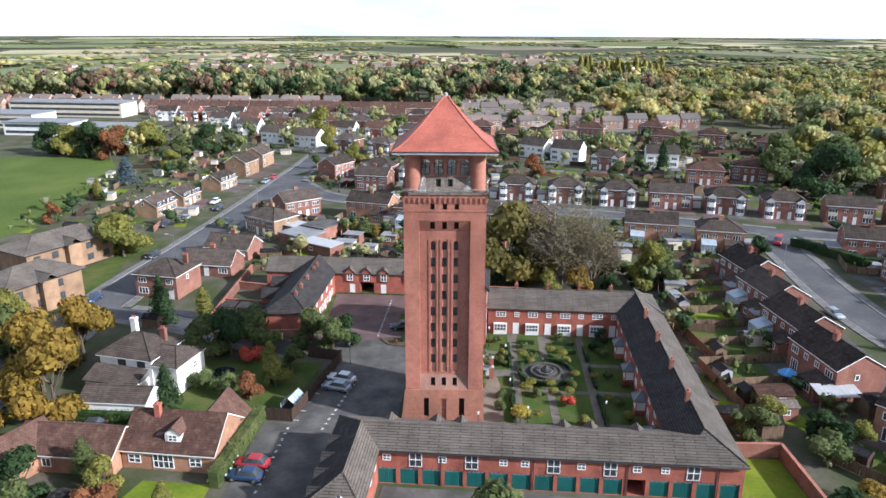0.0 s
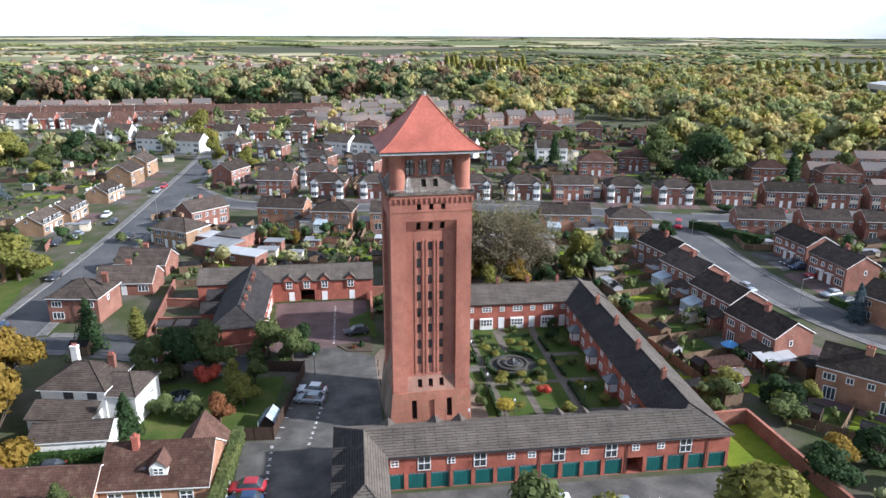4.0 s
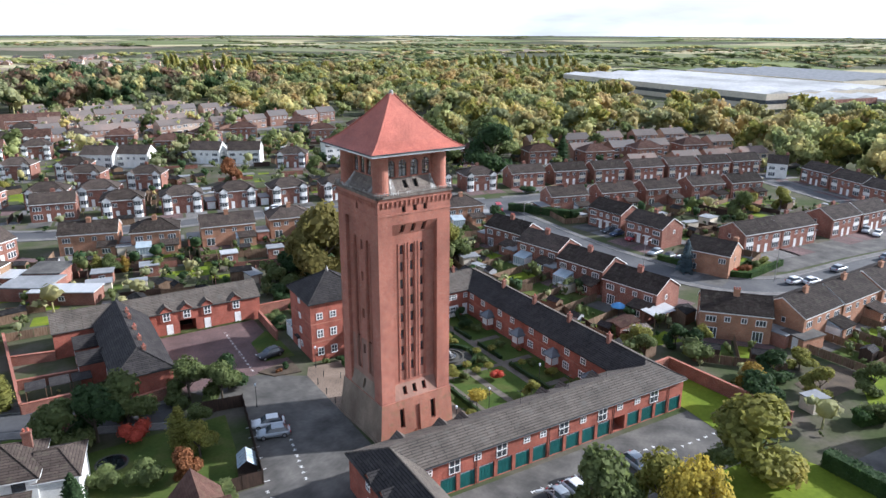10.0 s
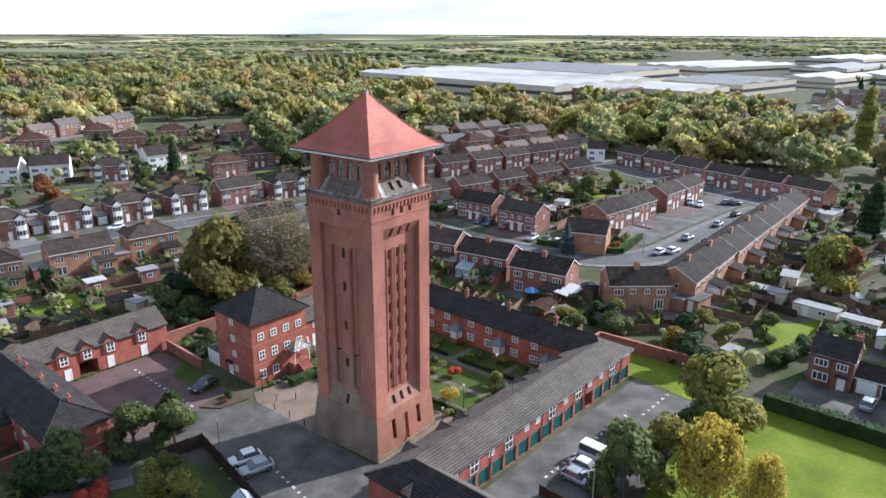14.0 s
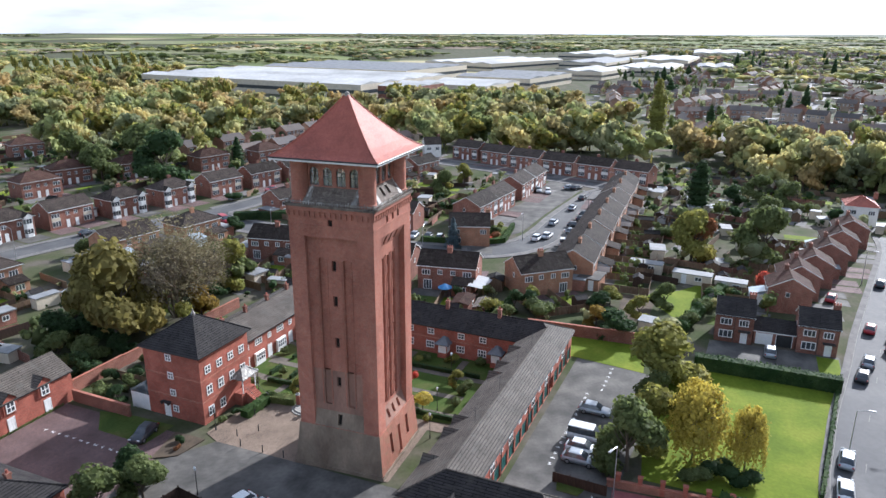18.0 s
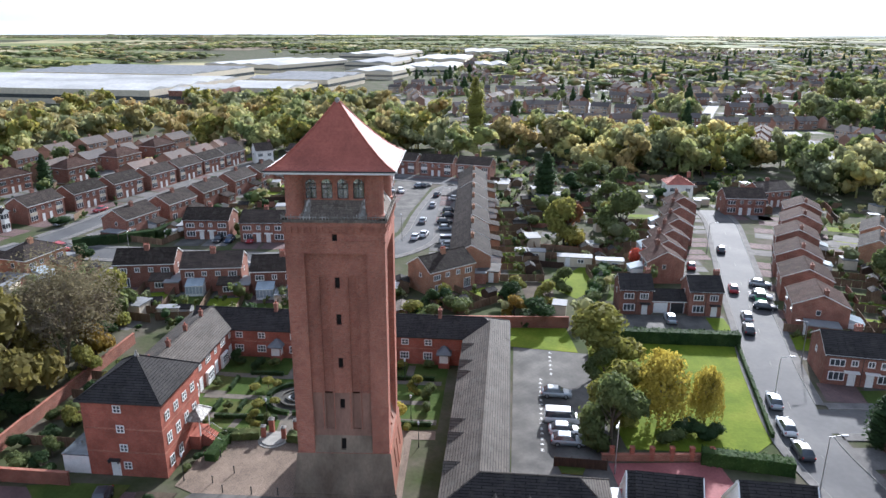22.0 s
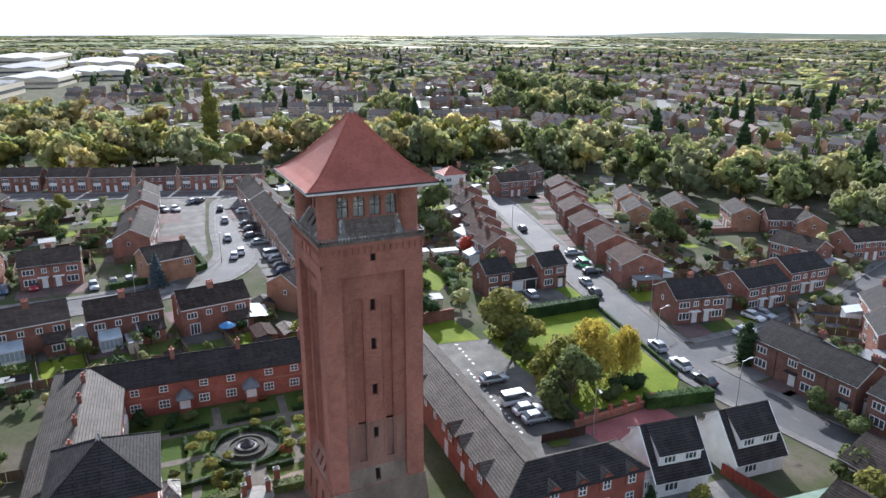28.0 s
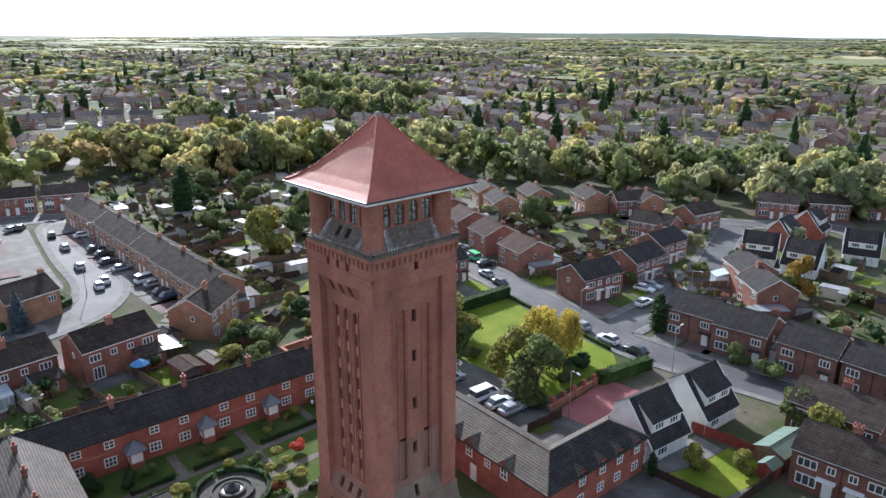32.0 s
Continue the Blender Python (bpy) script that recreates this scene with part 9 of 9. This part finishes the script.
for row in ((2, 46, 4.5, "broad", L_DARK, 1.2), (6, 48.5, 5.0, "broad", L_GREEN, 1.2), (10, 46, 4.0, "broad", L_DARK, 1.3), (13, 54, 6.0, "broad", L_DARK, 1.2), (4, 53, 5.5, "broad", L_GREEN, 1.2), (9, 58, 6.5, "broad", L_DARK, 1.2), (16, 61, 5.0, "broad", L_GREEN, 1.3), (22, 57, 5.0, "broad", L_DARK, 1.3), (33, 46, 4.0, "broad", L_DARK, 1.3), (20, 66, 5.0, "broad", L_DARK, 1.2), (-2, 36, 2.6, "broad", L_DARK, 1.3)):
    tree(*row)
sheet("side_lawn", [(-4.0, 30.8), (-4.2, 24.6), (-9.0, 25.2), (-8.4, 33.0), (-4.6, 36.5)], 0.07, LAWN_DULL, "small shaded lawn beside the apartment house")
annex = thing("flat_roofed_outbuilding", "white walled annex with a pale corrugated flat roof", "outbuilding", pose(-9.9, -28.85, 0, 0, 0, -3), "flat-roofed outbuildings")
part("wall", Geo().box(-3.2, 3.2, -0.75, 0.75, 0, 2.5, 0, "wesn"), RENDER_WHITE, annex)
part("roof", Geo().box(-3.35, 3.3, -0.85, 0.85, 2.5, 2.66), SHEET, annex)
add_window(annex, -3.2, 0.1, 1.1, 0.8, 1.0, 2, 1, -90)
sheet("grass_island", [(1.3, -24.3), (-0.6, -24.6), (-0.9, -27.0), (1.0, -27.8)], 0.14, LAWN_DULL, "kerbed grass island in the garage court", low=0)
# garden beside the chalet houses
sheet("chalet_patio", [(-13.3, -28.4), (-15.6, -28.4), (-17.6, -33.0), (-18.4, -38.6), (-14.4, -39.2)], 0.06, PAVING, "grey slab patio beside the chalet")
sheet("chalet_lawn", [(-15.8, -28.4), (-22.5, -28.0), (-24.2, -35.4), (-23.0, -39.4), (-18.6, -39.6), (-17.8, -33.0)], 0.055, LAWN, "small green lawn beside the chalet")
fence(-13.4, -39.6, -18.6, -40.2, 1.6, RED_BOARD, "red stained timber fence between gardens")
fence(-18.6, -40.2, -23.0, -39.9, 1.6, RED_BOARD, "red stained timber fence between gardens")
fence(-25.4, -39.4, -24.6, -28.0, 1.6, DARK_WOOD, "dark timber fence beside the lawn")
fence(-24.6, -28.0, -15.0, -27.6, 1.2, DARK_WOOD, "dark timber fence beside the lawn")
gs = thing("workshop", "long garden workshop with a green felt roof", "shed", pose(-23.9, -42.6, 0, 0, 0, -97))
part("wall", gabled_walls(-3.4, 3.4, -1.8, 1.8, 2.0, 2.7), WOOD, gs)
part("roof", gable_roof(Geo(), -3.4, 3.4, -1.8, 1.8, 2.0, 2.7, 0.2, 0.06), GREEN_FELT, gs)
rs2 = thing("garden_shed", "small red garden shed with a green felt roof", "shed", pose(-24.4, -37.4, 0, 0, 0, -97))
part("wall", gabled_walls(-1.1, 1.1, -0.9, 0.9, 1.7, 2.2), RED_BOARD, rs2)
part("roof", gable_roof(Geo(), -1.1, 1.1, -0.9, 0.9, 1.7, 2.2, 0.15, 0.05), GREEN_FELT, rs2)

# ---- gardens of the streets ----
rp = np.random.default_rng(9)
GARDEN_SHRUBS = []
lawns, drives = Geo(), Geo()


def garden_shed(x, y, turn, w=2.4, d=1.9, material=None):
    key = ("shed", w, d, (material or WOOD).name)
    ob = thing("garden_shed", "small timber garden shed with a felt roof", "shed", pose(x, y, 0, 0, 0, turn), "garden sheds")
    part("wall", cached(key, lambda: gabled_walls(-w / 2, w / 2, -d / 2, d / 2, 1.8, 2.3).mesh("wall", material or WOOD)), None, ob)
    part("roof", cached((key, "r"), lambda: gable_roof(Geo(), -w / 2, w / 2, -d / 2, d / 2, 1.8, 2.3, 0.12, 0.05).mesh("roof", SLATE_AND_SHADE)), None, ob)
    part("door", cached((key, "d"), lambda: Geo().box(-0.4, 0.4, -d / 2 - 0.03, -d / 2, 0, 1.7).mesh("door", WOOD)), None, ob)


def conservatory(x, y, turn):
    ob = thing("conservatory", "white framed conservatory with a glazed roof", "conservatory", pose(x, y, 0, 0, 0, turn), "conservatories")
    part("frame", cached("cons_f", lambda: (lambda g: [g.box(-1.6 + 0.64 * i - 0.04, -1.6 + 0.64 * i + 0.04, -0.04, 2.6, 0, 2.1) for i in (0, 5)] and [g.box(-1.6 + 0.64 * i - 0.04, -1.6 + 0.64 * i + 0.04, 2.5, 2.6, 0, 2.1) for i in range(6)] and g.box(-1.65, 1.65, 0, 2.6, 0, 0.5).box(-1.65, 1.65, 2.5, 2.62, 2.0, 2.15))(Geo()).mesh("frame", WHITE)), None, ob)
    part("glazing", cached("cons_g", lambda: Geo().quad((-1.7, 0, 2.9), (1.7, 0, 2.9), (1.7, 2.7, 2.15), (-1.7, 2.7, 2.15)).quad((-1.58, 2.55, 0.5), (1.58, 2.55, 0.5), (1.58, 2.55, 2.1), (-1.58, 2.55, 2.1)).quad((-1.6, 0, 0.5), (-1.6, 2.55, 0.5), (-1.6, 2.55, 2.1), (-1.6, 0, 2.8)).quad((1.6, 2.55, 0.5), (1.6, 0, 0.5), (1.6, 0, 2.8), (1.6, 2.55, 2.1)).mesh("glazing", CLEAR)), None, ob)


def flat_garage(x, y, turn, material=None):
    ob = thing("garage", "flat-roofed brick garage with a pale door", "garage", pose(x, y, 0, 0, 0, turn), "house garages")
    part("wall", cached("fg_w", lambda: Geo().box(-1.4, 1.4, -2.6, 2.6, 0, 2.3, 0, "wesn").mesh("wall", BRICK_BROWN)), None, ob)
    part("roof", cached("fg_r", lambda: Geo().box(-1.55, 1.55, -2.75, 2.75, 2.3, 2.48).mesh("roof", ROOF_LIGHT)), None, ob)
    part("garage_door", cached("fg_d", lambda: Geo().box(-1.1, 1.1, -2.66, -2.6, 0.02, 2.05).mesh("garage_door", WHITE)), None, ob)


for (ox0, oy0), (ox1, oy1) in (((80, -25), (79.3, -31.7)), ((76.2, -34), (75.2, -41.4)), ((73.9, -42), (73.2, -47.8))):
    half = math.dist((ox0, oy0), (ox1, oy1)) / 2
    gr = thing("garden_room", "long pale flat-roofed outbuilding behind the gardens", "outbuilding", pose((ox0 + ox1) / 2, (oy0 + oy1) / 2, 0, 0, 0, math.degrees(math.atan2(oy1 - oy0, ox1 - ox0))), "pale outbuildings")
    part("wall", Geo().box(-half, half, -1.3, 1.3, 0, 2.1, 0, "wesn"), RENDER_CREAM, gr)
    part("roof", Geo().box(-half - 0.12, half + 0.12, -1.42, 1.42, 2.1, 2.25), ROOF_LIGHT, gr)
    add_door(gr, -half * 0.4, -1.3, 0.02)
    add_window(gr, half * 0.35, -1.3, 0.9, 1.4, 0.9, 2, 1)

for hx, hy, turn, length, depth, deep in PLOTS:
    m4 = pose(hx, hy, 0, 0, 0, turn)
    w_, y0_ = length / 2 + 1.2, depth / 2
    at = lambda px, py: tuple((m4 @ Vector((px, py, 0))).to_2d())
    far_off = math.hypot(hx, hy) > 135
    for s in (-1, 1):
        a_, b_ = (0.4, w_ - 0.5) if s > 0 else (-w_ + 0.5, -0.4)
        inner = rp.uniform(2.0, 4.5)
        pts8 = [at(a_, y0_ + inner), at(b_, y0_ + inner), at(b_, y0_ + deep - 1.2), at(a_, y0_ + deep - 1.2)]
        lawns.poly([(*p, 0.04) for p in pts8], int(rp.random() < 0.4))
        drives.poly([(*p, 0.045) for p in (at(a_, -y0_ - 5.5), at(b_, -y0_ - 5.5), at(b_, -y0_), at(a_, -y0_))] if s > 0 else [(*p, 0.045) for p in (at(a_, -y0_ - 5.5), at(b_, -y0_ - 5.5), at(b_, -y0_), at(a_, -y0_))], int(rp.integers(3)))
        drives.poly([(*p, 0.042) for p in (at(a_, y0_), at(b_, y0_), at(b_, y0_ + inner - 0.2), at(a_, y0_ + inner - 0.2))], int(rp.integers(3)))
        if far_off:
            continue
        if rp.random() < 0.62:
            garden_shed(*at(s * rp.uniform(1.5, w_ - 1.6), y0_ + deep - rp.uniform(1.5, 3)), turn + rp.uniform(-10, 10), material=[WOOD, DARK_WOOD, SHEET][int(rp.integers(3))])
        if rp.random() < 0.3:
            conservatory(*at(s * (length / 4), y0_), turn)
        if rp.random() < 0.35:
            flat_garage(*at(s * (length / 2 + 1.75), rp.uniform(0, 2.5)), turn)
        for _ in range(int(rp.integers(2, 5))):
            h_ = rp.uniform(1.0, 3.0)
            GARDEN_SHRUBS.append((*at(s * rp.uniform(0.8, w_ - 0.6), y0_ + rp.uniform(3, deep - 0.5)), rp.uniform(0, 6), h_ * 0.9, h_ * 0.9, h_))
    if not far_off:
        fence(*at(0, y0_ + 0.4), *at(0, y0_ + deep), 1.5)
        fence(*at(w_, y0_), *at(w_, y0_ + deep), 1.6)
        fence(*at(-w_, y0_ + deep), *at(w_, y0_ + deep), 1.6)
solid("garden_lawns", lawns, [LAWN_DULL, LAWN], "back garden lawns of the houses", "lawn", "stuff")
solid("front_drives", drives, [PAVING, SETTS, ASPHALT], "paved front drives and patios", "paving", "stuff")

# ---- vehicles ----


def loft(g, stations, m=0):
    """Skins rings of equal count, closing both ends."""
    n, k = len(g.v), len(stations[0])
    for ring in stations:
        g.v += ring
    for a in range(len(stations) - 1):
        for i in range(k):
            j = (i + 1) % k
            g.f.append((n + a * k + i, n + a * k + j, n + (a + 1) * k + j, n + (a + 1) * k + i))
            g.m.append(m)
    for base, order in ((n, -1), (n + (len(stations) - 1) * k, 1)):
        g.f.append(tuple(range(base, base + k))[::order])
        g.m.append(m)


def section(x, w, z0, z1, crown=0.05):
    """One rounded cross-section of a car body, seen along x."""
    zm = (z0 + z1) / 2
    half = [(w * 0.86, z0), (w * 0.98, z0 + (zm - z0) * 0.4), (w, zm), (w * 0.97, z1 - 0.1), (w * 0.82, z1 - 0.02), (w * 0.4, z1 + crown)]
    return [(x, y_, z_) for y_, z_ in half] + [(x, -y_, z_) for y_, z_ in half[::-1]]


def smooth_mesh(me):
    me.shade_smooth()
    return me


def car_meshes(kind):
    def make():
        van = kind == "van"
        body, glass, roof, wheel = Geo(), Geo(), Geo(), Geo()
        if van:
            loft(body, [section(-2.25, 0.7, 0.3, 0.8), section(-2.2, 0.86, 0.25, 0.95), section(-1.7, 0.92, 0.22, 1.1), section(-0.4, 0.93, 0.22, 1.16), section(2.2, 0.92, 0.22, 1.16), section(2.3, 0.88, 0.3, 1.1)])
            lo, hi, top, wo, wi = (-1.75, 2.28), (-0.95, 2.2), 1.95, 0.9, 0.76
        else:
            loft(body, [section(-2.12, 0.6, 0.32, 0.6), section(-2.05, 0.8, 0.26, 0.72), section(-1.6, 0.87, 0.22, 0.84), section(-0.9, 0.88, 0.22, 0.93), section(0.6, 0.88, 0.22, 0.97), section(1.6, 0.87, 0.22, 0.97), section(2.0, 0.82, 0.27, 0.88), section(2.1, 0.66, 0.34, 0.72)])
            lo, hi, top, wo, wi = (-1.0, 1.85), (-0.25, 1.25), 1.45, 0.8, 0.6
        z0 = 1.08 if van else 0.93
        ring = lambda x0, x1, w, z: [(x0, -w * 0.92, z), (x0 + 0.12, -w, z), (x1 - 0.12, -w, z), (x1, -w * 0.9, z), (x1, w * 0.9, z), (x1 - 0.12, w, z), (x0 + 0.12, w, z), (x0, w * 0.92, z)]
        loft(glass, [ring(*lo, wo, z0), ring(*hi, wi, top)])
        loft(roof, [ring(hi[0] - 0.03, hi[1] + 0.03, wi + 0.03, top - 0.04), ring(hi[0], hi[1], wi, top + 0.02), ring(hi[0] + 0.2, hi[1] - 0.2, wi * 0.7, top + 0.06)])
        wheel.ring(0, 0, [(0.05, -0.1), (0.31, -0.1), (0.33, -0.05), (0.33, 0.07), (0.31, 0.1)], 14, 0)
        wheel.ring(0, 0, [(0.21, 0.101), (0.2, 0.115), (0.05, 0.12)], 10, 1)
        wheel.turned(Matrix.Rotation(radians(90), 4, "X"))
        return body, glass, roof, wheel
    return cached(("car", kind), make)


def car(x, y, turn, paint, words, kind="car", z=0.06):
    body, glass, roof, wheel = car_meshes(kind)
    ob = thing("van" if kind == "van" else "car", f"{words} parked {'van' if kind == 'van' else 'car'} with dark windows", "van" if kind == "van" else "car", pose(x, y, z, 0, 0, turn))
    part("body", cached(("cb", kind, paint.name), lambda: smooth_mesh(body.mesh("body", paint))), None, ob)
    part("glass_band", cached(("cg", kind), lambda: glass.mesh("glass_band", GLASS)), None, ob)
    part("roof", cached(("cr", kind, paint.name), lambda: roof.mesh("roof", paint)), None, ob)
    wm = cached("wheel", lambda: wheel.mesh("wheel", [RUBBER, ALLOY]))
    for wx in (-1.32, 1.3):
        for s in (-1, 1):
            part("wheel", wm, None, ob, at=(wx, s * 0.8, 0.33), turn=180 if s > 0 else 0)
    for s in (-1, 1):
        part("headlight", cached("hl", lambda: Geo().box(-0.06, 0.04, -0.17, 0.17, -0.08, 0.08).mesh("headlight", LAMP_CLEAR)), None, ob, at=(-2.08, s * 0.62, 0.74))
        part("tail_light", cached("tl", lambda: Geo().box(-0.04, 0.05, -0.1, 0.1, -0.1, 0.1).mesh("tail_light", LAMP_RED)), None, ob, at=(2.06, s * 0.7, 0.76))
    return ob


PAINT = {"w": (CAR_WHITE, "white"), "s": (CAR_SILVER, "silver"), "d": (CAR_DARK, "dark grey"), "b": (CAR_BLUE, "blue"), "r": (CAR_RED, "red"), "g": (CAR_GREEN, "green and white")}
CARS = [(-15.4, 7.0, -18, "w"), (-15.7, 4.4, -18, "s"), (-7.6, 26.4, 8, "d"), (-23.0, -14.6, -8, "r"), (-23.1, -17.1, -8, "b"), (17.6, -26.3, 85, "s"), (8.0, -26.2, 85, "w"), (5.6, -26.2, 85, "s"), (-59.3, 95, 82, "d"), (-67.5, 65.5, 82, "d"), (-68, 38.5, 84, "b"), (-61.2, 154.6, 82, "r"), (-62.2, 147.4, 82, "s"),
        (86.4, -73.4, 165, "d"), (60.5, -66.8, 165, "r"), (46.3, -64.0, 166, "s"), (16.2, -56.2, 168, "s"), (9.6, -55.0, 172, "w"), (4.2, -54.6, 175, "d"), (74.3, -62.8, 165, "r"), (94.4, -1.6, 170, "w"), (109.7, -2.6, 175, "s"), (109, -8.4, 95, "d"), (115.6, -9.6, 95, "d")]
CARS2 = [(146.3, 9.4, 20, "s"), (145.5, 6.2, 15, "w"), (153, 0.5, 120, "s"), (124.5, -88.2, 40, "w"), (127, -4.6, 176, "s"), (97, -3.6, 170, "w"), (88, -10.2, 95, "s"), (82.5, -9.8, 95, "d"), (79.3, -9.8, 95, "b"), (102.5, -9, 95, "s"), (121, -9.6, 95, "d"), (140.5, -5.4, 170, "d"), (153.4, -1.5, 150, "d"), (135.4, -11.2, 95, "w"), (85.9, 27.3, 5, "s"), (85.8, 23.6, 5, "d"), (85.8, 20.6, 5, "w"), (62, 29.4, 5, "s"), (14.6, -73.9, 88, "w"), (18.6, -80.6, 8, "w"), (18.4, -83.2, 8, "s"), (56.6, -70.6, 70, "w"), (51.2, -69.2, 70, "d"), (63.5, -73.2, 70, "s"),
        (57, -85, 160, "w"), (45.0, -50.0, 175, "s"), (40.8, -62.2, 166, "d"), (93.6, 58.5, 0, "r"), (90.5, 46, 0, "d"), (90.5, 43.2, 0, "b"), (90.5, 38, 0, "r"), (71.5, 33.5, 96, "s"), (-40, 111, 40, "s"), (28, 116, -10, "w"), (60, 104, 165, "d"), (-46.5, -6.8, 5, "d"), (104, 92, -20, "s"), (118, 88.5, -20, "r"), (-75, 92, 80, "d"), (-72, 98, 80, "s"), (-66.5, 110, 82, "d"), (-70, 118, 82, "w")]
for cx, cy, ct, ck in CARS + CARS2:
    car(cx, cy, ct, *PAINT[ck])
car(10.8, -26.2, 85, *PAINT["w"], "van")
car(56.2, -70.2, 165, *PAINT["g"], "van")
car(91.5, -10.0, 95, *PAINT["w"], "van")
car(81.5, 79.5, 60, *PAINT["r"], "van")

# ---- planting and clutter between the houses, joined ----
ZONES = [(36, 54, -8, 56, 1.0), (-26, 60, 52, 88, 0.8), (88, 162, 24, 62, 1.0), (50, 132, -52, -24, 1.0), (60, 132, -132, -96, 1.0), (-56, -4, 56, 98, 0.8), (-52, 2, 122, 205, 0.7), (-36, 60, -132, -72, 0.8), (-120, -70, 86, 200, 0.7), (0, 205, 132, 260, 0.7), (-62, -28, -34, 32, 0.4), (100, 205, 60, 132, 0.7), (128, 200, -110, -22, 1.2), (34, 60, -22, 0, 0.4), (42, 66, -40, -20, 0.4), (-150, 60, 205, 300, 0.6)]
KEEP_OUT = [(-26, -5, -34, 45), (-9, 34, -34, -18), (-12, 36, -20, 36), (0, 36, -60, -32), (-8, 3, -46, -30), (-58, -26, -22, 14), (33, 41, -31, -12), (50, 73, -42, -24), (36, 47, -61, -38)]


def free_spot(x, y):
    if any(a <= x <= b and c <= y <= d for a, b, c, d in KEEP_OUT) or inside_road(x, y, ""):
        return False
    for hx, hy, turn, length, depth, deep in PLOTS:
        p = pose(hx, hy, 0, 0, 0, turn).inverted() @ Vector((x, y, 0))
        if abs(p.x) < length / 2 + 0.6 and -depth / 2 - 5 < p.y < depth / 2 + 2.5:
            return False
    return True


extra = [[], [], []]
outhouses = [[], []]
for x0, x1, y0, y1, dense in ZONES:
    area = (x1 - x0) * (y1 - y0)
    for _ in range(int(area * dense / 21)):
        x_, y_ = rp.uniform(x0, x1), rp.uniform(y0, y1)
        if free_spot(x_, y_):
            h_ = rp.choice([1.0, 1.6, 2.2, 3.2, 4.5, 6.0], p=[0.26, 0.28, 0.22, 0.14, 0.07, 0.03]) * rp.uniform(0.8, 1.2)
            extra[int(rp.integers(3))].append((x_, y_, rp.uniform(0, 6.28), h_ * rp.uniform(0.8, 1.3), h_ * rp.uniform(0.8, 1.3), h_))
    for _ in range(int(area * dense / 170)):
        x_, y_ = rp.uniform(x0, x1), rp.uniform(y0, y1)
        if free_spot(x_, y_):
            outhouses[int(rp.integers(2))].append((x_, y_, rp.choice([0.1, 1.67, -0.2]), rp.uniform(0.7, 1.6), rp.uniform(0.7, 1.4), rp.uniform(0.85, 1.1)))
patches, partitions = Geo(), Geo()
pn = 0
for x0, x1, y0, y1, dense in ZONES:
    area, lean_ = (x1 - x0) * (y1 - y0), rp.choice([-0.25, 0.1])
    for _ in range(int(area * dense / 45)):
        x_, y_, t_ = rp.uniform(x0, x1), rp.uniform(y0, y1), lean_ + rp.choice([0, 1.571])
        hw, hd = rp.uniform(1.3, 3.4), rp.uniform(1.2, 2.8)
        if not free_spot(x_, y_):
            continue
        c_, s_ = math.cos(t_), math.sin(t_)
        if rp.random() < 0.62:
            pn += 1
            patches.poly([(x_ + c_ * u - s_ * v, y_ + s_ * u + c_ * v, 0.005 + 0.00004 * pn) for u, v in ((-hw, -hd), (hw, -hd), (hw, hd), (-hw, hd))], int(rp.integers(6)))
        elif free_spot(x_ + c_ * 2 * hw, y_ + s_ * 2 * hw) and free_spot(x_ - c_ * 2 * hw, y_ - s_ * 2 * hw):
            g1 = Geo().box(-2 * hw, 2 * hw, -0.03, 0.03, 0, rp.uniform(1.2, 1.7), int(rp.integers(3))).turned(pose(x_, y_, 0, 0, 0, math.degrees(t_)))
            n1 = len(partitions.v)
            partitions.v += g1.v
            partitions.f += [tuple(q + n1 for q in f1) for f1 in g1.f]
            partitions.m += g1.m
solid("garden_patches", patches, [PAVING, LAWN, SOIL, LAWN, LAWN_DULL, GRAVEL], "patios, decks, beds and lawns of the back gardens", "garden ground", "stuff")
solid("garden_partitions", partitions, [WOOD, DARK_WOOD, BRICK_BROWN], "timber fences and low walls dividing the back gardens", "fences", "stuff")
low_shrub = crown_template(91, 3, 6, 0.1)
replicate("garden_shrubs", "green garden shrubs and small trees between houses", "shrubs", low_shrub, [L_GREEN], extra[0] + GARDEN_SHRUBS, [0] * len(low_shrub.f))
low_shrub = crown_template(92, 3, 6, 0.1)
replicate("garden_shrubs", "dark evergreen garden shrubs between houses", "shrubs", low_shrub, [L_DARK], extra[1], [0] * len(low_shrub.f))
low_shrub = crown_template(93, 3, 6, 0.1)
replicate("garden_shrubs", "olive garden shrubs between houses", "shrubs", low_shrub, [L_WOOD_S], extra[2], [0] * len(low_shrub.f))
for k, (wall_m, roof_m, words) in enumerate(((WOOD, SLATE_AND_SHADE, "timber garden sheds"), (RENDER_CREAM, ROOF_LIGHT, "pale flat-roofed garden rooms"))):
    og = Geo().box(-1.5, 1.5, -1.2, 1.2, 0, 2.0, 0, "wesn")
    if k:
        og.box(-1.65, 1.65, -1.35, 1.35, 2.0, 2.15, 1)
    else:
        gable_roof(og, -1.5, 1.5, -1.2, 1.2, 2.0, 2.6, 0.12, 0.05, 1, 1)
        og.poly([(1.5, -1.2, 2.0), (1.5, 1.2, 2.0), (1.5, 0, 2.6)], 0).poly([(-1.5, 1.2, 2.0), (-1.5, -1.2, 2.0), (-1.5, 0, 2.6)], 0)
    replicate("outbuildings", f"{words} scattered through the back gardens", "sheds", og, [wall_m, roof_m], outhouses[k], og.m, True)
